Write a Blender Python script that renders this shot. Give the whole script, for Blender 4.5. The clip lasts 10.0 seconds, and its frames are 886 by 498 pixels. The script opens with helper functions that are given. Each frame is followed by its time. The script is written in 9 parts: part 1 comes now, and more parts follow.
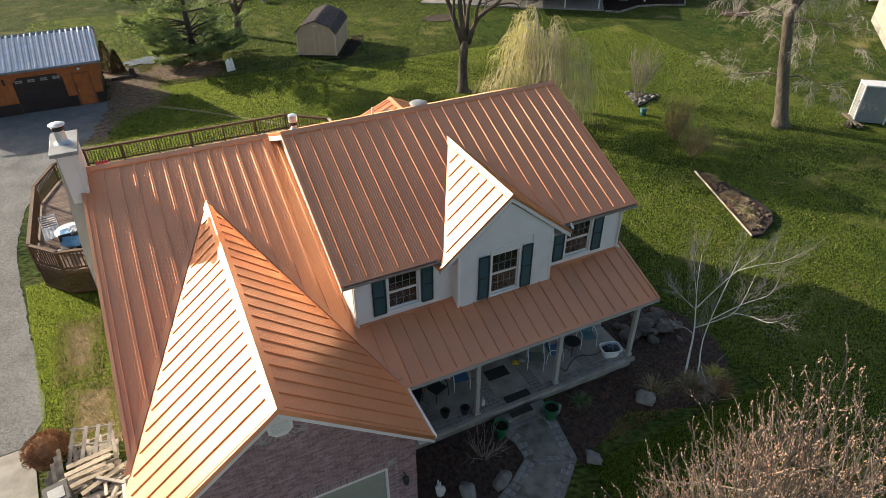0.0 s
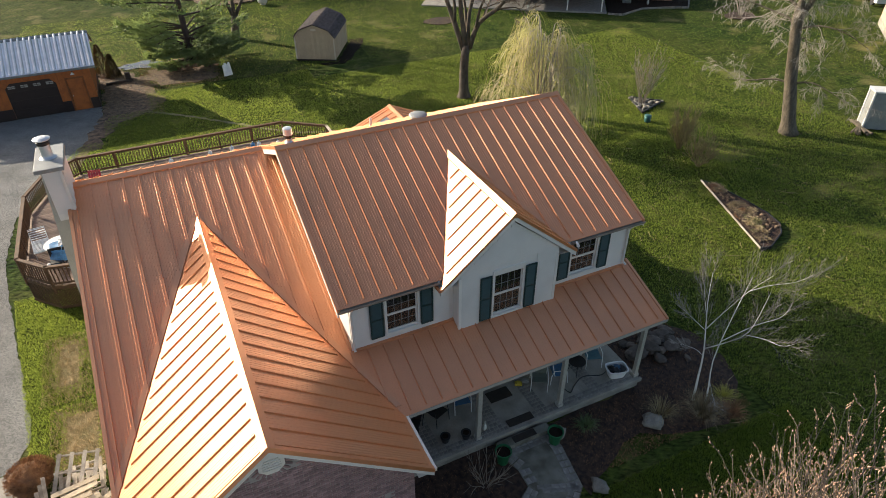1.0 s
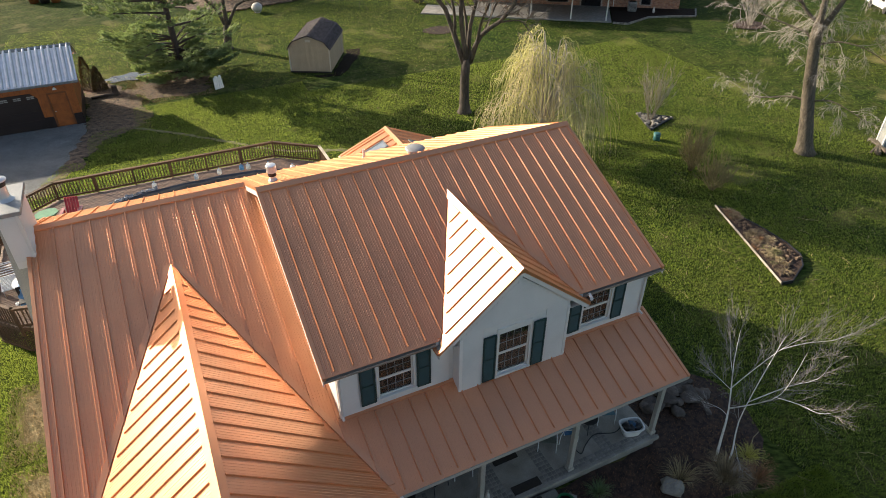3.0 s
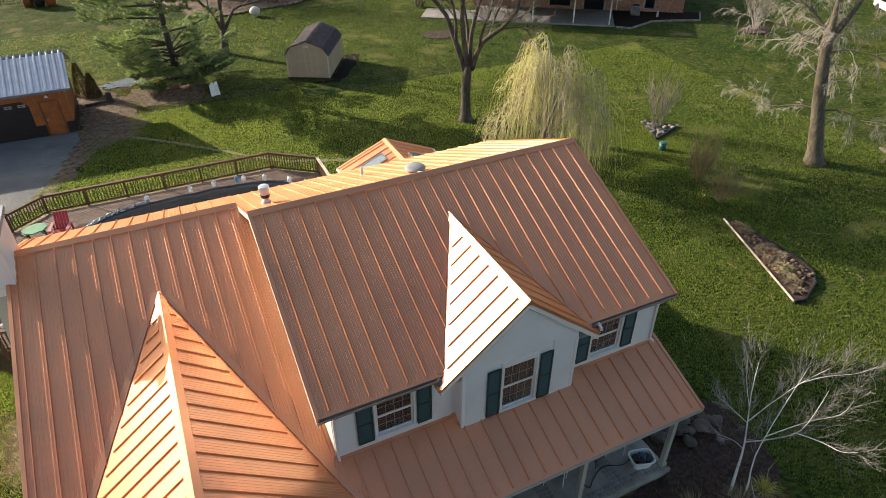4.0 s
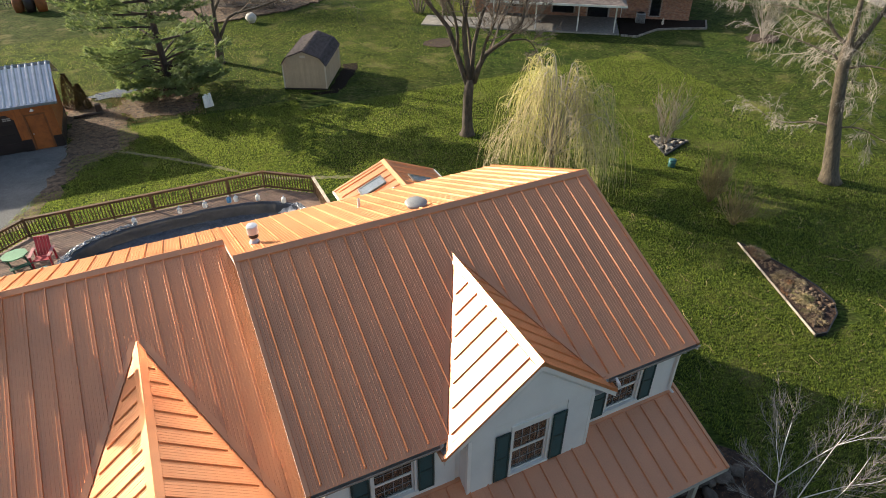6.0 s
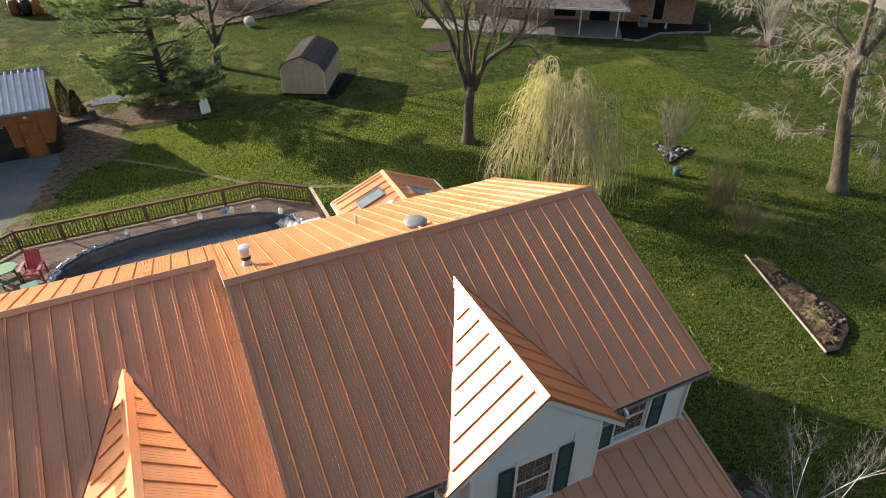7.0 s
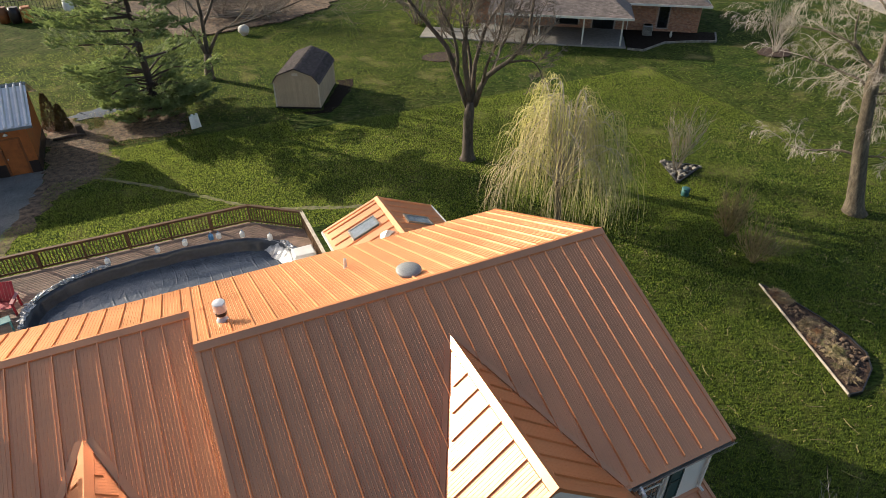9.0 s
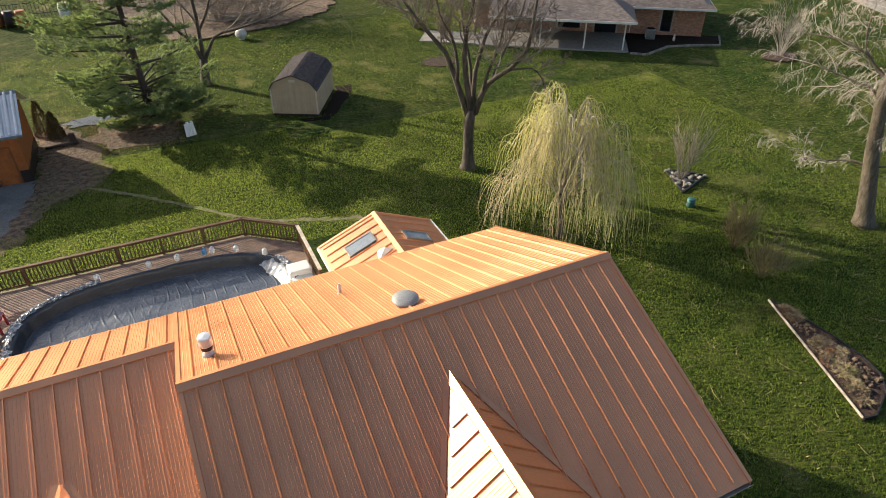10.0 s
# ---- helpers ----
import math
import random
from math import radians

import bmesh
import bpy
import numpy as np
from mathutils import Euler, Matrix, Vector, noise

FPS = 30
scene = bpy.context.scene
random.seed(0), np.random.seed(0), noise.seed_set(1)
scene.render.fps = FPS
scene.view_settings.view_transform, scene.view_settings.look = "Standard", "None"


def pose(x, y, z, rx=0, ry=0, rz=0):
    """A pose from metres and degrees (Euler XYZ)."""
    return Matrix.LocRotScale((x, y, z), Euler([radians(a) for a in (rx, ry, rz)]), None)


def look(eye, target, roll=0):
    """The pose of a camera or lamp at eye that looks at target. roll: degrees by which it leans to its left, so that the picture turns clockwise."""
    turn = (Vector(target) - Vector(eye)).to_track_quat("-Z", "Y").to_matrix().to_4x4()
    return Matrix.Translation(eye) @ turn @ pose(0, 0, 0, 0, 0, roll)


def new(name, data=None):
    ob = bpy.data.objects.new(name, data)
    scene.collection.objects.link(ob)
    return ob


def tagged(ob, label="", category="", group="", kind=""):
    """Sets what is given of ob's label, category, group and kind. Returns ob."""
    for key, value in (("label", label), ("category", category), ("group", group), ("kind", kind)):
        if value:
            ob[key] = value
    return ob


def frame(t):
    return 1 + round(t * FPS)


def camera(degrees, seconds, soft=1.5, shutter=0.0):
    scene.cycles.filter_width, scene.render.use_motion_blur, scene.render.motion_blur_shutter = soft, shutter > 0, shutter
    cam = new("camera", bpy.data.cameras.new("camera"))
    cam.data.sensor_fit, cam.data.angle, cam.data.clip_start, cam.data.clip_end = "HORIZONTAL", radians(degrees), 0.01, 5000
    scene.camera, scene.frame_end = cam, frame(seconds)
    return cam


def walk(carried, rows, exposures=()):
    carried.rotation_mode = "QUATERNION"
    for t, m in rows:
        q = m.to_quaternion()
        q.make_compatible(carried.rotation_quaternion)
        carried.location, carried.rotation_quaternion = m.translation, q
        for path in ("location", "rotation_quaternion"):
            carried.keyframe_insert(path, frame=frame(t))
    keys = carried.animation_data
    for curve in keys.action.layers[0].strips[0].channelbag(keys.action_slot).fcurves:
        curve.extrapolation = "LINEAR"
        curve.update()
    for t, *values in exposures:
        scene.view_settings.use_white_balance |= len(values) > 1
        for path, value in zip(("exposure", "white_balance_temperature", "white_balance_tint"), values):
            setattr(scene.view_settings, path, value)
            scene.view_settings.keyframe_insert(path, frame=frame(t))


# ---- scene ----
cam = camera(70.1, 10.0, 0.8)
PATH = [
    (0, (-3.256, -13.143, 16.191), (-2.551, -11.668, 15.039), -0.2),
    (0.5, (-3.072, -12.746, 16.217), (-2.368, -11.271, 15.065), -0.2),
    (1, (-2.847, -12.308, 16.24), (-2.144, -10.833, 15.087), -0.2),
    (1.5, (-2.59, -11.801, 16.262), (-1.885, -10.325, 15.11), -0.1),
    (2, (-2.342, -11.26, 16.291), (-1.637, -9.785, 15.139), -0.1),
    (2.5, (-2.098, -10.771, 16.31), (-1.393, -9.295, 15.159), -0.1),
    (4, (-1.404, -9.257, 16.406), (-0.7, -7.781, 15.255), -0.1),
    (4.5, (-1.236, -8.792, 16.44), (-0.53, -7.316, 15.29), 0.0),
    (5, (-1.071, -8.396, 16.45), (-0.365, -6.92, 15.299), 0.1),
    (5.5, (-0.916, -8.012, 16.502), (-0.208, -6.537, 15.351), 0.1),
    (7, (-0.395, -6.873, 16.605), (0.312, -5.397, 15.456), 0.1),
    (7.5, (-0.191, -6.45, 16.633), (0.516, -4.974, 15.484), 0.1),
    (8, (0.018, -6.011, 16.699), (0.726, -4.535, 15.549), 0.2),
    (8.5, (0.259, -5.599, 16.736), (0.966, -4.123, 15.587), 0.1),
    (9, (0.503, -5.229, 16.754), (1.21, -3.751, 15.607), 0.1),
    (9.5, (0.752, -4.831, 16.81), (1.459, -3.353, 15.663), 0.1),
    (10, (0.972, -4.357, 16.835), (1.677, -2.878, 15.687), 0.0),
]
walk(cam, [(t, look(eye, target, roll)) for t, eye, target, roll in PATH], [(0, 1.08, 6400, 10), (4.5, 1.17, 6400, 10), (5.5, 1.17, 6400, 10), (7, 1.03, 6400, 10), (9, 0.90, 6400, 10), (10, 1.05, 6400, 10)])

# ---- light ----
SUN_ELEV, SUN_AZ = 20.2, -38.0
world = bpy.data.worlds.new("world")
scene.world = world
world.use_nodes = True
wn = world.node_tree
sky = wn.nodes.new("ShaderNodeTexSky")
sky.sky_type, sky.sun_disc = "NISHITA", False
sky.sun_elevation, sky.sun_rotation = radians(SUN_ELEV), radians(SUN_AZ)
sky.air_density, sky.dust_density, sky.ozone_density = 1.0, 2.5, 0.6
wn.links.new(sky.outputs[0], wn.nodes["Background"].inputs[0])
wn.nodes["Background"].inputs[1].default_value = 0.090
sun = new("sun", bpy.data.lights.new("sun", "SUN"))
sun.data.energy, sun.data.angle, sun.data.color = 4.25, radians(0.55), (1.0, 0.87, 0.68)
sx, sy = math.sin(radians(SUN_AZ)) * math.cos(radians(SUN_ELEV)), math.cos(radians(SUN_AZ)) * math.cos(radians(SUN_ELEV))
sun.matrix_world = look((sx * 60, sy * 60, 60 * math.sin(radians(SUN_ELEV))), (0, 0, 0))


# ---- materials ----
def material(name, color, rough=0.7, metal=0.0, vary=0.25, scale=3.0, fine=40.0, bump=0.2, dist=0.01, second=None, mix=0.5, spec=0.5, island=0.0, stretch=None, sharp=(0.35, 0.65), trans=0.0, coat=0.0, coat_rough=0.32, coat_ior=1.75):
    m = bpy.data.materials.new(name)
    m.use_nodes = True
    t = m.node_tree
    p = t.nodes["Principled BSDF"]
    L = t.links.new
    geo = t.nodes.new("ShaderNodeTexCoord")
    mp = t.nodes.new("ShaderNodeMapping")
    L(geo.outputs["Object"], mp.inputs[0])
    if stretch:
        mp.inputs["Scale"].default_value = stretch
    n1 = t.nodes.new("ShaderNodeTexNoise")
    n1.inputs["Scale"].default_value, n1.inputs["Detail"].default_value = scale, 6
    n2 = t.nodes.new("ShaderNodeTexNoise")
    n2.inputs["Scale"].default_value, n2.inputs["Detail"].default_value = fine, 4
    L(mp.outputs[0], n1.inputs[0])
    L(mp.outputs[0], n2.inputs[0])
    ramp = t.nodes.new("ShaderNodeValToRGB")
    ramp.color_ramp.elements[0].position, ramp.color_ramp.elements[1].position = sharp
    c2 = second or tuple(c * (1 - vary) for c in color)
    ramp.color_ramp.elements[0].color, ramp.color_ramp.elements[1].color = (*c2, 1), (*color, 1)
    L(n1.outputs[0], ramp.inputs[0])
    mx = t.nodes.new("ShaderNodeMix")
    mx.data_type, mx.blend_type = "RGBA", "OVERLAY"
    mx.inputs[0].default_value = mix
    L(ramp.outputs[0], mx.inputs[6])
    L(n2.outputs[0], mx.inputs[7])
    out = mx.outputs[2]
    info = t.nodes.new("ShaderNodeObjectInfo")
    rnd = info.outputs["Random"]
    if island:
        ge = t.nodes.new("ShaderNodeNewGeometry")
        ad = t.nodes.new("ShaderNodeMath")
        ad.operation = "ADD"
        L(rnd, ad.inputs[0])
        L(ge.outputs["Random Per Island"], ad.inputs[1])
        fr = t.nodes.new("ShaderNodeMath")
        fr.operation = "FRACT"
        L(ad.outputs[0], fr.inputs[0])
        rnd = fr.outputs[0]
    hsv = t.nodes.new("ShaderNodeHueSaturation")
    mr = t.nodes.new("ShaderNodeMapRange")
    k = island or 0.06
    mr.inputs[3].default_value, mr.inputs[4].default_value = 1 - k, 1 + k
    L(rnd, mr.inputs[0])
    L(mr.outputs[0], hsv.inputs["Value"])
    L(out, hsv.inputs["Color"])
    L(hsv.outputs[0], p.inputs["Base Color"])
    rr = t.nodes.new("ShaderNodeMapRange")
    rr.inputs[3].default_value, rr.inputs[4].default_value = max(0.02, rough - 0.1), min(1, rough + 0.1)
    L(n1.outputs[0], rr.inputs[0])
    L(rr.outputs[0], p.inputs["Roughness"])
    p.inputs["Metallic"].default_value = metal
    p.inputs["Specular IOR Level"].default_value = spec
    p.inputs["Coat Weight"].default_value, p.inputs["Coat Roughness"].default_value = coat, coat_rough
    p.inputs["Coat IOR"].default_value = coat_ior
    if trans:
        p.inputs["Transmission Weight"].default_value = trans
    if bump:
        b = t.nodes.new("ShaderNodeBump")
        b.inputs["Strength"].default_value, b.inputs["Distance"].default_value = bump, dist
        ad2 = t.nodes.new("ShaderNodeMath")
        ad2.operation = "ADD"
        L(n1.outputs[0], ad2.inputs[0])
        L(n2.outputs[0], ad2.inputs[1])
        L(ad2.outputs[0], b.inputs["Height"])
        L(b.outputs[0], p.inputs["Normal"])
    return m


COPPER = material("copper_paint", (0.69, 0.25, 0.088), 0.40, 0.36, 0.14, 0.7, 30, 0.05, 0.004, mix=0.15)
COPPER_TRIM = material("copper_trim", (0.69, 0.26, 0.098), 0.40, 0.36, 0.12, 1.5, 40, 0.03, 0.003, mix=0.15)
for flaked in (COPPER, COPPER_TRIM):
    # warm metallic flake under the paint's clear layer
    flake = flaked.node_tree.nodes["Principled BSDF"]
    flake.inputs["IOR"].default_value = 4.2
    flake.inputs["Specular Tint"].default_value = (1.0, 0.76, 0.60, 1)
GUTTER = material("bronze_gutter", (0.36, 0.32, 0.27), 0.42, 0.3, 0.3, 2, 40, 0.05, 0.004)
VINYL = material("white_vinyl", (0.72, 0.695, 0.65), 0.55, 0, 0.08, 1.5, 60, 0.08, 0.003, mix=0.15)
TRIM = material("white_trim", (0.73, 0.70, 0.65), 0.45, 0, 0.08, 2, 60, 0.04, 0.002, mix=0.15)
SHUTTER = material("green_shutter", (0.008, 0.045, 0.045), 0.5, 0, 0.3, 4, 60, 0.1, 0.004)
BRICK = material("brick", (0.37, 0.24, 0.235), 0.85, 0, 0.35, 6, 70, 0.4, 0.01, second=(0.26, 0.17, 0.165), island=0.25)
BRICK_PALE = material("brick_pale", (0.60, 0.45, 0.35), 0.85, 0, 0.3, 4, 50, 0.4, 0.01, second=(0.46, 0.32, 0.24), island=0.2)
BRICK_TAN = material("brick_tan", (0.42, 0.23, 0.14), 0.85, 0, 0.3, 4, 50, 0.4, 0.01, second=(0.30, 0.14, 0.09), island=0.25)
MORTAR = material("mortar", (0.40, 0.36, 0.33), 0.95, 0, 0.2, 5, 90, 0.4, 0.006)
CONCRETE = material("concrete", (0.34, 0.315, 0.27), 0.85, 0, 0.38, 1.6, 50, 0.25, 0.006)
WALKWAY = material("weathered_walk", (0.225, 0.215, 0.18), 0.9, 0, 0.5, 2.2, 40, 0.4, 0.01, second=(0.10, 0.095, 0.07), mix=0.7)
STAMPED = material("stamped_concrete", (0.25, 0.235, 0.215), 0.75, 0, 0.35, 5, 60, 0.4, 0.01, island=0.2)
SAGE = material("sage_door", (0.30, 0.31, 0.24), 0.5, 0, 0.1, 2, 60, 0.05, 0.003)
GALV = material("galvanised", (0.62, 0.64, 0.66), 0.42, 0.55, 0.12, 4, 60, 0.04, 0.003, mix=0.2)
PVC = material("white_pvc", (0.8, 0.79, 0.76), 0.4, 0, 0.08, 4, 50, 0.03, 0.002, mix=0.15)
GREYMETAL = material("grey_cap", (0.17, 0.19, 0.20), 0.4, 0.2, 0.25, 6, 50, 0.08, 0.004)
DECK = material("deck_board", (0.30, 0.20, 0.145), 0.75, 0, 0.3, 2.5, 45, 0.3, 0.005, island=0.18)
RAILWOOD = material("rail_wood", (0.115, 0.060, 0.028), 0.75, 0, 0.35, 4, 50, 0.3, 0.005, island=0.2)
OLDWOOD = material("old_wood", (0.50, 0.44, 0.37), 0.85, 0, 0.35, 5, 60, 0.4, 0.006, second=(0.32, 0.27, 0.22), island=0.35)
BLACKPOLY = material("pool_cover", (0.028, 0.036, 0.054), 0.40, 0, 0.3, 1.5, 6, 0.35, 0.04, spec=0.6)
# Pale grey that paints the sun's gleam on the black cover.
GLEAMPOLY = material("cover_gleam", (0.40, 0.41, 0.43), 0.28, 0.2, 0.4, 2.0, 9, 0.3, 0.03, spec=0.6, second=(0.16, 0.17, 0.20))
# Same cover, lighter where it lies flat: the sky's sheen is in this grey.
POOLFLOOR = material("cover_sky_sheen", (0.105, 0.120, 0.145), 0.16, 0, 0.35, 2.0, 11, 0.22, 0.03, spec=0.7, second=(0.075, 0.088, 0.112))
ORANGE = material("orange_boards", (0.35, 0.108, 0.022), 0.6, 0, 0.3, 3, 40, 0.2, 0.004, island=0.12)
DARKDOOR = material("dark_brown_door", (0.022, 0.013, 0.012), 0.5, 0, 0.3, 2, 40, 0.1, 0.004)
TIN = material("tin_roof", (0.80, 0.80, 0.82), 0.33, 0.65, 0.12, 2, 40, 0.04, 0.003)
SHEDWALL = material("tan_siding", (0.47, 0.37, 0.255), 0.7, 0, 0.1, 2, 40, 0.15, 0.004)
SHINGLE = material("dark_shingle", (0.085, 0.066, 0.066), 0.9, 0, 0.4, 3, 60, 0.5, 0.008, island=0.3)
SHINGLE_TAN = material("grey_shingle", (0.20, 0.165, 0.15), 0.9, 0, 0.3, 3, 60, 0.5, 0.008, island=0.25)
BARK = material("grey_bark", (0.118, 0.094, 0.072), 0.9, 0, 0.55, 7, 40, 0.7, 0.02, stretch=(1, 1, 0.3))
BARK_PALE = material("pale_bark", (0.185, 0.15, 0.108), 0.9, 0, 0.5, 9, 45, 0.9, 0.05, second=(0.085, 0.07, 0.05), stretch=(1, 1, 0.22), sharp=(0.3, 0.7), mix=0.8)
BARK_DARK = material("pine_bark", (0.075, 0.055, 0.045), 0.95, 0, 0.4, 7, 40, 0.7, 0.02, stretch=(1, 1, 0.3))
BIRCHTWIG = material("birch_twig", (0.36, 0.32, 0.285), 0.8, 0, 0.3, 6, 30, 0.1, 0.003, island=0.25)
BIRCH = material("birch_bark", (0.76, 0.73, 0.69), 0.7, 0, 0.3, 5, 30, 0.3, 0.006, second=(0.30, 0.27, 0.25), sharp=(0.25, 0.45))
TWIG_BROWN = material("brown_twig", (0.35, 0.27, 0.135), 0.9, 0, 0.3, 8, 40, 0.2, 0.004, island=0.3)
TWIG = material("twig", (0.25, 0.205, 0.165), 0.9, 0, 0.3, 8, 40, 0.2, 0.004, island=0.25)
STEM_GREY = material("grey_stem", (0.205, 0.168, 0.135), 0.9, 0, 0.35, 8, 40, 0.3, 0.004, island=0.25)
PINKBUD = material("pink_tan_bud", (0.47, 0.29, 0.195), 0.8, 0, 0.3, 2, 40, 0, second=(0.33, 0.22, 0.15), island=0.35)
TWIG_PALE = material("pale_twig", (0.41, 0.365, 0.315), 0.9, 0, 0.3, 8, 40, 0.2, 0.004, island=0.25)
BUD = material("tan_bud", (0.52, 0.335, 0.24), 0.85, 0, 0.3, 8, 40, 0.2, 0.004, island=0.35)
WILLOWLEAF = material("willow_leaf", (0.46, 0.435, 0.12), 0.6, 0, 0.3, 0.7, 20, 0, second=(0.42, 0.38, 0.10), island=0.35)
WILLOWYELLOW = material("willow_strand", (0.46, 0.42, 0.135), 0.7, 0, 0.3, 0.6, 20, 0, second=(0.42, 0.39, 0.16), island=0.3)
WILLOWTWIG = material("willow_twig", (0.50, 0.42, 0.23), 0.8, 0, 0.3, 2, 20, 0, island=0.3)
NEEDLE = material("pine_needle", (0.22, 0.29, 0.14), 0.55, 0, 0.4, 0.7, 15, 0, second=(0.10, 0.15, 0.07), island=0.35)
WEED = material("garden_weed", (0.11, 0.12, 0.035), 0.85, 0, 0.4, 3, 30, 0, second=(0.21, 0.175, 0.08), island=0.3)
NEEDLE_BROWN = material("brown_conifer", (0.10, 0.075, 0.025), 0.8, 0, 0.4, 3, 30, 0, island=0.3)
RUSSET = material("russet_twig", (0.33, 0.165, 0.075), 0.85, 0, 0.4, 6, 40, 0.2, 0.004, island=0.4)
DRYGRASS = material("dry_grass_stem", (0.30, 0.225, 0.12), 0.85, 0, 0.4, 6, 40, 0, island=0.4)
STRAW = material("straw", (0.48, 0.37, 0.20), 0.85, 0, 0.3, 6, 40, 0, island=0.3)
MULCH = material("mulch", (0.085, 0.047, 0.031), 0.95, 0, 0.6, 7, 55, 1.0, 0.06, second=(0.022, 0.012, 0.009), mix=0.8)
LEAFLITTER = material("leaf_litter", (0.23, 0.155, 0.10), 0.95, 0, 0.5, 3.5, 16, 1.0, 0.08, second=(0.06, 0.042, 0.03), mix=0.95)
STONE = material("field_stone", (0.27, 0.25, 0.215), 0.85, 0, 0.35, 5, 40, 0.5, 0.015, island=0.25)
GREENPOT = material("green_plastic", (0.015, 0.13, 0.05), 0.45, 0, 0.2, 4, 40, 0.05, 0.003)
WHITEPL = material("white_plastic", (0.78, 0.78, 0.76), 0.4, 0, 0.1, 3, 40, 0.05, 0.003, mix=0.15)
BLACKPL = material("black_plastic", (0.018, 0.018, 0.02), 0.5, 0, 0.3, 3, 40, 0.1, 0.004)
BLUEFAB = material("blue_fabric", (0.06, 0.16, 0.30), 0.7, 0, 0.2, 5, 60, 0.2, 0.004)
TEALFAB = material("teal_fabric", (0.10, 0.21, 0.25), 0.7, 0, 0.2, 5, 60, 0.2, 0.004)
TARP = material("blue_tarp", (0.10, 0.27, 0.50), 0.4, 0, 0.25, 3, 14, 0.6, 0.03)
REDPL = material("red_plastic", (0.42, 0.03, 0.045), 0.5, 0, 0.2, 3, 40, 0.05, 0.003)
GREENPL = material("soft_green_plastic", (0.16, 0.36, 0.20), 0.5, 0, 0.2, 3, 40, 0.05, 0.003)
YELLOW = material("yellow_plastic", (0.55, 0.42, 0.03), 0.5, 0, 0.2, 3, 40, 0.05, 0.003)
MAT = material("door_mat", (0.035, 0.028, 0.022), 0.95, 0, 0.3, 10, 80, 0.4, 0.006)
SOIL = material("soil", (0.026, 0.018, 0.013), 1.0, 0, 0.4, 8, 60, 0.8, 0.02, spec=0.1)
STATUE = material("white_plaster", (0.60, 0.58, 0.52), 0.75, 0, 0.2, 5, 50, 0.25, 0.006)
DULLBLUE = material("teal_metal", (0.04, 0.14, 0.14), 0.5, 0.2, 0.3, 5, 50, 0.1, 0.004)
AC = material("grey_enamel", (0.30, 0.31, 0.31), 0.5, 0.2, 0.15, 4, 50, 0.1, 0.004)
CARPAINT = material("white_car_paint", (0.75, 0.75, 0.75), 0.25, 0, 0.05, 2, 30, 0, mix=0.1, coat=0.5)
RUBBER = material("rubber", (0.02, 0.02, 0.02), 0.8, 0, 0.2, 5, 50, 0.2, 0.004)
CLEARBAG = material("clear_bag", (0.42, 0.44, 0.47), 0.2, 0.35, 0.5, 6, 14, 0.6, 0.04)
GREYFAB = material("grey_green_fabric", (0.16, 0.18, 0.15), 0.7, 0, 0.2, 5, 60, 0.2, 0.004)
PINK = material("pale_red_plastic", (0.50, 0.20, 0.20), 0.5, 0, 0.2, 3, 40, 0.05, 0.003)
TEALPL = material("teal_plastic", (0.08, 0.25, 0.26), 0.5, 0, 0.2, 3, 40, 0.05, 0.003)
DARKGREENPL = material("dark_green_plastic", (0.03, 0.10, 0.05), 0.5, 0, 0.2, 3, 40, 0.05, 0.003)
FRESHWOOD = material("fresh_timber", (0.62, 0.50, 0.35), 0.75, 0, 0.2, 4, 50, 0.2, 0.004, island=0.2)
# The room's darkness behind the panes is put into this near-black brown.
INTERIOR = material("unlit_room", (0.05, 0.036, 0.028), 0.9, 0, 0.3, 2, 30, 0.05, 0.003)
GREIGE = material("greige_paint", (0.42, 0.40, 0.35), 0.6, 0, 0.12, 2, 50, 0.08, 0.003)
DARKSTONE = material("brown_stone", (0.115, 0.092, 0.075), 0.9, 0, 0.4, 6, 40, 0.6, 0.02, island=0.3)


def glass(name, tint, rough):
    m = bpy.data.materials.new(name)
    m.use_nodes = True
    p = m.node_tree.nodes["Principled BSDF"]
    p.inputs["Base Color"].default_value = (*tint, 1)
    p.inputs["Roughness"].default_value = rough
    p.inputs["Transmission Weight"].default_value = 1.0
    p.inputs["IOR"].default_value = 1.45
    n = m.node_tree.nodes.new("ShaderNodeTexNoise")
    n.inputs["Scale"].default_value = 2.0
    b = m.node_tree.nodes.new("ShaderNodeBump")
    b.inputs["Strength"].default_value, b.inputs["Distance"].default_value = 0.05, 0.01
    m.node_tree.links.new(n.outputs[0], b.inputs["Height"])
    m.node_tree.links.new(b.outputs[0], p.inputs["Normal"])
    return m


GLASS = glass("window_glass", (0.85, 0.9, 0.9), 0.02)
SKYGLASS = material("skylight_glass", (0.22, 0.26, 0.31), 0.12, 0, 0.15, 1, 10, 0.03, 0.01)


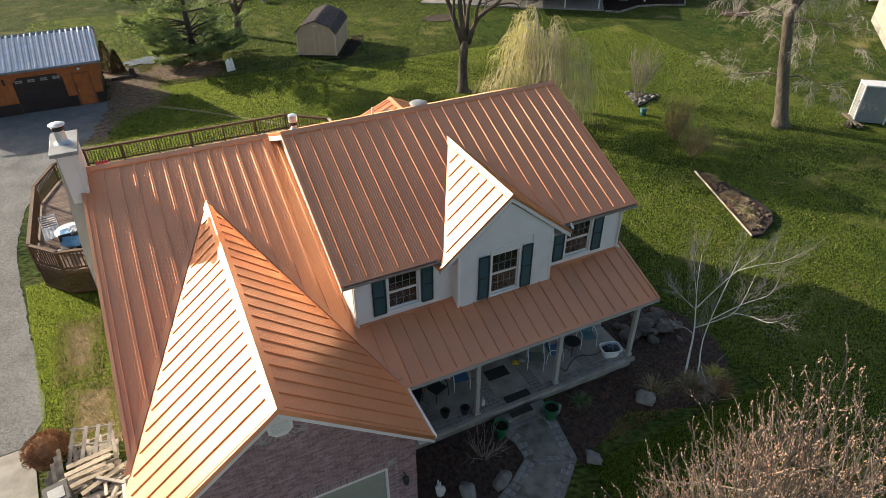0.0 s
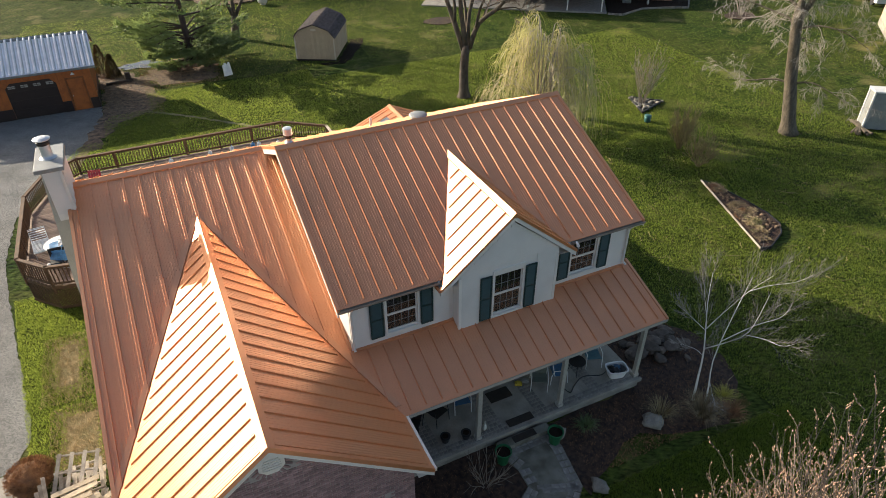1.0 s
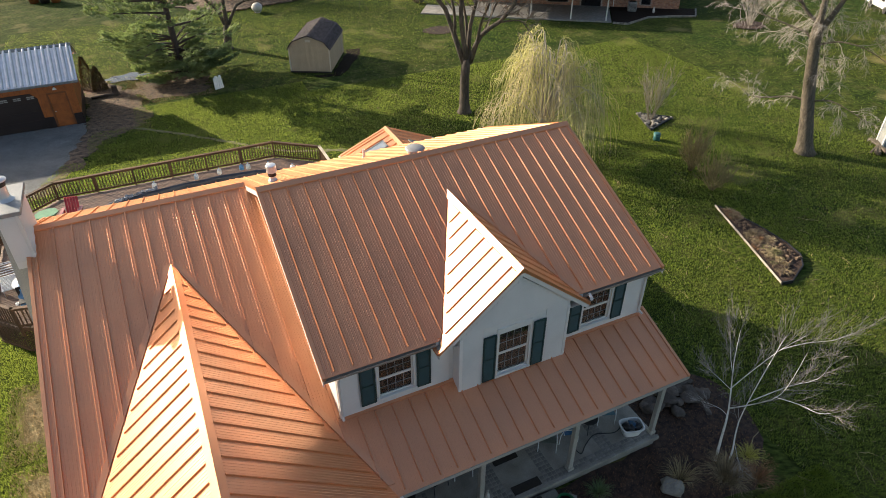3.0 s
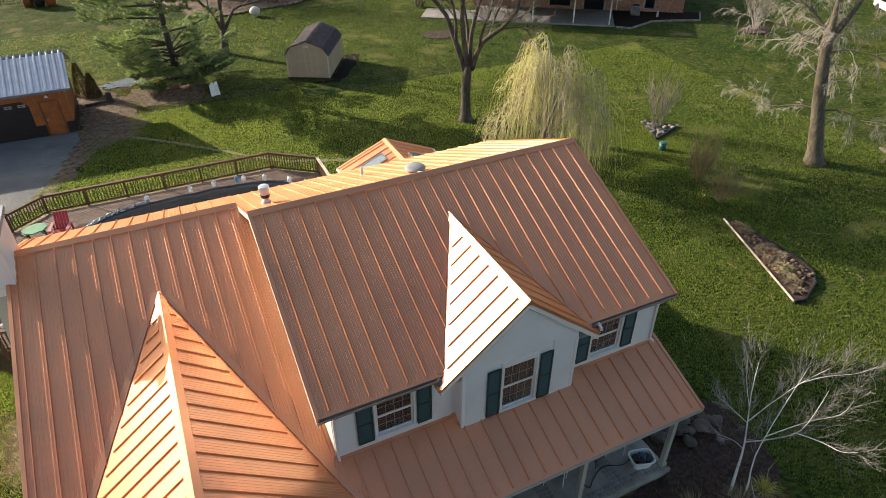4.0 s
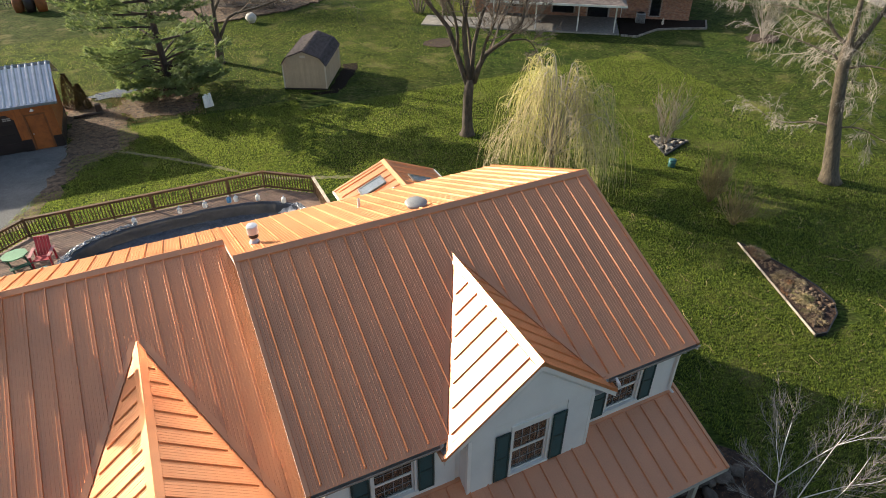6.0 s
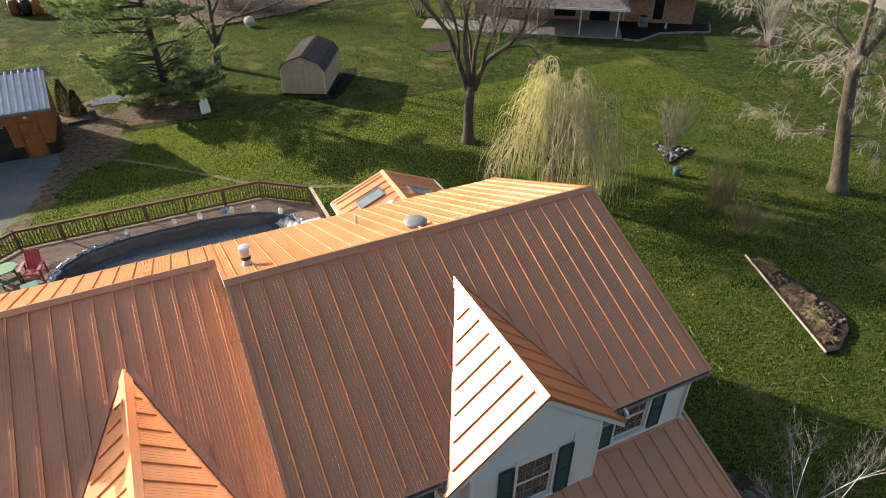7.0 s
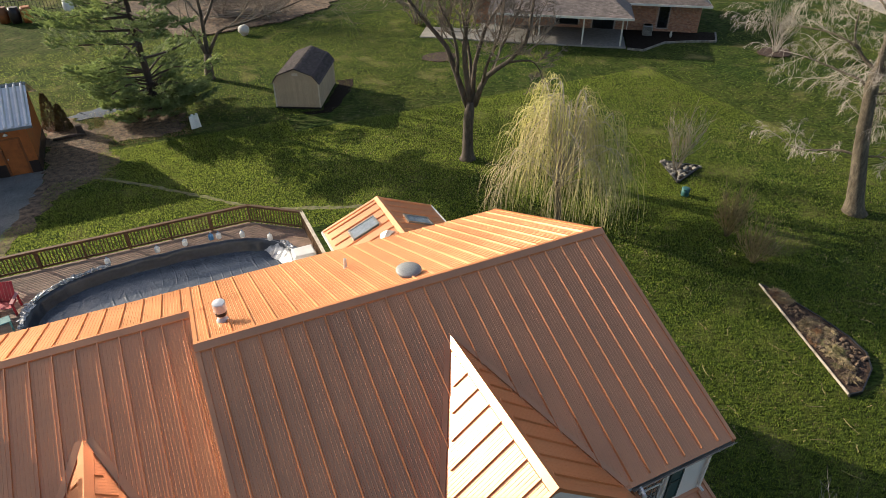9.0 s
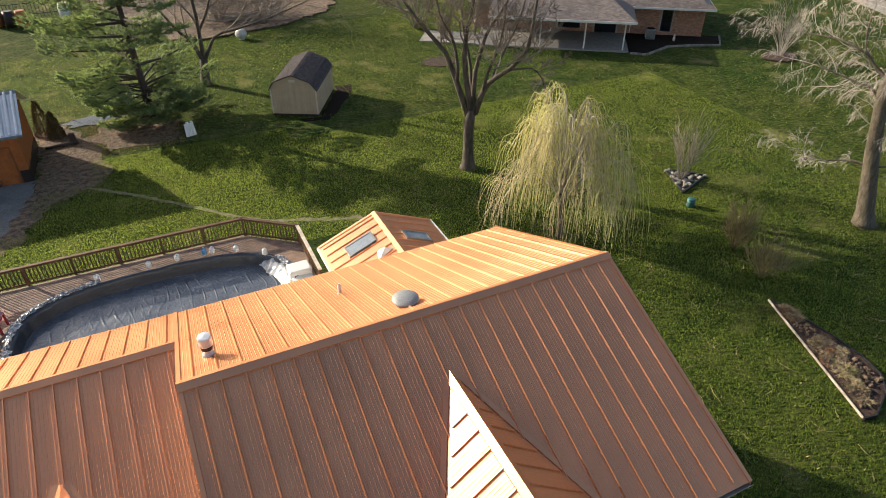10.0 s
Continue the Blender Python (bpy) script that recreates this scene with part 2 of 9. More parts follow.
def grass_material():
    m = bpy.data.materials.new("grass_ground")
    m.use_nodes = True
    t = m.node_tree
    p, L = t.nodes["Principled BSDF"], t.links.new
    tc = t.nodes.new("ShaderNodeTexCoord")

    def noise_node(scale, detail=5, stretch=None):
        n = t.nodes.new("ShaderNodeTexNoise")
        n.inputs["Scale"].default_value, n.inputs["Detail"].default_value = scale, detail
        if stretch:
            mp = t.nodes.new("ShaderNodeMapping")
            mp.vector_type = "TEXTURE"
            mp.inputs["Scale"].default_value = stretch
            mp.inputs["Rotation"].default_value = (0, 0, radians(-28))
            L(tc.outputs["Object"], mp.inputs[0])
            L(mp.outputs[0], n.inputs[0])
        else:
            L(tc.outputs["Object"], n.inputs[0])
        return n

    def ramp(src, stops):
        r = t.nodes.new("ShaderNodeValToRGB")
        r.color_ramp.elements[0].position, r.color_ramp.elements[0].color = stops[0][0], (*stops[0][1], 1)
        r.color_ramp.elements[1].position, r.color_ramp.elements[1].color = stops[-1][0], (*stops[-1][1], 1)
        for pos, col in stops[1:-1]:
            e = r.color_ramp.elements.new(pos)
            e.color = (*col, 1)
        L(src, r.inputs[0])
        return r.outputs[0]

    def blend(kind, fac, a, b):
        x = t.nodes.new("ShaderNodeMix")
        x.data_type, x.blend_type = "RGBA", kind
        if isinstance(fac, float):
            x.inputs[0].default_value = fac
        else:
            L(fac, x.inputs[0])
        L(a, x.inputs[6])
        L(b, x.inputs[7])
        return x.outputs[2]

    big = ramp(noise_node(0.09).outputs[0], [(0.35, (0.023, 0.049, 0.011)), (0.65, (0.080, 0.090, 0.020))])
    mid = ramp(noise_node(0.8, 6).outputs[0], [(0.30, (0.010, 0.024, 0.007)), (0.5, (0.043, 0.067, 0.013)), (0.72, (0.100, 0.096, 0.033))])
    fine_n = noise_node(8.0, 9, (2.1, 1.0, 1.0))
    # Shade between tufts is painted in: bump hollows darken, crests lighten.
    fine = ramp(fine_n.outputs[0], [(0.32, (0.12, 0.14, 0.12)), (0.5, (0.5, 0.5, 0.5)), (0.68, (0.86, 0.84, 0.76))])
    col = blend("OVERLAY", 0.95, blend("MIX", 0.55, big, mid), fine)
    straw = ramp(noise_node(0.33, 8).outputs[0], [(0.58, (0, 0, 0)), (0.74, (1, 1, 1))])
    col = blend("MIX", straw, col, ramp(noise_node(20).outputs[0], [(0.3, (0.12, 0.12, 0.04)), (0.7, (0.22, 0.19, 0.085))]))
    L(col, p.inputs["Base Color"])
    p.inputs["Roughness"].default_value = 0.9
    p.inputs["Specular IOR Level"].default_value = 0.05
    b = t.nodes.new("ShaderNodeBump")
    b.inputs["Strength"].default_value, b.inputs["Distance"].default_value = 1.0, 0.15
    lumps = noise_node(2.0, 3, (2.0, 1.0, 1.0))
    tall = t.nodes.new("ShaderNodeMath")
    tall.operation = "MULTIPLY_ADD"
    tall.inputs[1].default_value = 0.8
    L(lumps.outputs[0], tall.inputs[0])
    L(fine_n.outputs[0], tall.inputs[2])
    L(tall.outputs[0], b.inputs["Height"])
    L(b.outputs[0], p.inputs["Normal"])
    return m


def gravel_material():
    m = bpy.data.materials.new("gravel")
    m.use_nodes = True
    t = m.node_tree
    p, L = t.nodes["Principled BSDF"], t.links.new
    tc = t.nodes.new("ShaderNodeTexCoord")
    v = t.nodes.new("ShaderNodeTexVoronoi")
    v.inputs["Scale"].default_value = 38
    n = t.nodes.new("ShaderNodeTexNoise")
    n.inputs["Scale"].default_value, n.inputs["Detail"].default_value = 0.7, 8
    L(tc.outputs["Object"], v.inputs[0])
    L(tc.outputs["Object"], n.inputs[0])
    r = t.nodes.new("ShaderNodeValToRGB")
    r.color_ramp.elements[0].position, r.color_ramp.elements[0].color = 0.3, (0.128, 0.130, 0.127, 1)
    r.color_ramp.elements[1].position, r.color_ramp.elements[1].color = 0.7, (0.208, 0.209, 0.203, 1)
    L(n.outputs[0], r.inputs[0])
    s = t.nodes.new("ShaderNodeSeparateColor")
    L(v.outputs["Color"], s.inputs[0])
    x = t.nodes.new("ShaderNodeMix")
    x.data_type, x.blend_type = "RGBA", "OVERLAY"
    x.inputs[0].default_value = 0.55
    L(r.outputs[0], x.inputs[6])
    L(s.outputs[0], x.inputs[7])
    L(x.outputs[2], p.inputs["Base Color"])
    p.inputs["Roughness"].default_value = 0.95
    b = t.nodes.new("ShaderNodeBump")
    b.inputs["Strength"].default_value, b.inputs["Distance"].default_value = 0.7, 0.03
    b.invert = True
    L(v.outputs["Distance"], b.inputs["Height"])
    L(b.outputs[0], p.inputs["Normal"])
    return m


GRASS, GRAVEL = grass_material(), gravel_material()
BLADE = material("grass_blade", (0.073, 0.095, 0.019), 0.8, 0, 0.35, 0.5, 10, 0, second=(0.024, 0.042, 0.010), island=0.22, spec=0.1)


def backlit(m, color, share):
    """Lets light through thin leaves and blades."""
    t = m.node_tree
    p, out = t.nodes["Principled BSDF"], t.nodes["Material Output"]
    tr, mx = t.nodes.new("ShaderNodeBsdfTranslucent"), t.nodes.new("ShaderNodeMixShader")
    tr.inputs["Color"].default_value = (*color, 1)
    mx.inputs[0].default_value = share
    t.links.new(p.outputs[0], mx.inputs[1])
    t.links.new(tr.outputs[0], mx.inputs[2])
    t.links.new(mx.outputs[0], out.inputs["Surface"])


backlit(BLADE, (0.45, 0.555, 0.095), 0.56)
backlit(NEEDLE, (0.27, 0.35, 0.11), 0.42)
backlit(WILLOWLEAF, (0.75, 0.68, 0.12), 0.4)



# ---- mesh tools ----
class Build:
    """Gathers vertices and faces for one mesh."""

    def __init__(self):
        self.v, self.f = [], []

    def add(self, verts, faces):
        k = len(self.v)
        self.v += [tuple(p) for p in verts]
        self.f += [tuple(i + k for i in q) for q in faces]
        return self

    def box(self, x0, y0, z0, x1, y1, z1, m=None, c=0.0):
        """A box; c chamfers its edges."""
        lo, hi = (min(x0, x1), min(y0, y1), min(z0, z1)), (max(x0, x1), max(y0, y1), max(z0, z1))
        c = min(c, *(0.45 * (b - a) for a, b in zip(lo, hi)))
        if c <= 0:
            v = [Vector((x, y, z)) for x in (lo[0], hi[0]) for y in (lo[1], hi[1]) for z in (lo[2], hi[2])]
            f = [(0, 1, 3, 2), (4, 6, 7, 5), (0, 4, 5, 1), (2, 3, 7, 6), (0, 2, 6, 4), (1, 5, 7, 3)]
        else:
            v, f, ids = [], [], {}
            for ix in (0, 1):
                for iy in (0, 1):
                    for iz in (0, 1):
                        base = [(lo, hi)[i][a] for a, i in enumerate((ix, iy, iz))]
                        for a in range(3):
                            q = [b + (c if i == 0 else -c) for b, i in zip(base, (ix, iy, iz))]
                            q[a] = base[a]
                            ids[ix, iy, iz, a] = len(v)
                            v.append(Vector(q))
            for a in range(3):
                o1, o2 = (a + 1) % 3, (a + 2) % 3
                for s in (0, 1):
                    q = []
                    for i, j in ((0, 0), (1, 0), (1, 1), (0, 1)):
                        k = [0, 0, 0]
                        k[a], k[o1], k[o2] = s, i, j
                        q.append(ids[(*k, a)])
                    f.append(q if s else q[::-1])
                for i in (0, 1):
                    for j in (0, 1):
                        k = [0, 0, 0]
                        k[o1], k[o2] = i, j
                        k1 = list(k)
                        k1[a] = 1
                        q = [ids[(*k, o1)], ids[(*k1, o1)], ids[(*k1, o2)], ids[(*k, o2)]]
                        f.append(q if i == j else q[::-1])
            for k in ((i, j, l) for i in (0, 1) for j in (0, 1) for l in (0, 1)):
                q = [ids[(*k, 0)], ids[(*k, 1)], ids[(*k, 2)]]
                f.append(q if sum(k) % 2 else q[::-1])
        if m is not None:
            v = [m @ p for p in v]
        return self.add(v, f)

    def prism(self, poly, off):
        """A flat polygon pushed along off."""
        n, off = len(poly), Vector(off)
        a = [Vector(p) for p in poly]
        b = [p + off for p in a]
        return self.add(a + b, [tuple(range(n))[::-1], tuple(range(n, 2 * n))] + [(i, (i + 1) % n, n + (i + 1) % n, n + i) for i in range(n)])

    def bar(self, p, q, w, h, up=(0, 0, 1)):
        """A beam from p to q, w wide and h high."""
        p, q = Vector(p), Vector(q)
        d = (q - p).normalized()
        s = d.cross(Vector(up))
        s = s.normalized() if s.length > 1e-4 else Vector((1, 0, 0))
        t = s.cross(d)
        s, t = s * w / 2, t * h / 2
        return self.add([p - s - t, p + s - t, p + s + t, p - s + t, q - s - t, q + s - t, q + s + t, q - s + t],
                        [(0, 1, 2, 3), (7, 6, 5, 4), (0, 4, 5, 1), (1, 5, 6, 2), (2, 6, 7, 3), (3, 7, 4, 0)])

    def tube(self, pts, radii, n=5, cap=True):
        pts = [Vector(p) for p in pts]
        verts, faces = [], []
        ref = Vector((0.31, 0.87, 0.38))
        for i, p in enumerate(pts):
            d = (pts[min(i + 1, len(pts) - 1)] - pts[max(i - 1, 0)])
            d = d.normalized() if d.length > 1e-6 else Vector((0, 0, 1))
            s = d.cross(ref)
            if s.length < 0.05:
                s = d.cross(Vector((1, 0, 0)))
            s.normalize()
            t = d.cross(s)
            r = radii[i]
            for k in range(n):
                a = 2 * math.pi * k / n
                verts.append(p + s * (r * math.cos(a)) + t * (r * math.sin(a)))
        for i in range(len(pts) - 1):
            for k in range(n):
                k1 = (k + 1) % n
                faces.append((i * n + k, i * n + k1, (i + 1) * n + k1, (i + 1) * n + k))
        if cap:
            faces.append(tuple(range(n))[::-1])
            faces.append(tuple((len(pts) - 1) * n + k for k in range(n)))
        return self.add(verts, faces)

    def lathe(self, x, y, rz, n=16, cap=True):
        """Rings of radius r at height z round an upright axis."""
        return self.tube_z(x, y, rz, n, cap)

    def tube_z(self, x, y, rz, n, cap):
        verts = [(x + r * math.cos(2 * math.pi * k / n), y + r * math.sin(2 * math.pi * k / n), z) for r, z in rz for k in range(n)]
        faces = [(i * n + k, i * n + (k + 1) % n, (i + 1) * n + (k + 1) % n, (i + 1) * n + k) for i in range(len(rz) - 1) for k in range(n)]
        if cap:
            faces += [tuple(range(n))[::-1], tuple((len(rz) - 1) * n + k for k in range(n))]
        return self.add(verts, faces)

    def blob(self, c, r, rng, rough=0.2, n=8, rings=6):
        """An uneven rounded lump."""
        c = Vector(c)
        verts, faces = [], []
        ox = rng.random() * 50
        for i in range(1, rings):
            th = math.pi * i / rings
            for k in range(n):
                ph = 2 * math.pi * k / n
                d = Vector((math.sin(th) * math.cos(ph), math.sin(th) * math.sin(ph), math.cos(th)))
                s = 1 + rough * 2 * noise.noise(d * 1.3 + Vector((ox, ox, 0)))
                verts.append(c + Vector((d.x * r[0], d.y * r[1], d.z * r[2])) * s)
        verts += [c + Vector((0, 0, r[2])), c - Vector((0, 0, r[2]))]
        for i in range(rings - 2):
            for k in range(n):
                faces.append((i * n + k, (i + 1) * n + k, (i + 1) * n + (k + 1) % n, i * n + (k + 1) % n))
        top, bot = (rings - 1) * n, (rings - 1) * n + 1
        for k in range(n):
            faces.append((top, k, (k + 1) % n))
            faces.append((bot, (rings - 2) * n + (k + 1) % n, (rings - 2) * n + k))
        return self.add(verts, faces)


def as_mesh(name, b, mat, smooth=False):
    me = bpy.data.meshes.new(name)
    me.from_pydata(b.v, [], b.f)
    me.materials.append(mat)
    if smooth:
        me.polygons.foreach_set("use_smooth", [True] * len(me.polygons))
    me.update()
    return me


def part(name, b, mat, parent, label="", smooth=False, kind=""):
    ob = new(name, as_mesh(name, b, mat, smooth))
    ob.parent = parent
    return tagged(ob, label, kind=kind)


def thing(name, label, category, group="", kind="", at=(0, 0, 0), turn=0.0):
    ob = new(name)
    ob.empty_display_size = 0.2
    ob.matrix_world = pose(*at, 0, 0, turn)
    return tagged(ob, label, category, group, kind)


def single(name, b, mat, label, category, group="", kind="", smooth=False):
    return tagged(new(name, as_mesh(name, b, mat, smooth)), label, category, group, kind)


def fix_normals(ob):
    bm = bmesh.new()
    bm.from_mesh(ob.data)
    bmesh.ops.recalc_face_normals(bm, faces=bm.faces)
    bm.to_mesh(ob.data)
    bm.free()
    return ob

# ---- house: measures ----
RIDGE_Y, RIDGE_Z, MS = 5.245, 7.90, 0.4385          # main roof: ridge and pitch
EAVE_B = 10.53                                       # back eave
WRIDGE_Y, WS, WEAVE_Y = 7.87, 0.3707, -1.95          # wing roof
WRIDGE_Z = RIDGE_Z - MS * (WRIDGE_Y - RIDGE_Y)
WEST = -6.0
GX, GZ, GS, GFRONT = -2.58, 5.92, 0.79, -3.72        # garage gable
DX, DZ, DS, DFRONT = 5.05, 7.30, 0.83, -0.27         # dormer gable
SEAM = 0.464


def clip(poly, a, b, c):
    """Keeps the part of a flat polygon where a*u + b*v <= c."""
    out = []
    for i, p in enumerate(poly):
        q = poly[(i + 1) % len(poly)]
        dp, dq = a * p[0] + b * p[1] - c, a * q[0] + b * q[1] - c
        if dp <= 0:
            out.append(p)
        if (dp < 0 < dq) or (dq < 0 < dp):
            k = dp / (dp - dq)
            out.append((p[0] + k * (q[0] - p[0]), p[1] + k * (q[1] - p[1])))
    return out


def over(o, u, v, p, n):
    """The half-plane of (u, v) that lies over the plane through p with the normal n."""
    n = Vector(n)
    return (-u.dot(n), -v.dot(n), (o - Vector(p)).dot(n))


def slope(parent, o, u, v, ulen, vlen, extra=(), start=0.0, mat=COPPER, margins=(0.04, 0.10), spacing=SEAM, striae=5, high=0.040, foot=0.018, crest=0.011):
    """One roof slope of standing-seam panels, each an object of its own. o: lower corner, u along the eave, v up the slope."""
    o, u, v = Vector(o), Vector(u).normalized(), Vector(v).normalized()
    n = u.cross(v)
    walls = [(-1, 0, 0), (1, 0, ulen), (0, -1, 0), (0, 1, vlen), *extra]
    at = lambda a, b, h=0.0: o + u * a + v * b + n * h

    def reach(a, m):
        lo, hi = -1e9, 1e9
        for x, y, c in walls:
            c = c - m * math.hypot(x, y) - x * a
            if abs(y) < 1e-9:
                if c < -2 * m:
                    return None
            elif y > 0:
                hi = min(hi, c / y)
            else:
                lo = max(lo, c / y)
        return (lo, hi) if hi - lo > 0.15 else None

    a = start - spacing
    while a < ulen + 0.03:
        s0, s1 = max(a - foot, 0), min(a + spacing - foot, ulen)
        rib = reach(a, margins[1]) if 0.03 < a < ulen - 0.03 else None
        prof = [(s0, 0.0)] + ([(a - crest, high), (a + crest, high), (a + foot, 0.0)] if rib else [])
        for k in range(1, striae + 1):
            c = a + spacing * k / (striae + 1)
            prof += [(c - 0.008, 0.0), (c - 0.002, 0.0052), (c + 0.002, 0.0052), (c + 0.008, 0.0)]
        prof = [q for q in prof if s0 <= q[0] < s1 - 0.002] + [(s1, 0.0)]
        if prof[0][0] > s0 + 1e-6:
            prof = [(s0, 0.0)] + prof
        index, b = {}, Build()

        def vert(p, h):
            key = (round(p[0], 4), round(p[1], 4), round(h, 4))
            if key not in index:
                index[key] = len(b.v)
                b.v.append(tuple(at(p[0], p[1], h)))
            return index[key]

        for (ua, ha), (ub, hb) in zip(prof, prof[1:]):
            tall = max(ha, hb) > 0.02
            cuts = [-1.0, rib[0], rib[0] + 0.03, rib[1] - 0.02, rib[1], vlen + 1] if tall else [-1.0, vlen + 1]
            for va, vb in zip(cuts, cuts[1:]):
                poly = [(ua, va), (ub, va), (ub, vb), (ua, vb)]
                for w in walls:
                    poly = clip(poly, *w) if len(poly) > 2 else poly
                if len(poly) < 3:
                    continue

                def height(p):
                    h = ha + (hb - ha) * (p[0] - ua) / max(ub - ua, 1e-6)
                    if tall:
                        h *= min(1.0, max(0.0, (p[1] - rib[0]) / 0.03), max(0.0, (rib[1] - p[1]) / 0.02))
                    return h

                top = [vert(p, height(p)) for p in poly]
                if len(set(top)) > 2:
                    b.f.append(tuple(dict.fromkeys(top)))
                for p, q in zip(poly, poly[1:] + poly[:1]):
                    if any(abs(x * p[0] + y * p[1] - c) < 1e-5 and abs(x * q[0] + y * q[1] - c) < 1e-5 for x, y, c in walls):
                        i, j, k, l = vert(p, height(p)), vert(q, height(q)), vert(q, -0.018), vert(p, -0.018)
                        if i != j:
                            b.f.append((j, i, l, k))
        if len(b.f) > 0 and s1 - s0 > 0.01:
            part("panel", b, mat, parent)
        a += spacing


def strip(b, p, q, side, w, lift, drop=0.03):
    """A flat flashing from p to q, w wide to one side."""
    p, q, s, l = Vector(p), Vector(q), Vector(side).normalized() * w, Vector(lift)
    return b.prism([p + l, q + l, q + s + l, p + s + l], (0, 0, -drop))


def ridge_cap(b, p, q, sa, sb, w=0.17, h=0.045):
    """A bent ridge cap over two slopes, whose downhill ways are sa and sb."""
    p, q = Vector(p), Vector(q)
    sa, sb = Vector(sa).normalized(), Vector(sb).normalized()
    up = Vector((0, 0, 1))
    prof = [sa * w - up * 0.0, sa * w + up * h, up * (h + 0.012), sb * w + up * h, sb * w - up * 0.0]
    v = [p + o for o in prof] + [q + o for o in prof]
    return b.add(v, [(0, 1, 6, 5), (1, 2, 7, 6), (2, 3, 8, 7), (3, 4, 9, 8), (4, 3, 2, 1, 0), (5, 6, 7, 8, 9)])


house = thing("house", "two-storey white house with copper standing-seam metal roof", "house")
# roofs
main_roof = part("main_roof", Build().box(0.36, 5.1, 7.2, 9.6, 5.38, 7.35), TRIM, house, "copper-coloured standing-seam main roof")
ml = math.hypot(1, MS)
slope(main_roof, (0, 0, RIDGE_Z - MS * RIDGE_Y), (1, 0, 0), (0, 1, MS), 10, RIDGE_Y * ml, start=0.32, foot=0.031, crest=0.010)
slope(main_roof, (10, EAVE_B, RIDGE_Z - MS * (EAVE_B - RIDGE_Y)), (-1, 0, 0), (0, -1, MS), 10, (EAVE_B - RIDGE_Y) * ml, start=0.42, foot=0.031, crest=0.010)
b = Build()
ridge_cap(b, (-0.015, RIDGE_Y, RIDGE_Z), (10.015, RIDGE_Y, RIDGE_Z), (0, -1, -MS), (0, 1, -MS))
part("ridge_cap", b, COPPER_TRIM, main_roof)
for x0, x1 in ((-0.012, 0.075), (9.925, 10.012)):
    for ye in (-0.01, EAVE_B + 0.01):
        b = Build()
        ze = RIDGE_Z - MS * abs(ye - RIDGE_Y)
        b.prism([(x0, ye, ze + 0.03), (x1, ye, ze + 0.03), (x1, RIDGE_Y, RIDGE_Z + 0.03), (x0, RIDGE_Y, RIDGE_Z + 0.03)], (0, 0, -0.09))
        part("rake_trim", b, COPPER_TRIM, main_roof)
        b = Build()
        xo = x0 + 0.004 if x0 < 5 else x1 - 0.03
        b.prism([(xo, ye, ze - 0.06), (xo + 0.026, ye, ze - 0.06), (xo + 0.026, RIDGE_Y, RIDGE_Z - 0.06), (xo, RIDGE_Y, RIDGE_Z - 0.06)], (0, 0, -0.17))
        part("barge_board", b, TRIM, main_roof)
        b = Build()
        xi0, xi1 = (x0 + 0.035, 0.348) if x0 < 5 else (9.602, x1 - 0.035)
        yw = 0.0 if ye < 5 else EAVE_B
        zw = RIDGE_Z - MS * abs(yw - RIDGE_Y)
        b.prism([(xi0, yw, zw - 0.15), (xi1, yw, zw - 0.15), (xi1, RIDGE_Y, RIDGE_Z - 0.15), (xi0, RIDGE_Y, RIDGE_Z - 0.15)], (0, 0, -0.02))
        part("soffit", b, TRIM, main_roof)


def gutter(parent, x0, x1, y, z, out, mat=GUTTER):
    """An open eave gutter with a rolled lip."""
    w, h, t = 0.095 * out, 0.085, 0.006
    prof = [(0, 0.0), (0, -h), (w * 0.75, -h), (w, -0.02), (w, 0.0), (w - t * 2 * out, 0.0), (w * 0.75 - t * out, -h + t), (t * out, -h + t), (t * out, 0.0)]
    b = Build()
    n = len(prof)
    b.add([(x0, y + a, z + c) for a, c in prof] + [(x1, y + a, z + c) for a, c in prof],
          [(i, (i + 1) % n, n + (i + 1) % n, n + i) for i in range(n)] + [(0, 8, 7, 6, 5, 4, 3, 2, 1), tuple(range(n, 2 * n))])
    return part("gutter", b, mat, parent)


EZ = RIDGE_Z - MS * RIDGE_Y
gutter(main_roof, 0.0, 2.86, 0.02, EZ - 0.025, -1)
gutter(main_roof, 7.24, 10.0, 0.02, EZ - 0.025, -1)
b = Build().box(0.02, 0.024, EZ - 0.16, 2.95, 0.05, EZ - 0.03)
part("fascia", b, TRIM, main_roof)
part("fascia", Build().box(7.15, 0.024, EZ - 0.16, 9.98, 0.05, EZ - 0.03), TRIM, main_roof)
part("soffit", Build().box(0.05, 0.05, EZ - 0.17, 9.95, 0.189, EZ - 0.15), TRIM, main_roof)
part("soffit", Build().box(-5.7, 10.3, EZ - 0.17, 9.95, EAVE_B - 0.05, EZ - 0.15), TRIM, main_roof)
part("fascia", Build().box(-5.98, EAVE_B - 0.05, EZ - 0.17, 9.98, EAVE_B - 0.025, EZ - 0.05), TRIM, main_roof)

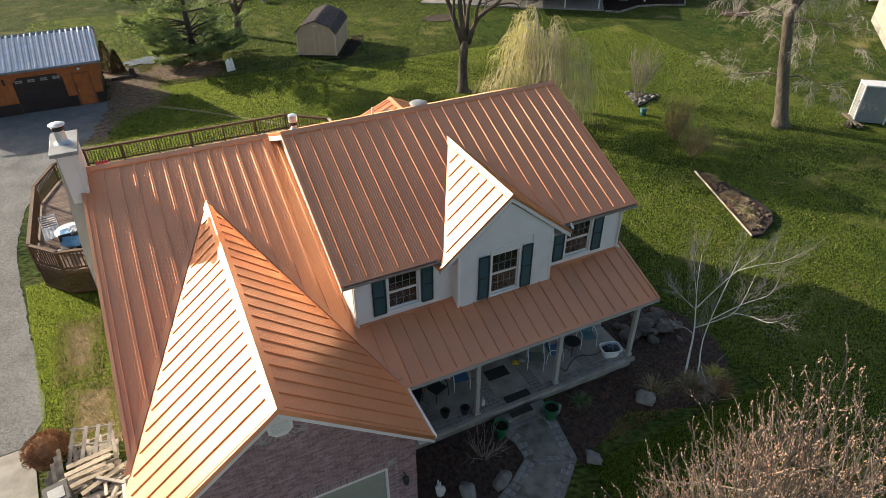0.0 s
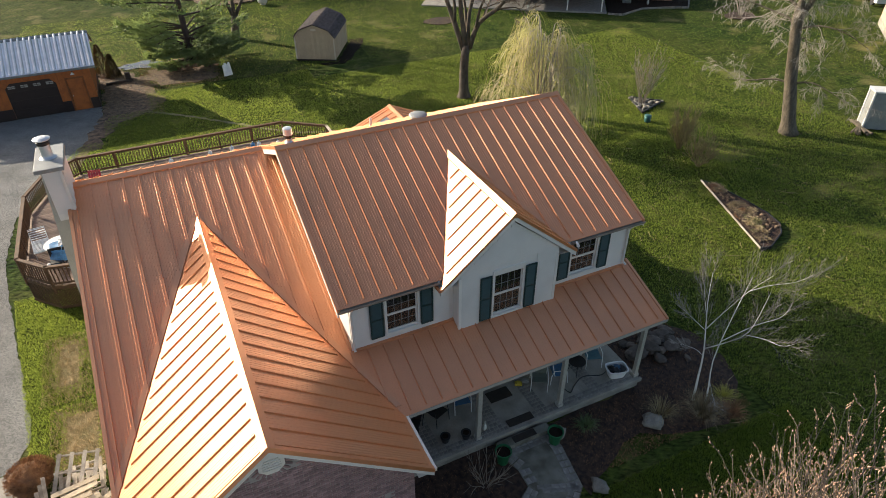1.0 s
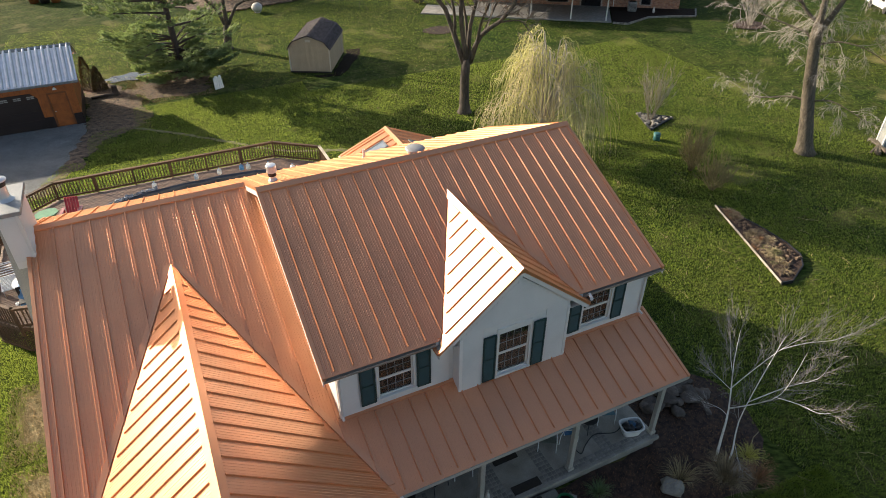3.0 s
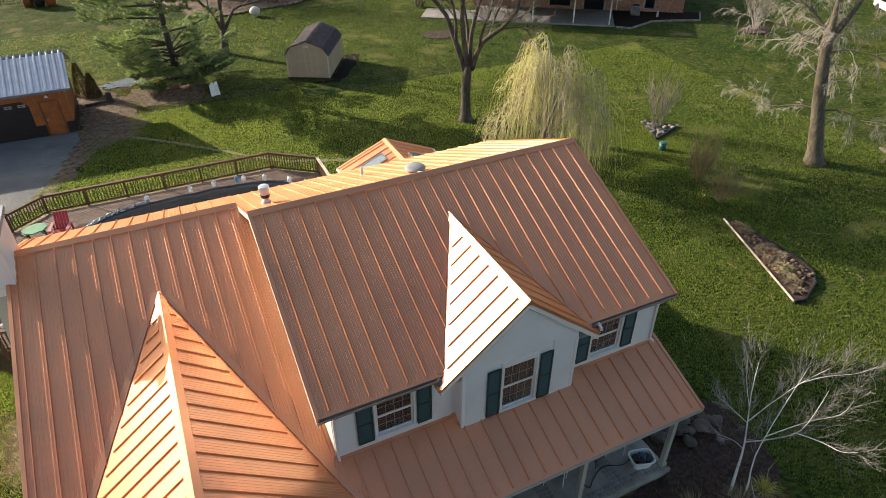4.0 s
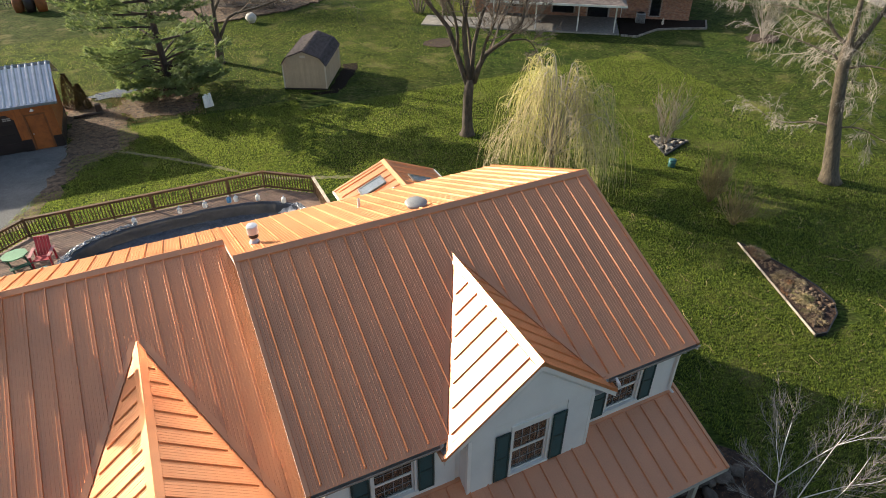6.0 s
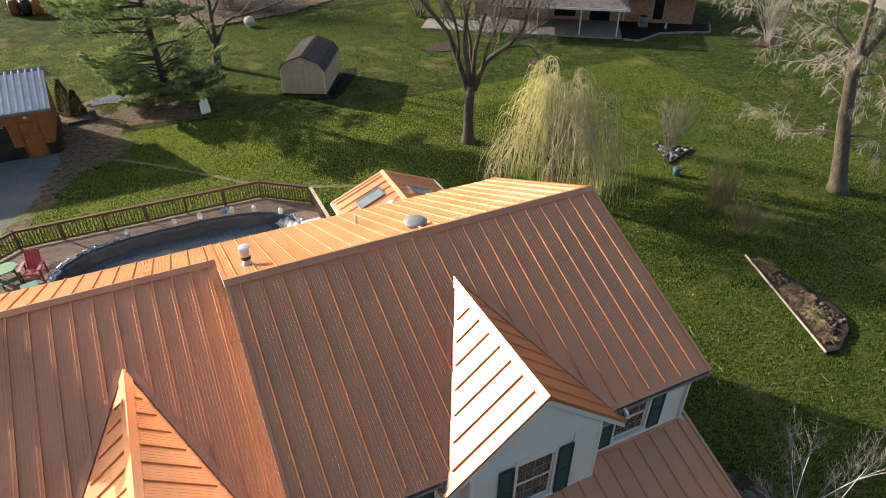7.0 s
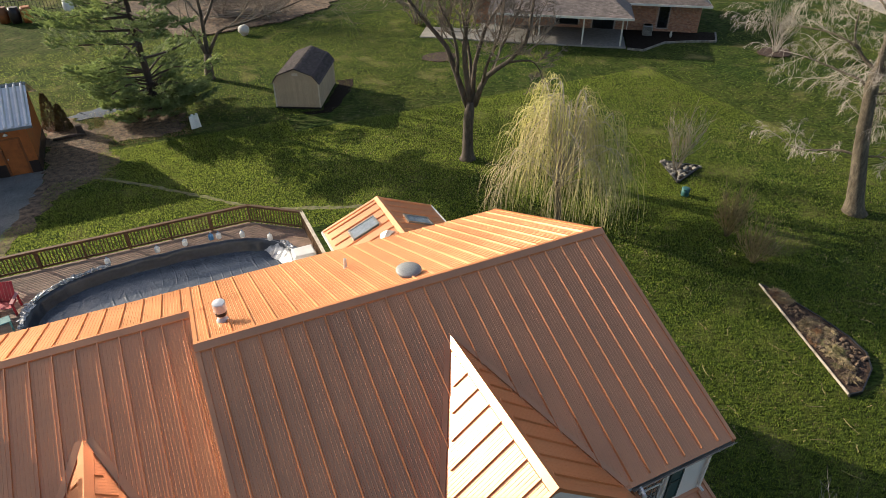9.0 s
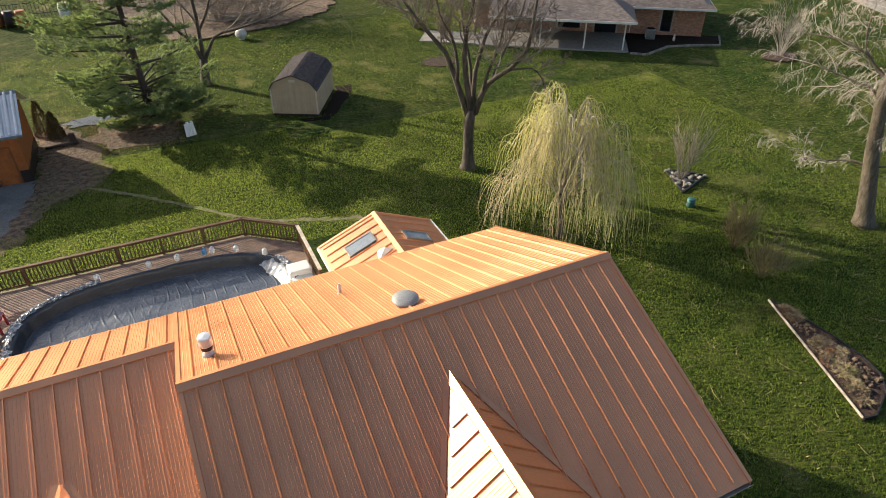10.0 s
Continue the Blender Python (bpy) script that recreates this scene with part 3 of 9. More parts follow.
wing_roof = part("wing_roof", Build().box(-5.6, 7.75, 6.2, 0.3, 7.99, 6.34), TRIM, house, "copper-coloured standing-seam wing roof")
wl = math.hypot(1, WS)
WEZ = WRIDGE_Z - WS * (WRIDGE_Y - WEAVE_Y)
slope(wing_roof, (WEST, WEAVE_Y, WEZ), (1, 0, 0), (0, 1, WS), 0.345 - WEST, (WRIDGE_Y - WEAVE_Y) * wl, start=0.226)
slope(wing_roof, (-0.012, EAVE_B, EZ), (-1, 0, 0), (0, -1, MS), -WEST - 0.012, (EAVE_B - WRIDGE_Y) * ml, start=0.19)
b = Build()
ridge_cap(b, (WEST - 0.012, WRIDGE_Y, WRIDGE_Z), (-0.02, WRIDGE_Y, WRIDGE_Z), (0, -1, -WS), (0, 1, -MS))
part("ridge_cap", b, COPPER_TRIM, wing_roof)
for ya, za, yb, zb in ((WEAVE_Y, WEZ, WRIDGE_Y, WRIDGE_Z), (EAVE_B, EZ, WRIDGE_Y, WRIDGE_Z)):
    b = Build().prism([(WEST - 0.012, ya, za + 0.03), (WEST + 0.08, ya, za + 0.03), (WEST + 0.08, yb, zb + 0.03), (WEST - 0.012, yb, zb + 0.03)], (0, 0, -0.12))
    part("rake_trim", b, COPPER_TRIM, wing_roof)
    b = Build().prism([(WEST + 0.03, ya, za - 0.16), (-5.702, ya, za - 0.16), (-5.702, yb, zb - 0.16), (WEST + 0.03, yb, zb - 0.16)], (0, 0, -0.02))
    part("soffit", b, TRIM, wing_roof)
# flashing along the upper storey's wall
b = Build()
strip(b, (0.345, 0.19, WEZ + WS * (0.19 - WEAVE_Y)), (0.345, WRIDGE_Y, WRIDGE_Z), (-1, 0, 0), 0.10, (0, 0, 0.035))
part("flashing", b, COPPER_TRIM, wing_roof)

part("gutter_elbow", Build().tube([(7.30, -0.28, EZ - 0.02), (7.36, -0.20, EZ - 0.06), (7.40, -0.04, EZ - 0.05)], [0.045, 0.045, 0.04], 8), GALV, main_roof, "shiny metal gutter elbow")

porch_roof = part("porch_roof", Build().box(1.1, -1.72, 2.72, 9.66, -1.52, 2.95, c=0.01), TRIM, house, "copper-coloured standing-seam porch roof")
slope(porch_roof, (0.345, WEAVE_Y, WEZ), (1, 0, 0), (0, 1, WS), 9.86 - 0.345, (0.185 - WEAVE_Y) * wl, start=0.377, foot=0.026, crest=0.010)
b = Build().prism([(9.79, WEAVE_Y - 0.01, WEZ + 0.03), (9.872, WEAVE_Y - 0.01, WEZ + 0.03), (9.872, 0.3, WEZ + WS * (0.3 - WEAVE_Y) + 0.03), (9.79, 0.3, WEZ + WS * (0.3 - WEAVE_Y) + 0.03)], (0, 0, -0.13))
part("rake_trim", b, COPPER_TRIM, porch_roof)
b = Build()
strip(b, (0.36, 0.185, WEZ + WS * (0.185 - WEAVE_Y)), (9.6, 0.185, WEZ + WS * (0.185 - WEAVE_Y)), (0, -1, -WS), 0.09, (0, 0, 0.035))
part("flashing", b, COPPER_TRIM, porch_roof)
part("eave_trim", Build().box(0.98, WEAVE_Y - 0.012, WEZ - 0.13, 9.86, WEAVE_Y + 0.02, WEZ - 0.02), GREIGE, porch_roof)
part("porch_ceiling", Build().box(0.62, -1.9, 2.96, 9.82, 0.18, 2.99), TRIM, porch_roof)
part("gable_infill", Build().prism([(9.70, -1.9, 2.95), (9.70, 0.18, 2.95), (9.70, 0.18, 3.78), (9.70, -1.9, 3.02)], (0.04, 0, 0)), VINYL, porch_roof)

garage_roof = part("garage_roof", Build().box(GX - 0.1, -3.3, 5.5, GX + 0.1, 3.0, 5.62), TRIM, house, "copper-coloured front gable roof in bright sun")
gl = math.hypot(1, GS)
HALF = 3.58
GEZ = GZ - GS * HALF
wing_plane = ((0, WRIDGE_Y, WRIDGE_Z - 0.01), (0, -WS, 1))
glen = 5.6 - GFRONT
o, u, v = Vector((GX - HALF, 5.6, GEZ)), Vector((0, -1, 0)), Vector((1, 0, GS)).normalized()
slope(garage_roof, o, u, v, glen, HALF * gl, [over(o, u, v, *wing_plane)], start=0.445, margins=(0.04, 0.16))
o, u, v = Vector((GX + HALF, GFRONT, GEZ)), Vector((0, 1, 0)), Vector((-1, 0, GS)).normalized()
slope(garage_roof, o, u, v, glen, HALF * gl, [over(o, u, v, *wing_plane)], start=0.11, margins=(0.04, 0.16))
b = Build()
ridge_cap(b, (GX, GFRONT - 0.015, GZ), (GX, 5.62, GZ), (-1, 0, -GS), (1, 0, -GS), 0.19, 0.04)
part("ridge_cap", b, COPPER_TRIM, garage_roof)
for s in (-1, 1):
    e = (GX + s * (HALF + 0.01), GFRONT - 0.012, GZ - GS * (HALF + 0.01) + 0.03)
    t = (GX, GFRONT - 0.012, GZ + 0.03)
    b = Build().prism([e, t, (t[0], GFRONT + 0.09, t[2]), (e[0], GFRONT + 0.09, e[2])], (0, 0, -0.15))
    part("rake_trim", b, COPPER_TRIM, garage_roof)
    b = Build().prism([(GX + s * HALF, GFRONT, GZ - GS * HALF - 0.13), (GX, GFRONT, GZ - 0.13), (GX, GFRONT + 0.28, GZ - 0.13), (GX + s * HALF, GFRONT + 0.28, GZ - GS * HALF - 0.13)], (0, 0, -0.12))
    part("barge_board", b, TRIM, garage_roof)
    # valley flashing beside the gable
    yv = WRIDGE_Y - (WRIDGE_Z - GZ) / WS
    ye = WRIDGE_Y - (WRIDGE_Z - (GZ - GS * 3.42)) / WS
    b = Build()
    strip(b, (GX, yv + 0.02, GZ + 0.02), (GX + s * 3.42, ye, GZ - GS * 3.42 + 0.01), (s, 0.02, 0), 0.16, (0, 0, 0.016), 0.02)
    part("flashing", b, COPPER_TRIM, garage_roof)
part("gutter_strip", Build().box(GX + HALF - 0.01, GFRONT, GEZ - 0.10, GX + HALF + 0.07, WEAVE_Y + 0.1, GEZ - 0.002), TRIM, garage_roof, "white eave gutter")
part("gutter_strip", Build().box(GX - HALF + 0.01, GFRONT, GEZ - 0.10, GX - HALF - 0.07, WEAVE_Y + 0.2, GEZ - 0.002), TRIM, garage_roof, "white eave gutter")
for s in (-1, 1):
    x0, x1 = sorted((GX + s * (HALF - 0.02), GX + s * 3.17))
    part("soffit", Build().box(x0, GFRONT + 0.02, GEZ - 0.13, x1, WEAVE_Y, GEZ - 0.11), TRIM, garage_roof)

dormer_roof = part("dormer_roof", Build().box(DX - 0.08, 0.0, 6.95, DX + 0.08, 2.6, 7.05), TRIM, house, "copper-coloured gabled dormer roof in bright sun")
DH = 2.22
dl = math.hypot(1, DS)
DEZ = DZ - DS * DH
main_plane = ((0, RIDGE_Y, RIDGE_Z - 0.01), (0, -MS, 1))
dlen = 4.3 - DFRONT
o, u, v = Vector((DX - DH, 4.3, DEZ)), Vector((0, -1, 0)), Vector((1, 0, DS)).normalized()
slope(dormer_roof, o, u, v, dlen, DH * dl, [over(o, u, v, *main_plane)], start=0.064, margins=(0.04, 0.12))
o, u, v = Vector((DX + DH, DFRONT, DEZ)), Vector((0, 1, 0)), Vector((-1, 0, DS)).normalized()
slope(dormer_roof, o, u, v, dlen, DH * dl, [over(o, u, v, *main_plane)], start=0.33, margins=(0.04, 0.12))
b = Build()
ridge_cap(b, (DX, DFRONT - 0.015, DZ), (DX, 4.12, DZ), (-1, 0, -DS), (1, 0, -DS), 0.17, 0.035)
part("ridge_cap", b, COPPER_TRIM, dormer_roof)
for s in (-1, 1):
    e = (DX + s * (DH + 0.01), DFRONT - 0.012, DZ - DS * (DH + 0.01) + 0.025)
    t = (DX, DFRONT - 0.012, DZ + 0.025)
    b = Build().prism([e, t, (t[0], DFRONT + 0.08, t[2]), (e[0], DFRONT + 0.08, e[2])], (0, 0, -0.10))
    part("rake_trim", b, COPPER_TRIM, dormer_roof)
    b = Build().prism([(DX + s * DH, DFRONT, DZ - DS * DH - 0.08), (DX, DFRONT, DZ - 0.08), (DX, DFRONT + 0.12, DZ - 0.08), (DX + s * DH, DFRONT + 0.12, DZ - DS * DH - 0.08)], (0, 0, -0.14))
    part("barge_board", b, TRIM, dormer_roof)
    yv = RIDGE_Y - (RIDGE_Z - DZ) / MS
    ye = RIDGE_Y - (RIDGE_Z - (DZ - DS * 2.02)) / MS
    b = Build()
    strip(b, (DX, yv + 0.02, DZ + 0.02), (DX + s * 2.02, ye, DZ - DS * 2.02 + 0.01), (s, 0.02, 0), 0.12, (0, 0, 0.016), 0.02)
    part("flashing", b, COPPER_TRIM, dormer_roof)
    x0, x1 = sorted((DX + s * (DH + 0.055), DX + s * (DH - 0.02)))
    part("gutter_strip", Build().box(x0, DFRONT + 0.02, DEZ - 0.09, x1, 0.16, DEZ - 0.005, c=0.01), COPPER_TRIM, dormer_roof)
    x0, x1 = sorted((DX + s * (DH - 0.02), DX + s * 1.66))
    part("soffit", Build().box(x0, DFRONT + 0.13, DEZ - 0.10, x1, 0.185, DEZ - 0.085), TRIM, dormer_roof)


# walls
def wall_grid(b, x0, x1, z0, z1, y0, y1, holes, top=None):
    """A wall along x from y0 to y1 with rectangular holes (xa, xb, za, zb), in one piece."""
    xs = sorted({x0, x1, *(h[0] for h in holes), *(h[1] for h in holes)})
    zs = sorted({z0, z1, *(h[2] for h in holes), *(h[3] for h in holes)})
    xs, zs = [x for x in xs if x0 <= x <= x1], [z for z in zs if z0 <= z <= z1]
    full = {(i, j): not any(h[0] < (xs[i] + xs[i + 1]) / 2 < h[1] and h[2] < (zs[j] + zs[j + 1]) / 2 < h[3] for h in holes) for i in range(len(xs) - 1) for j in range(len(zs) - 1)}
    index, k0 = {}, len(b.v)

    def at(i, j, y):
        if (i, j, y) not in index:
            index[i, j, y] = len(b.v)
            b.v.append((xs[i], y, zs[j]))
        return index[i, j, y]

    for (i, j), solid in full.items():
        if not solid:
            continue
        c = [(i, j), (i + 1, j), (i + 1, j + 1), (i, j + 1)]
        b.f.append(tuple(at(*q, y0) for q in c))
        b.f.append(tuple(at(*q, y1) for q in c[::-1]))
        for (p, q), nb in zip(zip(c, c[1:] + c[:1]), ((i, j - 1), (i + 1, j), (i, j + 1), (i - 1, j))):
            if not full.get(nb):
                b.f.append((at(*q, y0), at(*p, y0), at(*p, y1), at(*q, y1)))
    return b


def laps(b, x0, x1, z0, z1, y, holes=(), ends=None, course=0.115, out=-1):
    """Lap siding on a wall that faces along y; ends(z) gives the ends of a course."""
    z = z0
    while z < z1 - 0.02:
        za, zb = z, min(z + course, z1)
        xa, xb = ends(zb) if ends else (x0, x1)
        spans = [(xa, xb)]
        for h in holes:
            if za < h[3] and zb > h[2]:
                spans = [q for s in spans for q in ((s[0], min(s[1], h[0])), (max(s[0], h[1]), s[1])) if q[1] - q[0] > 0.01]
        for s0, s1 in spans:
            if s1 - s0 > 0.02:
                o = out
                b.add([(s0, y, za), (s1, y, za), (s1, y + o * 0.022, za), (s0, y + o * 0.022, za), (s0, y, zb), (s1, y, zb), (s1, y + o * 0.007, zb), (s0, y + o * 0.007, zb)],
                      [(3, 2, 6, 7), (0, 1, 2, 3), (0, 3, 7, 4), (1, 5, 6, 2)])
        z += course
    return b


WIN = [(1.36, 2.32, 4.13, 5.36), (7.46, 8.42, 4.13, 5.36)]
DWIN = (4.53, 5.49, 3.86, 5.36)
lower_holes = [(4.45, 5.42, 0.45, 2.52), (1.6, 2.6, 1.2, 2.5), (7.3, 8.5, 1.2, 2.5)]
part("wall", wall_grid(Build(), 0.35, 9.6, 0.0, 5.44, 0.19, 0.36, WIN + lower_holes), VINYL, house, "white siding front wall")
b = Build()
laps(b, 0.36, 3.3, 3.93, 5.43, 0.19, [(0.86, 2.80, 4.10, 5.40)])
laps(b, 6.62, 9.6, 3.93, 5.43, 0.19, [(6.9, 8.86, 4.10, 5.40)])
laps(b, 0.6, 9.55, 0.45, 2.95, 0.19, [(h[0] - 0.1, h[1] + 0.1, h[2] - 0.1, h[3] + 0.1) for h in lower_holes])
part("siding", b, VINYL, house, smooth=False)
part("wall", Build().prism([(9.43, 0.36, 0), (9.43, 10.25, 0), (9.43, 10.25, 5.42), (9.43, 5.25, 7.62), (9.43, 0.36, 5.47)], (0.17, 0, 0)), VINYL, house, "white siding gable wall")
part("wall", Build().prism([(0.35, 0.36, 0), (0.35, 10.25, 0), (0.35, 10.25, 5.42), (0.35, 5.25, 7.62), (0.35, 0.36, 5.47)], (0.17, 0, 0)), VINYL, house, "white siding gable wall")
b = Build()
z = 3.93
while z < 7.6:
    ya, yb = max(0.20, (z + 0.115 - EZ + 0.17) / MS), min(7.8, RIDGE_Y + (RIDGE_Z - 0.17 - z - 0.115) / MS)
    b.add([(0.35, ya, z), (0.35, yb, z), (0.328, yb, z), (0.328, ya, z), (0.35, ya, z + 0.115), (0.35, yb, z + 0.115), (0.343, yb, z + 0.115), (0.343, ya, z + 0.115)], [(3, 7, 6, 2), (0, 3, 2, 1), (0, 4, 7, 3)])
    z += 0.115
part("siding", b, VINYL, house)
part("wall", Build().box(-5.7, 10.08, 0, 9.43, 10.25, 5.42), VINYL, house, "white siding back wall")
part("wall", Build().prism([(-5.7, -1.2, 0), (-5.7, 10.08, 0), (-5.7, 10.08, 5.42), (-5.7, WRIDGE_Y, 6.5), (-5.7, -1.2, 3.12)], (0.17, 0, 0)), VINYL, house, "white siding wing wall")
for x, y in ((0.335, 0.175), (9.55, 0.175)):
    part("corner_board", Build().box(x - 0.012, y - 0.02, 3.9 if x < 5 else 3.86, x + 0.09, y + 0.09, 5.44, c=0.006), TRIM, house)
part("downspout", Build().tube([(0.42, -0.02, EZ - 0.12), (0.38, 0.10, EZ - 0.26), (0.37, 0.125, EZ - 0.4), (0.37, 0.125, 4.05), (0.37, 0.03, 3.95)], [0.038] * 5, 6), TRIM, house)
part("downspout", Build().tube([(9.56, -0.02, EZ - 0.12), (9.56, 0.10, EZ - 0.26), (9.56, 0.125, EZ - 0.4), (9.56, 0.125, 4.05), (9.62, 0.03, 3.95)], [0.038] * 5, 6), TRIM, house)
# dormer front
half = 1.63
b = wall_grid(Build(), DX - half, DX + half, 3.6, 5.70, -0.18, -0.02, [DWIN])
b.prism([(DX - half, -0.18, 5.70), (DX + half, -0.18, 5.70), (DX + 0.05, -0.18, 6.98), (DX - 0.05, -0.18, 6.98)], (0, 0.16, 0))
part("wall", b, VINYL, house, "white siding dormer wall")
b = laps(Build(), DX - half, DX + half, 3.64, 6.98, -0.18, [(4.08, 5.94, 3.80, 5.62)], lambda z: (DX - min(half, (6.98 - z) / DS + 0.06), DX + min(half, (6.98 - z) / DS + 0.06)))
part("siding", b, VINYL, house)
for s in (-1, 1):
    x0, x1 = sorted((DX + s * half, DX + s * (half - 0.12)))
    part("wall", Build().box(x0, -0.02, 3.6, x1, 0.188, 5.62), VINYL, house, "white siding dormer cheek")
    x0, x1 = sorted((DX + s * (half + 0.012), DX + s * (half - 0.08)))
    part("corner_board", Build().box(x0, -0.205, 3.6, x1, -0.12, 5.55, c=0.006), TRIM, house)


def window(x0, x1, z0, z1, y, cols=4, header=0.0):
    """A double-hung sash window in a wall that faces -y, with grilles."""
    c = 0.05
    w = Build()
    w.box(x0 - c, y - 0.035, z0, x0 + 0.015, y + 0.05, z1, c=0.006).box(x1 - 0.015, y - 0.035, z0, x1 + c, y + 0.05, z1, c=0.006)
    w.box(x0 - c, y - 0.035, z1 - 0.015, x1 + c, y + 0.05, z1 + c + header, c=0.006)
    win = part("window", w, TRIM, house, "white sash window with grilles")
    part("sill", Build().box(x0 - c - 0.02, y - 0.06, z0 - 0.06, x1 + c + 0.02, y + 0.05, z0 + 0.015, c=0.008), TRIM, win)
    zm = (z0 + z1) / 2
    for za, zb, yy in ((zm, z1 - 0.016, y + 0.012), (z0 + 0.016, zm, y + 0.03)):
        s = Build()
        s.box(x0 + 0.016, yy, za, x0 + 0.055, yy + 0.03, zb).box(x1 - 0.055, yy, za, x1 - 0.016, yy + 0.03, zb)
        s.box(x0 + 0.055, yy, za, x1 - 0.055, yy + 0.03, za + 0.045).box(x0 + 0.055, yy, zb - 0.045, x1 - 0.055, yy + 0.03, zb)
        part("sash", s, TRIM, win)
        g = Build()
        for i in range(1, cols):
            gx = x0 + 0.055 + (x1 - x0 - 0.11) * i / cols
            g.box(gx - 0.0055, yy + 0.004, za + 0.045, gx + 0.0055, yy + 0.014, zb - 0.045)
        g.box(x0 + 0.055, yy + 0.003, (za + zb) / 2 - 0.0055, x1 - 0.055, yy + 0.013, (za + zb) / 2 + 0.0055)
        part("grille", g, AC, win)
        p = part("pane", Build().box(x0 + 0.05, yy + 0.016, za + 0.04, x1 - 0.05, yy + 0.021, zb - 0.04), GLASS, win)
        p.visible_shadow = False
    # Added dark sheet, painted as the unlit room behind the sashes.
    part("curtain", curtain(x0, x1, z0, z1, y + 0.10), INTERIOR, win, "near-black sheet behind the glass for the unlit room")
    return win


def curtain(x0, x1, z0, z1, y):
    b = Build()
    n = 28
    top = [(x0 + (x1 - x0) * i / n, y + 0.012 * math.sin(i * 1.9)) for i in range(n + 1)]
    zc = z0 + (z1 - z0) * 0.02
    b.add([(x, yy, zc) for x, yy in top] + [(x, yy, z1) for x, yy in top] + [(x, yy + 0.004, zc) for x, yy in top] + [(x, yy + 0.004, z1) for x, yy in top],
          [(i, i + 1, n + 2 + i, n + 1 + i) for i in range(n)] + [(2 * n + 3 + i, 2 * n + 2 + i, 3 * n + 3 + i, 3 * n + 4 + i) for i in range(n)])
    return b


def shutter(x0, x1, z0, z1, y):
    b = Build()
    s = 0.045
    b.box(x0, y - 0.04, z0, x0 + s, y - 0.005, z1, c=0.004).box(x1 - s, y - 0.04, z0, x1, y - 0.005, z1, c=0.004)
    zm = (z0 + z1) / 2
    for z in (z0, zm - s / 2, z1 - s):
        b.box(x0 + s, y - 0.038, z, x1 - s, y - 0.006, z + s)
    z = z0 + s
    while z < z1 - s:
        b.add([(x0 + s, y - 0.012, z + 0.03), (x1 - s, y - 0.012, z + 0.03), (x1 - s, y - 0.03, z), (x0 + s, y - 0.03, z)], [(0, 3, 2, 1)])
        z += 0.032
    return part("shutter", b, SHUTTER, house, "dark green louvred shutter")


for x0, x1, z0, z1 in WIN:
    window(x0, x1, z0, z1, 0.19)
    shutter(x0 - 0.47, x0 - 0.075, z0 - 0.04, z1 + 0.02, 0.168)
    shutter(x1 + 0.075, x1 + 0.45, z0 - 0.04, z1 + 0.02, 0.168)
window(*DWIN, -0.18, header=0.12)
shutter(4.08, 4.45, 3.83, 5.40, -0.203)
shutter(5.57, 5.94, 3.83, 5.40, -0.203)
for x0, x1, z0, z1 in lower_holes[1:]:
    window(x0, x1, z0, z1, 0.19)
fd = part("front_door", Build().box(4.50, 0.22, 0.46, 5.37, 0.27, 2.47, c=0.01), SHUTTER, house, "dark green front door")
part("door_frame", Build().box(4.40, 0.15, 0.45, 4.50, 0.30, 2.56).box(5.37, 0.15, 0.45, 5.47, 0.30, 2.56).box(4.50, 0.15, 2.47, 5.37, 0.30, 2.56), TRIM, fd)
part("door_knob", Build().blob((5.28, 0.19, 1.45), (0.03, 0.03, 0.03), random.Random(1), 0.0), GALV, fd)

# brick garage
GW0, GW1, GY = -5.75, 0.58, -3.42
gable = lambda z: min(3.165, (GZ - 0.28 - z) / GS)
doorh = (-5.1, -0.18, 0.0, 2.19)
b = Build()
b.prism([(GW0, GY, 0), (doorh[0], GY, 0), (doorh[0], GY, 3.1), (GW0, GY, 3.1)], (0, 0.2, 0))
b.prism([(doorh[1], GY, 0), (GW1, GY, 0), (GW1, GY, 3.1), (doorh[1], GY, 3.1)], (0, 0.2, 0))
b.box(doorh[0], GY, 2.19, doorh[1], GY + 0.2, 3.1)
b.prism([(GW0, GY, 3.1), (GW1, GY, 3.1), (GX, GY, GZ - 0.24)], (0, 0.2, 0))
garage_wall = part("wall", b, MORTAR, house, "pinkish brown brick garage wall")
part("wall", Build().box(GW1 - 0.2, GY + 0.2, 0, GW1, 0.19, 2.96), BRICK, house, "brick garage side wall")
part("wall", Build().box(GW0, GY + 0.2, 0, GW0 + 0.2, -1.2, 3.0), BRICK, house, "brick garage side wall")
gd = part("garage_door", Build().box(doorh[0], GY + 0.1, 0.0, doorh[1], GY + 0.14, 0.05), SAGE, house, "sage green panelled garage door")
for k in range(4):
    part("door_panel", Build().box(doorh[0] + 0.01, GY + 0.10, 0.53 * k + 0.055, doorh[1] - 0.01, GY + 0.14, 0.53 * k + 0.575, c=0.012), SAGE, gd)
part("door_trim", Build().box(doorh[1] - 0.09, GY - 0.004, 0, doorh[1] - 0.001, GY + 0.1, 2.10).box(doorh[0] + 0.001, GY - 0.004, 0, doorh[0] + 0.09, GY + 0.1, 2.10).box(doorh[0] + 0.001, GY - 0.004, 2.10, doorh[1] - 0.001, GY + 0.1, 2.189), TRIM, gd)
vent = part("gable_vent", Build().prism([(-2.58 + 0.30 * math.cos(radians(22.5 + 45 * k)), GY - 0.06, 5.10 + 0.30 * math.sin(radians(22.5 + 45 * k))) for k in range(8)], (0, 0.07, 0)), TRIM, house, "white octagonal gable vent")
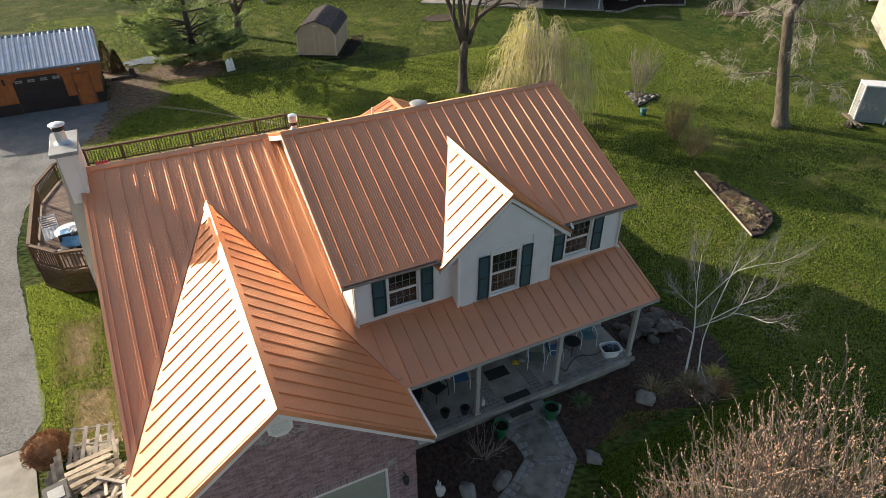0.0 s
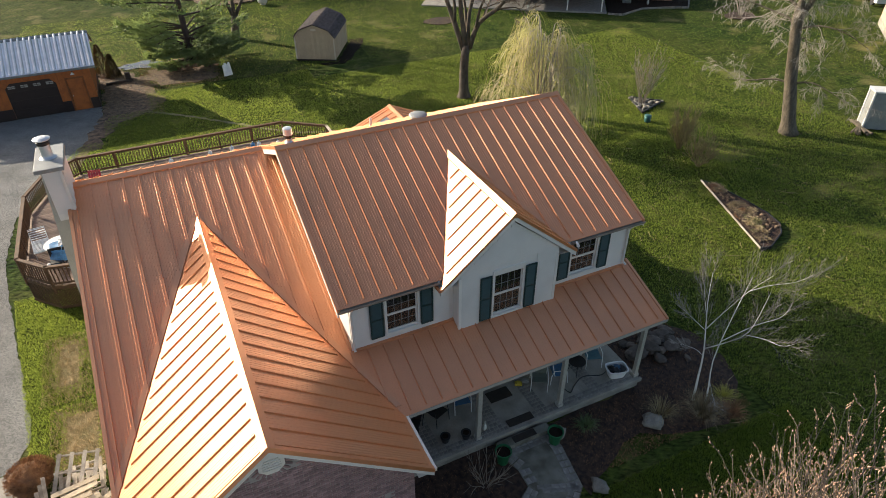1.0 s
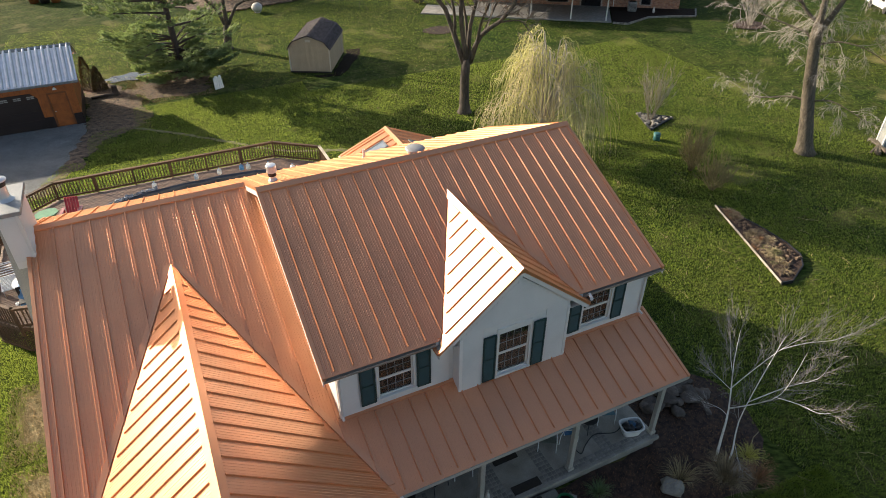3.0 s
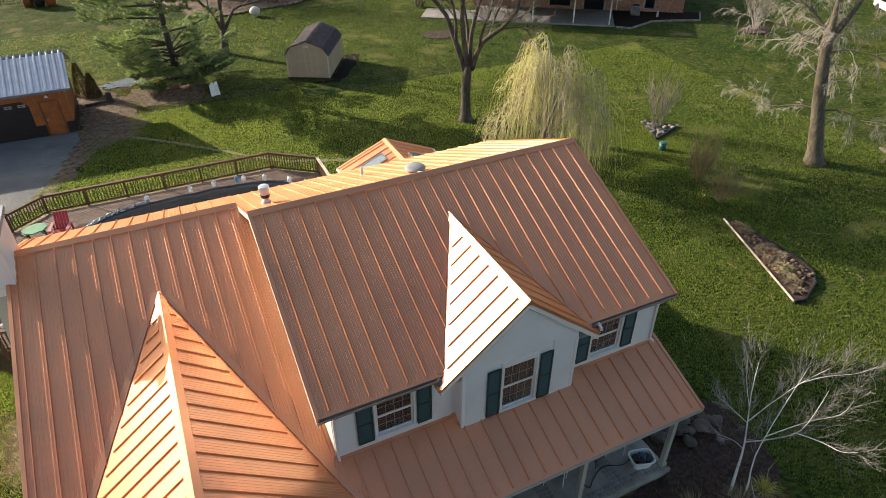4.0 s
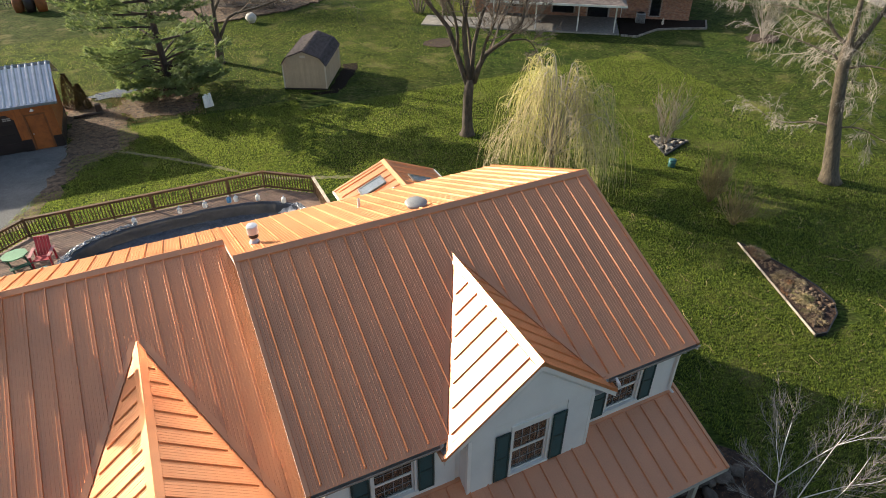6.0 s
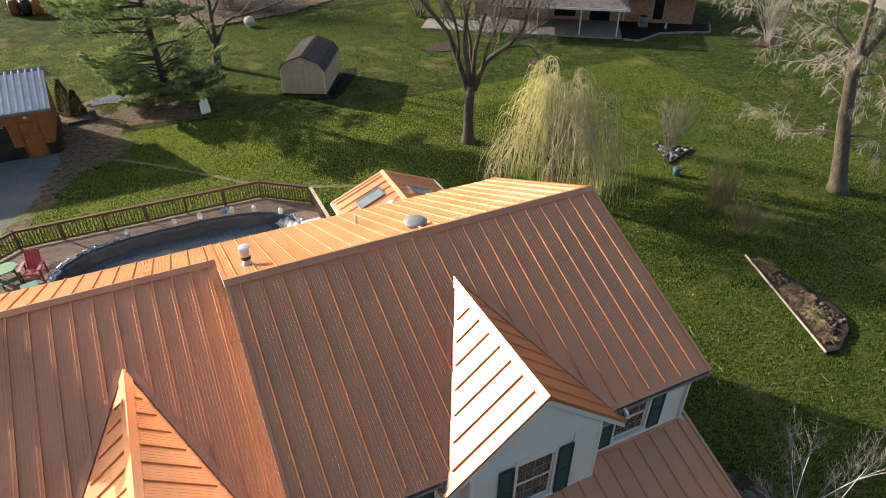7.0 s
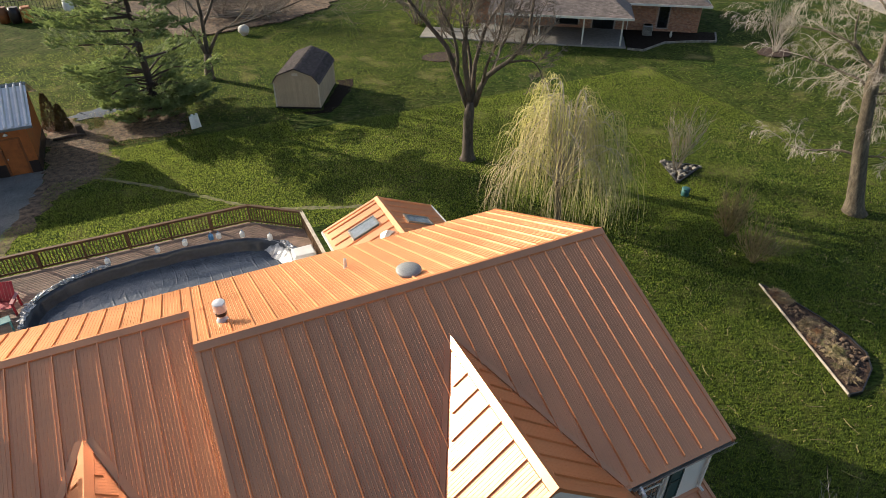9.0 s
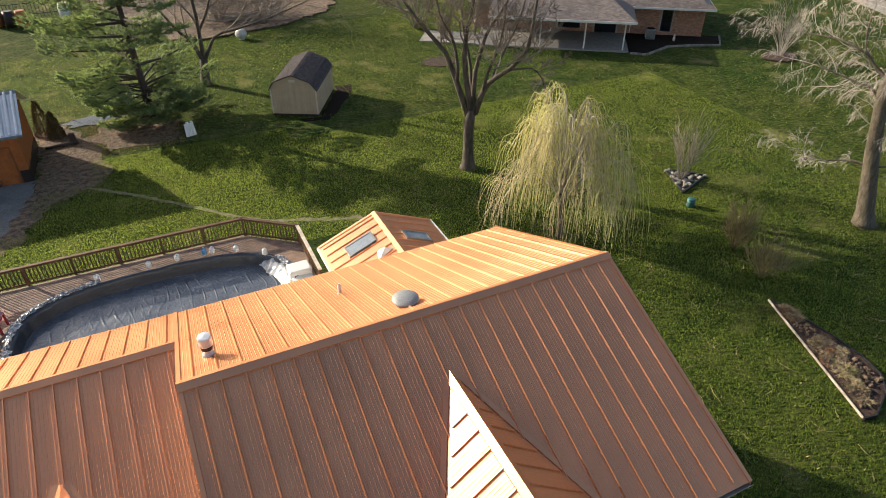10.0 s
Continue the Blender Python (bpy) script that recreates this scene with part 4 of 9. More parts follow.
for k in range(5):
    part("slat", Build().box(-2.58 - 0.2, GY - 0.075, 4.93 + 0.075 * k, -2.58 + 0.2, GY - 0.06, 4.96 + 0.075 * k), TRIM, vent)
lamp = part("wall_lamp", Build().tube([(0.21, GY, 1.75), (0.21, GY - 0.12, 1.80), (0.21, GY - 0.16, 1.72)], [0.015] * 3, 6), BLACKPL, house, "black carriage wall lamp")
part("lantern", Build().lathe(0.21, GY - 0.16, [(0.03, 1.74), (0.09, 1.68), (0.07, 1.45), (0.03, 1.40)], 8), BLACKPL, lamp)

# porch
porch = part("porch_floor", Build().box(0.6, -1.70, 0.0, 9.50, 0.18, 0.44, c=0.01), CONCRETE, house, "grey concrete porch with stamped paver bands")
part("porch_edge", Build().box(0.6, -1.80, 0.30, 9.56, -1.70, 0.45, c=0.015), CONCRETE, house)
part("step", Build().box(3.95, -2.11, 0.0, 5.75, -1.80, 0.22, c=0.02), WALKWAY, house, "weathered stone porch step")
for x in (3.43, 6.38, 9.42):
    p = part("porch_post", Build().box(x - 0.07, -1.63, 0.44, x + 0.07, -1.49, 2.72, c=0.008), GREIGE, house, "greige square porch post")
    part("post_base", Build().box(x - 0.10, -1.66, 0.445, x + 0.10, -1.46, 0.56, c=0.01), GREIGE, p)
part("porch_beam", Build().box(9.5, -1.6, 2.72, 9.64, 0.18, 2.94, c=0.01), TRIM, house)

# chimney chase
chase = part("chimney", Build().box(-6.29, 6.93, 6.1, -5.78, 8.45, 7.70), VINYL, house, "white sided chimney chase with metal cap")
b = Build()
laps(b, -6.27, -5.80, 6.32, 7.66, 6.93)
part("siding", b, VINYL, chase)
part("corner_board", Build().box(-5.86, 6.89, 6.1, -5.77, 6.96, 7.68, c=0.006), TRIM, chase)
part("chase_base", Build().prism([(-6.33, 7.02, 7.66), (-5.95, 7.02, 7.66), (-5.95, 7.02, 0.0), (-6.62, 7.02, 0.0), (-6.60, 7.02, 4.0)], (0, 1.2, 0)), GREIGE, chase, "cream chimney base against the gable wall")
b = Build()
z = 6.3
while z < 7.6:
    b.add([(-5.78, 6.93, z), (-5.78, 8.45, z), (-5.758, 8.45, z), (-5.758, 6.93, z), (-5.78, 6.93, z + 0.115), (-5.78, 8.45, z + 0.115), (-5.773, 8.45, z + 0.115), (-5.773, 6.93, z + 0.115)], [(3, 2, 6, 7), (0, 1, 2, 3)])
    z += 0.115
part("siding", b, VINYL, chase)
part("chase_cap", Build().box(-6.47, 6.90, 7.68, -5.70, 8.62, 7.80, c=0.012), AC, chase, "pale blue-grey sheet-metal chase cap")
fl = part("flue", Build().lathe(-6.1, 7.75, [(0.24, 7.80), (0.18, 7.84), (0.155, 7.88), (0.155, 8.20)], 20), GALV, chase, "galvanised flue pipe with rain cap")
# Black ring that paints the shade in the open gap below the cap.
part("storm_collar", Build().lathe(-6.1, 7.75, [(0.14, 8.19), (0.18, 8.22), (0.18, 8.30), (0.12, 8.34)], 20), BLACKPL, fl, "black ring put in for the shaded gap under the rain cap")
part("rain_cap", Build().lathe(-6.1, 7.75, [(0.12, 8.34), (0.23, 8.36), (0.235, 8.39), (0.14, 8.43), (0.02, 8.445)], 24), GALV, fl)


# roof penetrations
def back_z(y):
    return RIDGE_Z - MS * (y - RIDGE_Y)


fz = back_z(6.42)
fp = part("flue_pipe", Build().lathe(0.66, 6.42, [(0.15, fz - 0.05), (0.13, fz + 0.06), (0.085, fz + 0.13), (0.085, fz + 0.22)], 28), GALV, house, "galvanised roof flue with cowl")
part("neck", Build().lathe(0.66, 6.42, [(0.09, fz + 0.20), (0.125, fz + 0.21), (0.125, fz + 0.31), (0.09, fz + 0.32)], 28), BLACKPL, fp, "dark band under the cowl")
part("cowl", Build().lathe(0.66, 6.42, [(0.10, fz + 0.31), (0.145, fz + 0.32), (0.15, fz + 0.34), (0.145, fz + 0.36), (0.145, fz + 0.52), (0.13, fz + 0.545), (0.02, fz + 0.56)], 30), GALV, fp)
vz = back_z(8.12)
part("vent_pipe", Build().lathe(4.0, 8.12, [(0.075, vz - 0.03), (0.055, vz + 0.03), (0.045, vz + 0.06), (0.045, vz + 0.30), (0.035, vz + 0.30), (0.035, vz + 0.1)], 12), PVC, house, "white plastic vent pipe")
rz = back_z(6.0)
rv = part("roof_vent", Build().lathe(4.97, 6.0, [(0.24, rz - 0.14), (0.2, rz + 0.02), (0.2, rz + 0.10)], 18), GREYMETAL, house, "grey round roof vent")
part("vent_collar", Build().lathe(4.97, 6.0, [(0.20, rz + 0.06), (0.27, rz + 0.07), (0.28, rz + 0.09), (0.21, rz + 0.115)], 32), AC, rv, smooth=True)
part("vent_cap", Build().lathe(4.97, 6.0, [(0.21, rz + 0.12), (0.30, rz + 0.125), (0.315, rz + 0.145), (0.28, rz + 0.175), (0.15, rz + 0.205), (0.01, rz + 0.215)], 32), AC, rv, smooth=True)

# sunroom at the back
SX, SZ, SS, SHW, SY = 7.45, 4.15, 0.42, 2.3, 15.35
sun_roof = part("sunroom_roof", Build().box(SX - 0.06, 10.3, 3.9, SX + 0.06, 15.1, 3.98), TRIM, house, "copper-coloured sunroom roof with skylights")
sl = math.hypot(1, SS)
o, u, v = Vector((SX - SHW, SY, SZ - SS * SHW)), Vector((0, -1, 0)), Vector((1, 0, SS)).normalized()
slope(sun_roof, o, u, v, SY - 10.26, SHW * sl, start=0.3)
o, u, v = Vector((SX + SHW, 10.26, SZ - SS * SHW)), Vector((0, 1, 0)), Vector((-1, 0, SS)).normalized()
slope(sun_roof, o, u, v, SY - 10.26, SHW * sl, start=0.3)
b = Build()
ridge_cap(b, (SX, 10.27, SZ), (SX, SY + 0.01, SZ), (-1, 0, -SS), (1, 0, -SS), 0.16, 0.04)
part("ridge_cap", b, COPPER_TRIM, sun_roof)
for s in (-1, 1):
    e, t = (SX + s * (SHW + 0.01), SY + 0.01, SZ - SS * (SHW + 0.01) + 0.03), (SX, SY + 0.01, SZ + 0.03)
    part("rake_trim", Build().prism([e, t, (t[0], SY - 0.09, t[2]), (e[0], SY - 0.09, e[2])], (0, 0, -0.14)), COPPER_TRIM, sun_roof)
    x0, x1 = sorted((SX + s * (SHW + 0.07), SX + s * (SHW - 0.01)))
    part("gutter_strip", Build().box(x0, 10.3, SZ - SS * SHW - 0.10, x1, SY, SZ - SS * SHW - 0.002), TRIM, sun_roof)


def skylight(x0, x1, y0, y1, s):
    """A skylight on the sunroom roof, between two heights of the slope."""
    f = lambda x, h: SZ - SS * abs(x - SX) + h
    c = Build()
    w = 0.06
    for xa, xb, ya, yb in ((x0, x0 + w, y0, y1), (x1 - w, x1, y0, y1), (x0 + w, x1 - w, y0, y0 + w), (x0 + w, x1 - w, y1 - w, y1)):
        c.prism([(xa, ya, f(xa, 0.10)), (xb, ya, f(xb, 0.10)), (xb, yb, f(xb, 0.10)), (xa, yb, f(xa, 0.10))], (0, 0, -0.11))
    k = part("skylight", c, GREYMETAL if s < 0 else GUTTER, sun_roof, "flat glass skylight with a metal frame")
    part("pane", Build().prism([(x0 + w, y0 + w, f(x0 + w, 0.08)), (x1 - w, y0 + w, f(x1 - w, 0.08)), (x1 - w, y1 - w, f(x1 - w, 0.08)), (x0 + w, y1 - w, f(x0 + w, 0.08))], (0, 0, -0.02)), SKYGLASS, k)


skylight(5.88, 6.92, 13.72, 14.36, -1)
skylight(7.98, 9.02, 13.38, 13.98, 1)
part("cricket", Build().add([(6.65, 12.75, SZ - SS * 0.8 + 0.01), (7.25, 12.9, SZ - SS * 0.2 + 0.01), (6.75, 13.25, SZ - SS * 0.7 + 0.01), (6.95, 12.95, SZ - SS * 0.5 + 0.22)], [(0, 1, 3), (1, 2, 3), (2, 0, 3), (0, 2, 1)]), GALV, sun_roof, "small grey metal flashing cap")
part("wall", Build().box(5.4, 15.0, 0, 9.5, 15.12, 3.2).prism([(5.4, 15.0, 3.2), (9.5, 15.0, 3.2), (SX, 15.0, 4.05)], (0, 0.12, 0)), VINYL, house, "white sunroom end wall")
for x in (5.4, 9.38):
    part("wall", Build().box(x, 10.25, 0, x + 0.12, 15.0, 3.15), VINYL, house, "white sunroom side wall")

# bricks and paver joints
def bricks(y, x0, x1, z0, z1, holes, limit, rng):
    """Courses of bricks on a wall that faces -y, joined in one mesh."""
    b = Build()
    z, row = z0, 0
    while z < z1:
        half_w = limit(z + 0.06)
        xa, xb = max(x0, GX - half_w), min(x1, GX + half_w)
        x = x0 - (0.108 if row % 2 else 0)
        while x < xb:
            p, q = max(x, xa), min(x + 0.203, xb)
            if q - p > 0.03 and not any(p < h[1] and q > h[0] and z < h[3] and z + 0.06 > h[2] for h in holes):
                o = 0.010 + rng.random() * 0.005
                b.add([(p, y, z), (q, y, z), (q, y, z + 0.058), (p, y, z + 0.058), (p, y - o, z + 0.002), (q, y - o, z + 0.002), (q, y - o, z + 0.056), (p, y - o, z + 0.056)],
                      [(4, 5, 6, 7), (0, 1, 5, 4), (1, 2, 6, 5), (2, 3, 7, 6), (3, 0, 4, 7)])
            x += 0.215
        z += 0.070
        row += 1
    return b


rng = random.Random(5)
vent_ring = (-2.98, -2.18, 4.70, 5.50)
part("brickwork", bricks(GY, GW0, GW1, 0.0, 5.6, [(doorh[0] - 0.12, doorh[1] + 0.12, -1, 2.42), vent_ring], gable, rng), BRICK, garage_wall, kind="stuff")
sold = as_mesh("brick", Build().box(-0.03, -0.022, -0.10, 0.03, 0.0, 0.10, c=0.004), BRICK)
for k in range(64):
    ob = new("brick", sold)
    ob.parent = garage_wall
    ob.matrix_world = pose(doorh[0] + 0.04 + 0.0765 * k, GY, 2.31)
for k in range(26):
    for x in (doorh[0] - 0.06, doorh[1] + 0.06):
        ob = new("brick", sold)
        ob.parent = garage_wall
        ob.matrix_world = pose(x, GY, 0.06 + 0.085 * k, 0, 90, 0)
for k in range(24):
    a = radians(15 * k)
    ob = new("brick", sold)
    ob.parent = garage_wall
    ob.matrix_world = pose(-2.58 + 0.39 * math.cos(a), GY, 5.10 + 0.39 * math.sin(a), 0, 90 - math.degrees(a), 0)

# paver bands of the porch floor
paver = as_mesh("paver", Build().box(-0.060, -0.060, 0.0, 0.060, 0.060, 0.012, c=0.008), STAMPED)
rows = [(x, y) for x in np.arange(0.8, 9.4, 0.138) for y in (-1.48, -1.615)]
for xa in (1.9, 4.0, 5.6, 7.7):
    rows += [(xa + dx, y) for dx in (0.02, 0.158, 0.296) for y in np.arange(-1.34, 0.1, 0.138)]
for x, y in rows:
    ob = new("paver", paver)
    ob.parent = porch
    ob.matrix_world = pose(float(x), float(y), 0.438, 0, 0, rng.uniform(-5, 5))

# ---- ground ----
def sheet(name, poly, z, mat, label, category="ground", rag=0.0, seed=1, step=0.5, thick=0.05):
    """A flat patch with a ragged outline."""
    rng = random.Random(seed)
    pts = []
    for i, p in enumerate(poly):
        q = poly[(i + 1) % len(poly)]
        d = Vector(q) - Vector(p)
        k = max(1, int(d.length / step))
        for j in range(k):
            s = Vector(p) + d * j / k
            pts.append((s.x + rng.uniform(-rag, rag), s.y + rng.uniform(-rag, rag), z))
    b = Build().prism(pts, (0, 0, -thick))
    ob = single(name, b, mat, label, category, kind="structure")
    return fix_normals(ob)


b = Build()
ext = [-700, -200, -80] + list(range(-40, 81, 4)) + [120, 250, 700]
n = len(ext)
vs = []
for y in ext:
    for x in ext:
        h = 0.10 * noise.noise(Vector((x * 0.07, y * 0.07, 3.0))) if (abs(x) < 60 and 47 < y < 80) or x > 38 and abs(y) < 80 else 0.0
        vs.append((x, y, h))
b.add(vs, [(j * n + i, j * n + i + 1, (j + 1) * n + i + 1, (j + 1) * n + i) for j in range(n - 1) for i in range(n - 1)])
single("ground", b, GRASS, "spring lawn of patchy green grass", "lawn", kind="structure", smooth=True)

def ground_sheets():
    sheet("driveway", [(-40, 3.5), (-9.4, 3.6), (-9.0, 5.0), (-9.6, 9.0), (-10.1, 12.5), (-10.5, 16), (-10.3, 19.5), (-9.2, 23.2), (-7.9, 25.2), (-7.0, 27.5), (-6.1, 31), (-6.1, 32.9), (-40, 32.9)], 0.014, GRAVEL, "grey gravel driveway and yard", "driveway", 0.05, 3, 0.22)
    sheet("concrete_apron", [(-16, -16), (1.2, -16), (1.2, -6.3), (0.7, -3.44), (-5.7, -3.44), (-8.6, -3.44), (-9.3, 3.58), (-16, 3.2)], 0.035, CONCRETE, "pale concrete driveway apron", "driveway", 0.0, 3)
    sheet("dirt_patch", [(-9.4, 23.0), (-8.0, 23.6), (-6.6, 26.2), (-5.6, 28.6), (-4.4, 30.2), (-3.2, 30.5), (-2.3, 32.8), (-2.6, 35.5), (-4.6, 40.3), (-6.5, 40.3), (-6.2, 38), (-6.0, 33.0), (-6.2, 31.0), (-7.1, 27.5), (-8.0, 25.2)], 0.022, LEAFLITTER, "bare dirt with dead leaves beside the garage", "dirt", 0.28, 5, 0.4)
    sheet("pine_litter", [(-2.6, 35.4), (-1.2, 34.9), (0.4, 34.8), (1.6, 35.6), (2.0, 37.2), (1.6, 39.5), (0.0, 40.9), (-2.2, 40.0), (-3.2, 37.4)], 0.026, LEAFLITTER, "brown needle litter under the pine", "dirt", 0.4, 6, 0.4)
    sheet("mulch_bed", [(5.6, -1.7), (9.45, -1.7), (9.5, 0.8), (11.6, 1.2), (13.1, -0.4), (13.2, -2.0), (12.3, -3.5), (11.2, -4.3), (9.9, -4.0), (9.0, -3.75), (8.26, -3.3), (7.47, -3.5), (6.6, -4.0), (5.5, -4.4), (5.6, -2.7)], 0.03, MULCH, "dark mulch bed before the porch", "flower bed", 0.12, 7)
    sheet("mulch_bed", [(0.5, -1.7), (4.0, -1.7), (4.1, -2.5), (4.25, -2.84), (4.2, -3.44), (3.4, -4.0), (2.75, -4.4), (2.1, -5.1), (0.6, -5.6)], 0.03, MULCH, "dark mulch bed beside the garage", "flower bed", 0.06, 8)
    sheet("leaf_floor", [(3.5, 56.0), (8.0, 55.6), (12.5, 56.4), (19.0, 60.0), (26.0, 76.0), (-4.0, 78.0)], 0.11, LEAFLITTER, "dead leaves under the brush at the lawn edge", "dirt", 0.5, 13, 0.6, 0.1)
    sheet("mulch_ring", [(22.4 + 1.5 * math.cos(k * 0.6), 41.2 + 1.2 * math.sin(k * 0.6)) for k in range(10)], 0.04, MULCH, "round mulch ring on the lawn", "flower bed", 0.1, 9)
    sheet("mulch_ring", [(48 + 1.6 * math.cos(k * 0.6), 30.2 + 1.2 * math.sin(k * 0.6)) for k in range(10)], 0.12, MULCH, "round reddish mulch ring on the lawn", "flower bed", 0.1, 9)
    sheet("puddle", [(-3.3 + 1.5 * math.cos(k * 0.35) * (1 + 0.35 * math.sin(k * 2.3)), 40.4 + 0.85 * math.sin(k * 0.35) * (1 + 0.3 * math.cos(k * 1.7))) for k in range(18)], 0.030, WATER, "shallow puddle in wet ground", "puddle", 0.05, 4)
    for q, s in (([(-8.5, 9.2), (-7.5, 9.1), (-7.5, 6.2), (-8.5, 6.4)], 2), ([(-8.3, 5.6), (-6.6, 5.0), (-6.8, 2.6), (-8.2, 3.2)], 3)):
        sheet("dead_grass", q, 0.012, STRAWGROUND, "patch of dead straw-coloured grass", "lawn", 0.18, s, 0.25, 0.02)
    pts = [(-3.6, 30.8), (-1.0, 28.6), (1.2, 26.4), (3.2, 24.3), (4.6, 23.2), (6.6, 22.4), (9.5, 21.2)]
    sheet("stone_path", [(x, y + 0.16) for x, y in pts] + [(x, y - 0.16) for x, y in pts[::-1]], 0.02, PATHSTONE, "narrow strip of pale stones in the lawn", "path", 0.07, 12, 0.3)


WATER = material("puddle_water", (0.02, 0.025, 0.03), 0.05, 0, 0.2, 2, 10, 0.02, 0.01)
STRAWGROUND = material("dead_grass", (0.33, 0.245, 0.125), 0.95, 0, 0.4, 2.5, 30, 0.8, 0.04, second=(0.18, 0.15, 0.06))
PATHSTONE = material("path_stone", (0.24, 0.21, 0.14), 0.95, 0, 0.5, 4, 30, 0.8, 0.04, second=(0.11, 0.11, 0.05))
ground_sheets()

# ---- deck, railing, pool ----
DZK = 1.15
deck_line = [(-8.17, 11.29), (-7.08, 11.06), (-6.5, 10.95), (5.13, 10.95), (5.13, 19.04), (3.08, 20.62), (-7.11, 20.68), (-8.46, 19.58), (-9.2, 17.55), (-9.18, 12.34)]
deck = thing("deck", "weathered brown timber deck round the pool", "deck")
PC, PA, PB, PE_ = (-0.75, 16.72), 5.02, 2.75, 2.7


def pool_x(y, grow=0.0):
    k = abs(y - PC[1]) / (PB + grow)
    return None if k >= 1 else (PA + grow) * (1 - k ** PE_) ** (1 / PE_)


def row_span(y):
    xs = []
    for p, q in zip(deck_line, deck_line[1:] + deck_line[:1]):
        if (p[1] <= y) != (q[1] <= y):
            xs.append(p[0] + (q[0] - p[0]) * (y - p[1]) / (q[1] - p[1]))
    return (min(xs), max(xs)) if len(xs) > 1 else None


y = 11.02
while y < 20.6:
    sp = row_span(y + 0.06)
    if sp:
        hole = pool_x(y + 0.06, 0.06)
        spans = [(sp[0], sp[1])] if hole is None else [(sp[0], PC[0] - hole), (PC[0] + hole, sp[1])]
        for a, c in spans:
            if c - a > 0.05:
                part("board", Build().box(a, y, DZK - 0.035, c, y + 0.135, DZK, c=0.005), DECK, deck)
    y += 0.142
b = Build()
for x, y in [(x, y) for x in (-9.0, -7.6, -6.3) for y in (12.4, 15, 17.4)] + [(x, 20.4) for x in range(-7, 4, 2)] + [(5.0, 12), (5.0, 15), (5.0, 18.8)]:
    part("deck_post", Build().box(x - 0.05, y - 0.05, 0, x + 0.05, y + 0.05, DZK - 0.036), RAILWOOD, deck)
rail_line = [(-6.55, 11.02), (-7.08, 11.06), (-8.17, 11.29), (-9.18, 12.34), (-9.2, 17.55), (-8.46, 19.58), (-7.11, 20.68), (3.08, 20.62), (5.13, 19.04), (5.13, 15.55)]
railing = thing("deck_railing", "brown timber deck railing with square balusters", "railing")
post_mesh = as_mesh("post", Build().box(-0.045, -0.045, -0.35, 0.045, 0.045, 0.88, c=0.006), RAILWOOD)
bal_mesh = as_mesh("baluster", Build().box(-0.018, -0.018, 0.06, 0.018, 0.018, 0.82), RAILWOOD)
posts = set()
for (xa, ya), (xb, yb) in zip(rail_line, rail_line[1:]):
    d = Vector((xb - xa, yb - ya, 0))
    L_ = d.length
    d.normalize()
    n = max(1, round(L_ / 1.75))
    ang = math.degrees(math.atan2(d.y, d.x))
    p, q = Vector((xa, ya, DZK)), Vector((xb, yb, DZK))
    pale = xa > 5
    part("cap_rail", Build().bar(p + Vector((0, 0, 0.90)) - d * 0.06, q + Vector((0, 0, 0.90)) + d * 0.06, 0.14, 0.035), OLDWOOD if pale else RAILWOOD, railing)
    part("top_rail", Build().bar(p + Vector((0, 0, 0.83)), q + Vector((0, 0, 0.83)), 0.035, 0.085), RAILWOOD, railing)
    part("bottom_rail", Build().bar(p + Vector((0, 0, 0.10)), q + Vector((0, 0, 0.10)), 0.035, 0.085), RAILWOOD, railing)
    for k in range(n + 1):
        s = p + d * (L_ * k / n)
        key = (round(s.x, 1), round(s.y, 1))
        if key not in posts:
            posts.add(key)
            ob = new("post", post_mesh)
            ob.parent, ob.matrix_world = railing, pose(s.x, s.y, DZK, 0, 0, ang)
    m = max(2, round(L_ / 0.135))
    for k in range(1, m):
        s = p + d * (L_ * k / m)
        ob = new("baluster", bal_mesh)
        ob.parent, ob.matrix_world = railing, pose(s.x, s.y, DZK, 0, 0, ang)
    if xa < -6.4 and ya < 20:
        # lattice skirt under the west side
        part("skirt_board", Build().bar(p + Vector((0, 0, -0.09)), q + Vector((0, 0, -0.09)), 0.04, 0.17), RAILWOOD, railing)
        part("skirt_board", Build().bar(p + Vector((0, 0, -1.08)), q + Vector((0, 0, -1.08)), 0.04, 0.12), RAILWOOD, railing)
        lat = Build()
        for s in (-1, 1):
            k = -1.0
            while k < L_:
                a0, a1 = max(k, 0), min(k + 0.85, L_)
                if a1 - a0 > 0.05:
                    h0, h1 = (a0 - k), (a1 - k)
                    z0, z1 = (-1.02 + h0, -1.02 + h1) if s > 0 else (-0.17 - h0, -0.17 - h1)
                    off = Vector((-d.y, d.x, 0)) * (0.006 * s)
                    lat.bar(p + d * a0 + Vector((0, 0, z0)) + off, p + d * a1 + Vector((0, 0, z1)) + off, 0.008, 0.035)
                k += 0.11
        part("lattice", lat, RAILWOOD, railing, kind="stuff")

pool = thing("swimming_pool", "oval above-ground pool under a black winter cover", "pool")


def oval(k, n, grow=0.0):
    t = 2 * math.pi * k / n
    c, s = math.cos(t), math.sin(t)
    e = 2 / PE_
    return (PC[0] + (PA + grow) * math.copysign(abs(c) ** e, c), PC[1] + (PB + grow) * math.copysign(abs(s) ** e, s))


N = 160
b = Build()
b.add([(*oval(k, N, g), z) for g, z in ((0.05, 0.0), (0.05, 1.25), (0.0, 1.25), (0.0, 0.0)) for k in range(N)],
      [(r * N + k, r * N + (k + 1) % N, (r + 1) * N + (k + 1) % N, (r + 1) * N + k) for r in range(3) for k in range(N)])
part("pool_wall", b, GREYMETAL, pool)
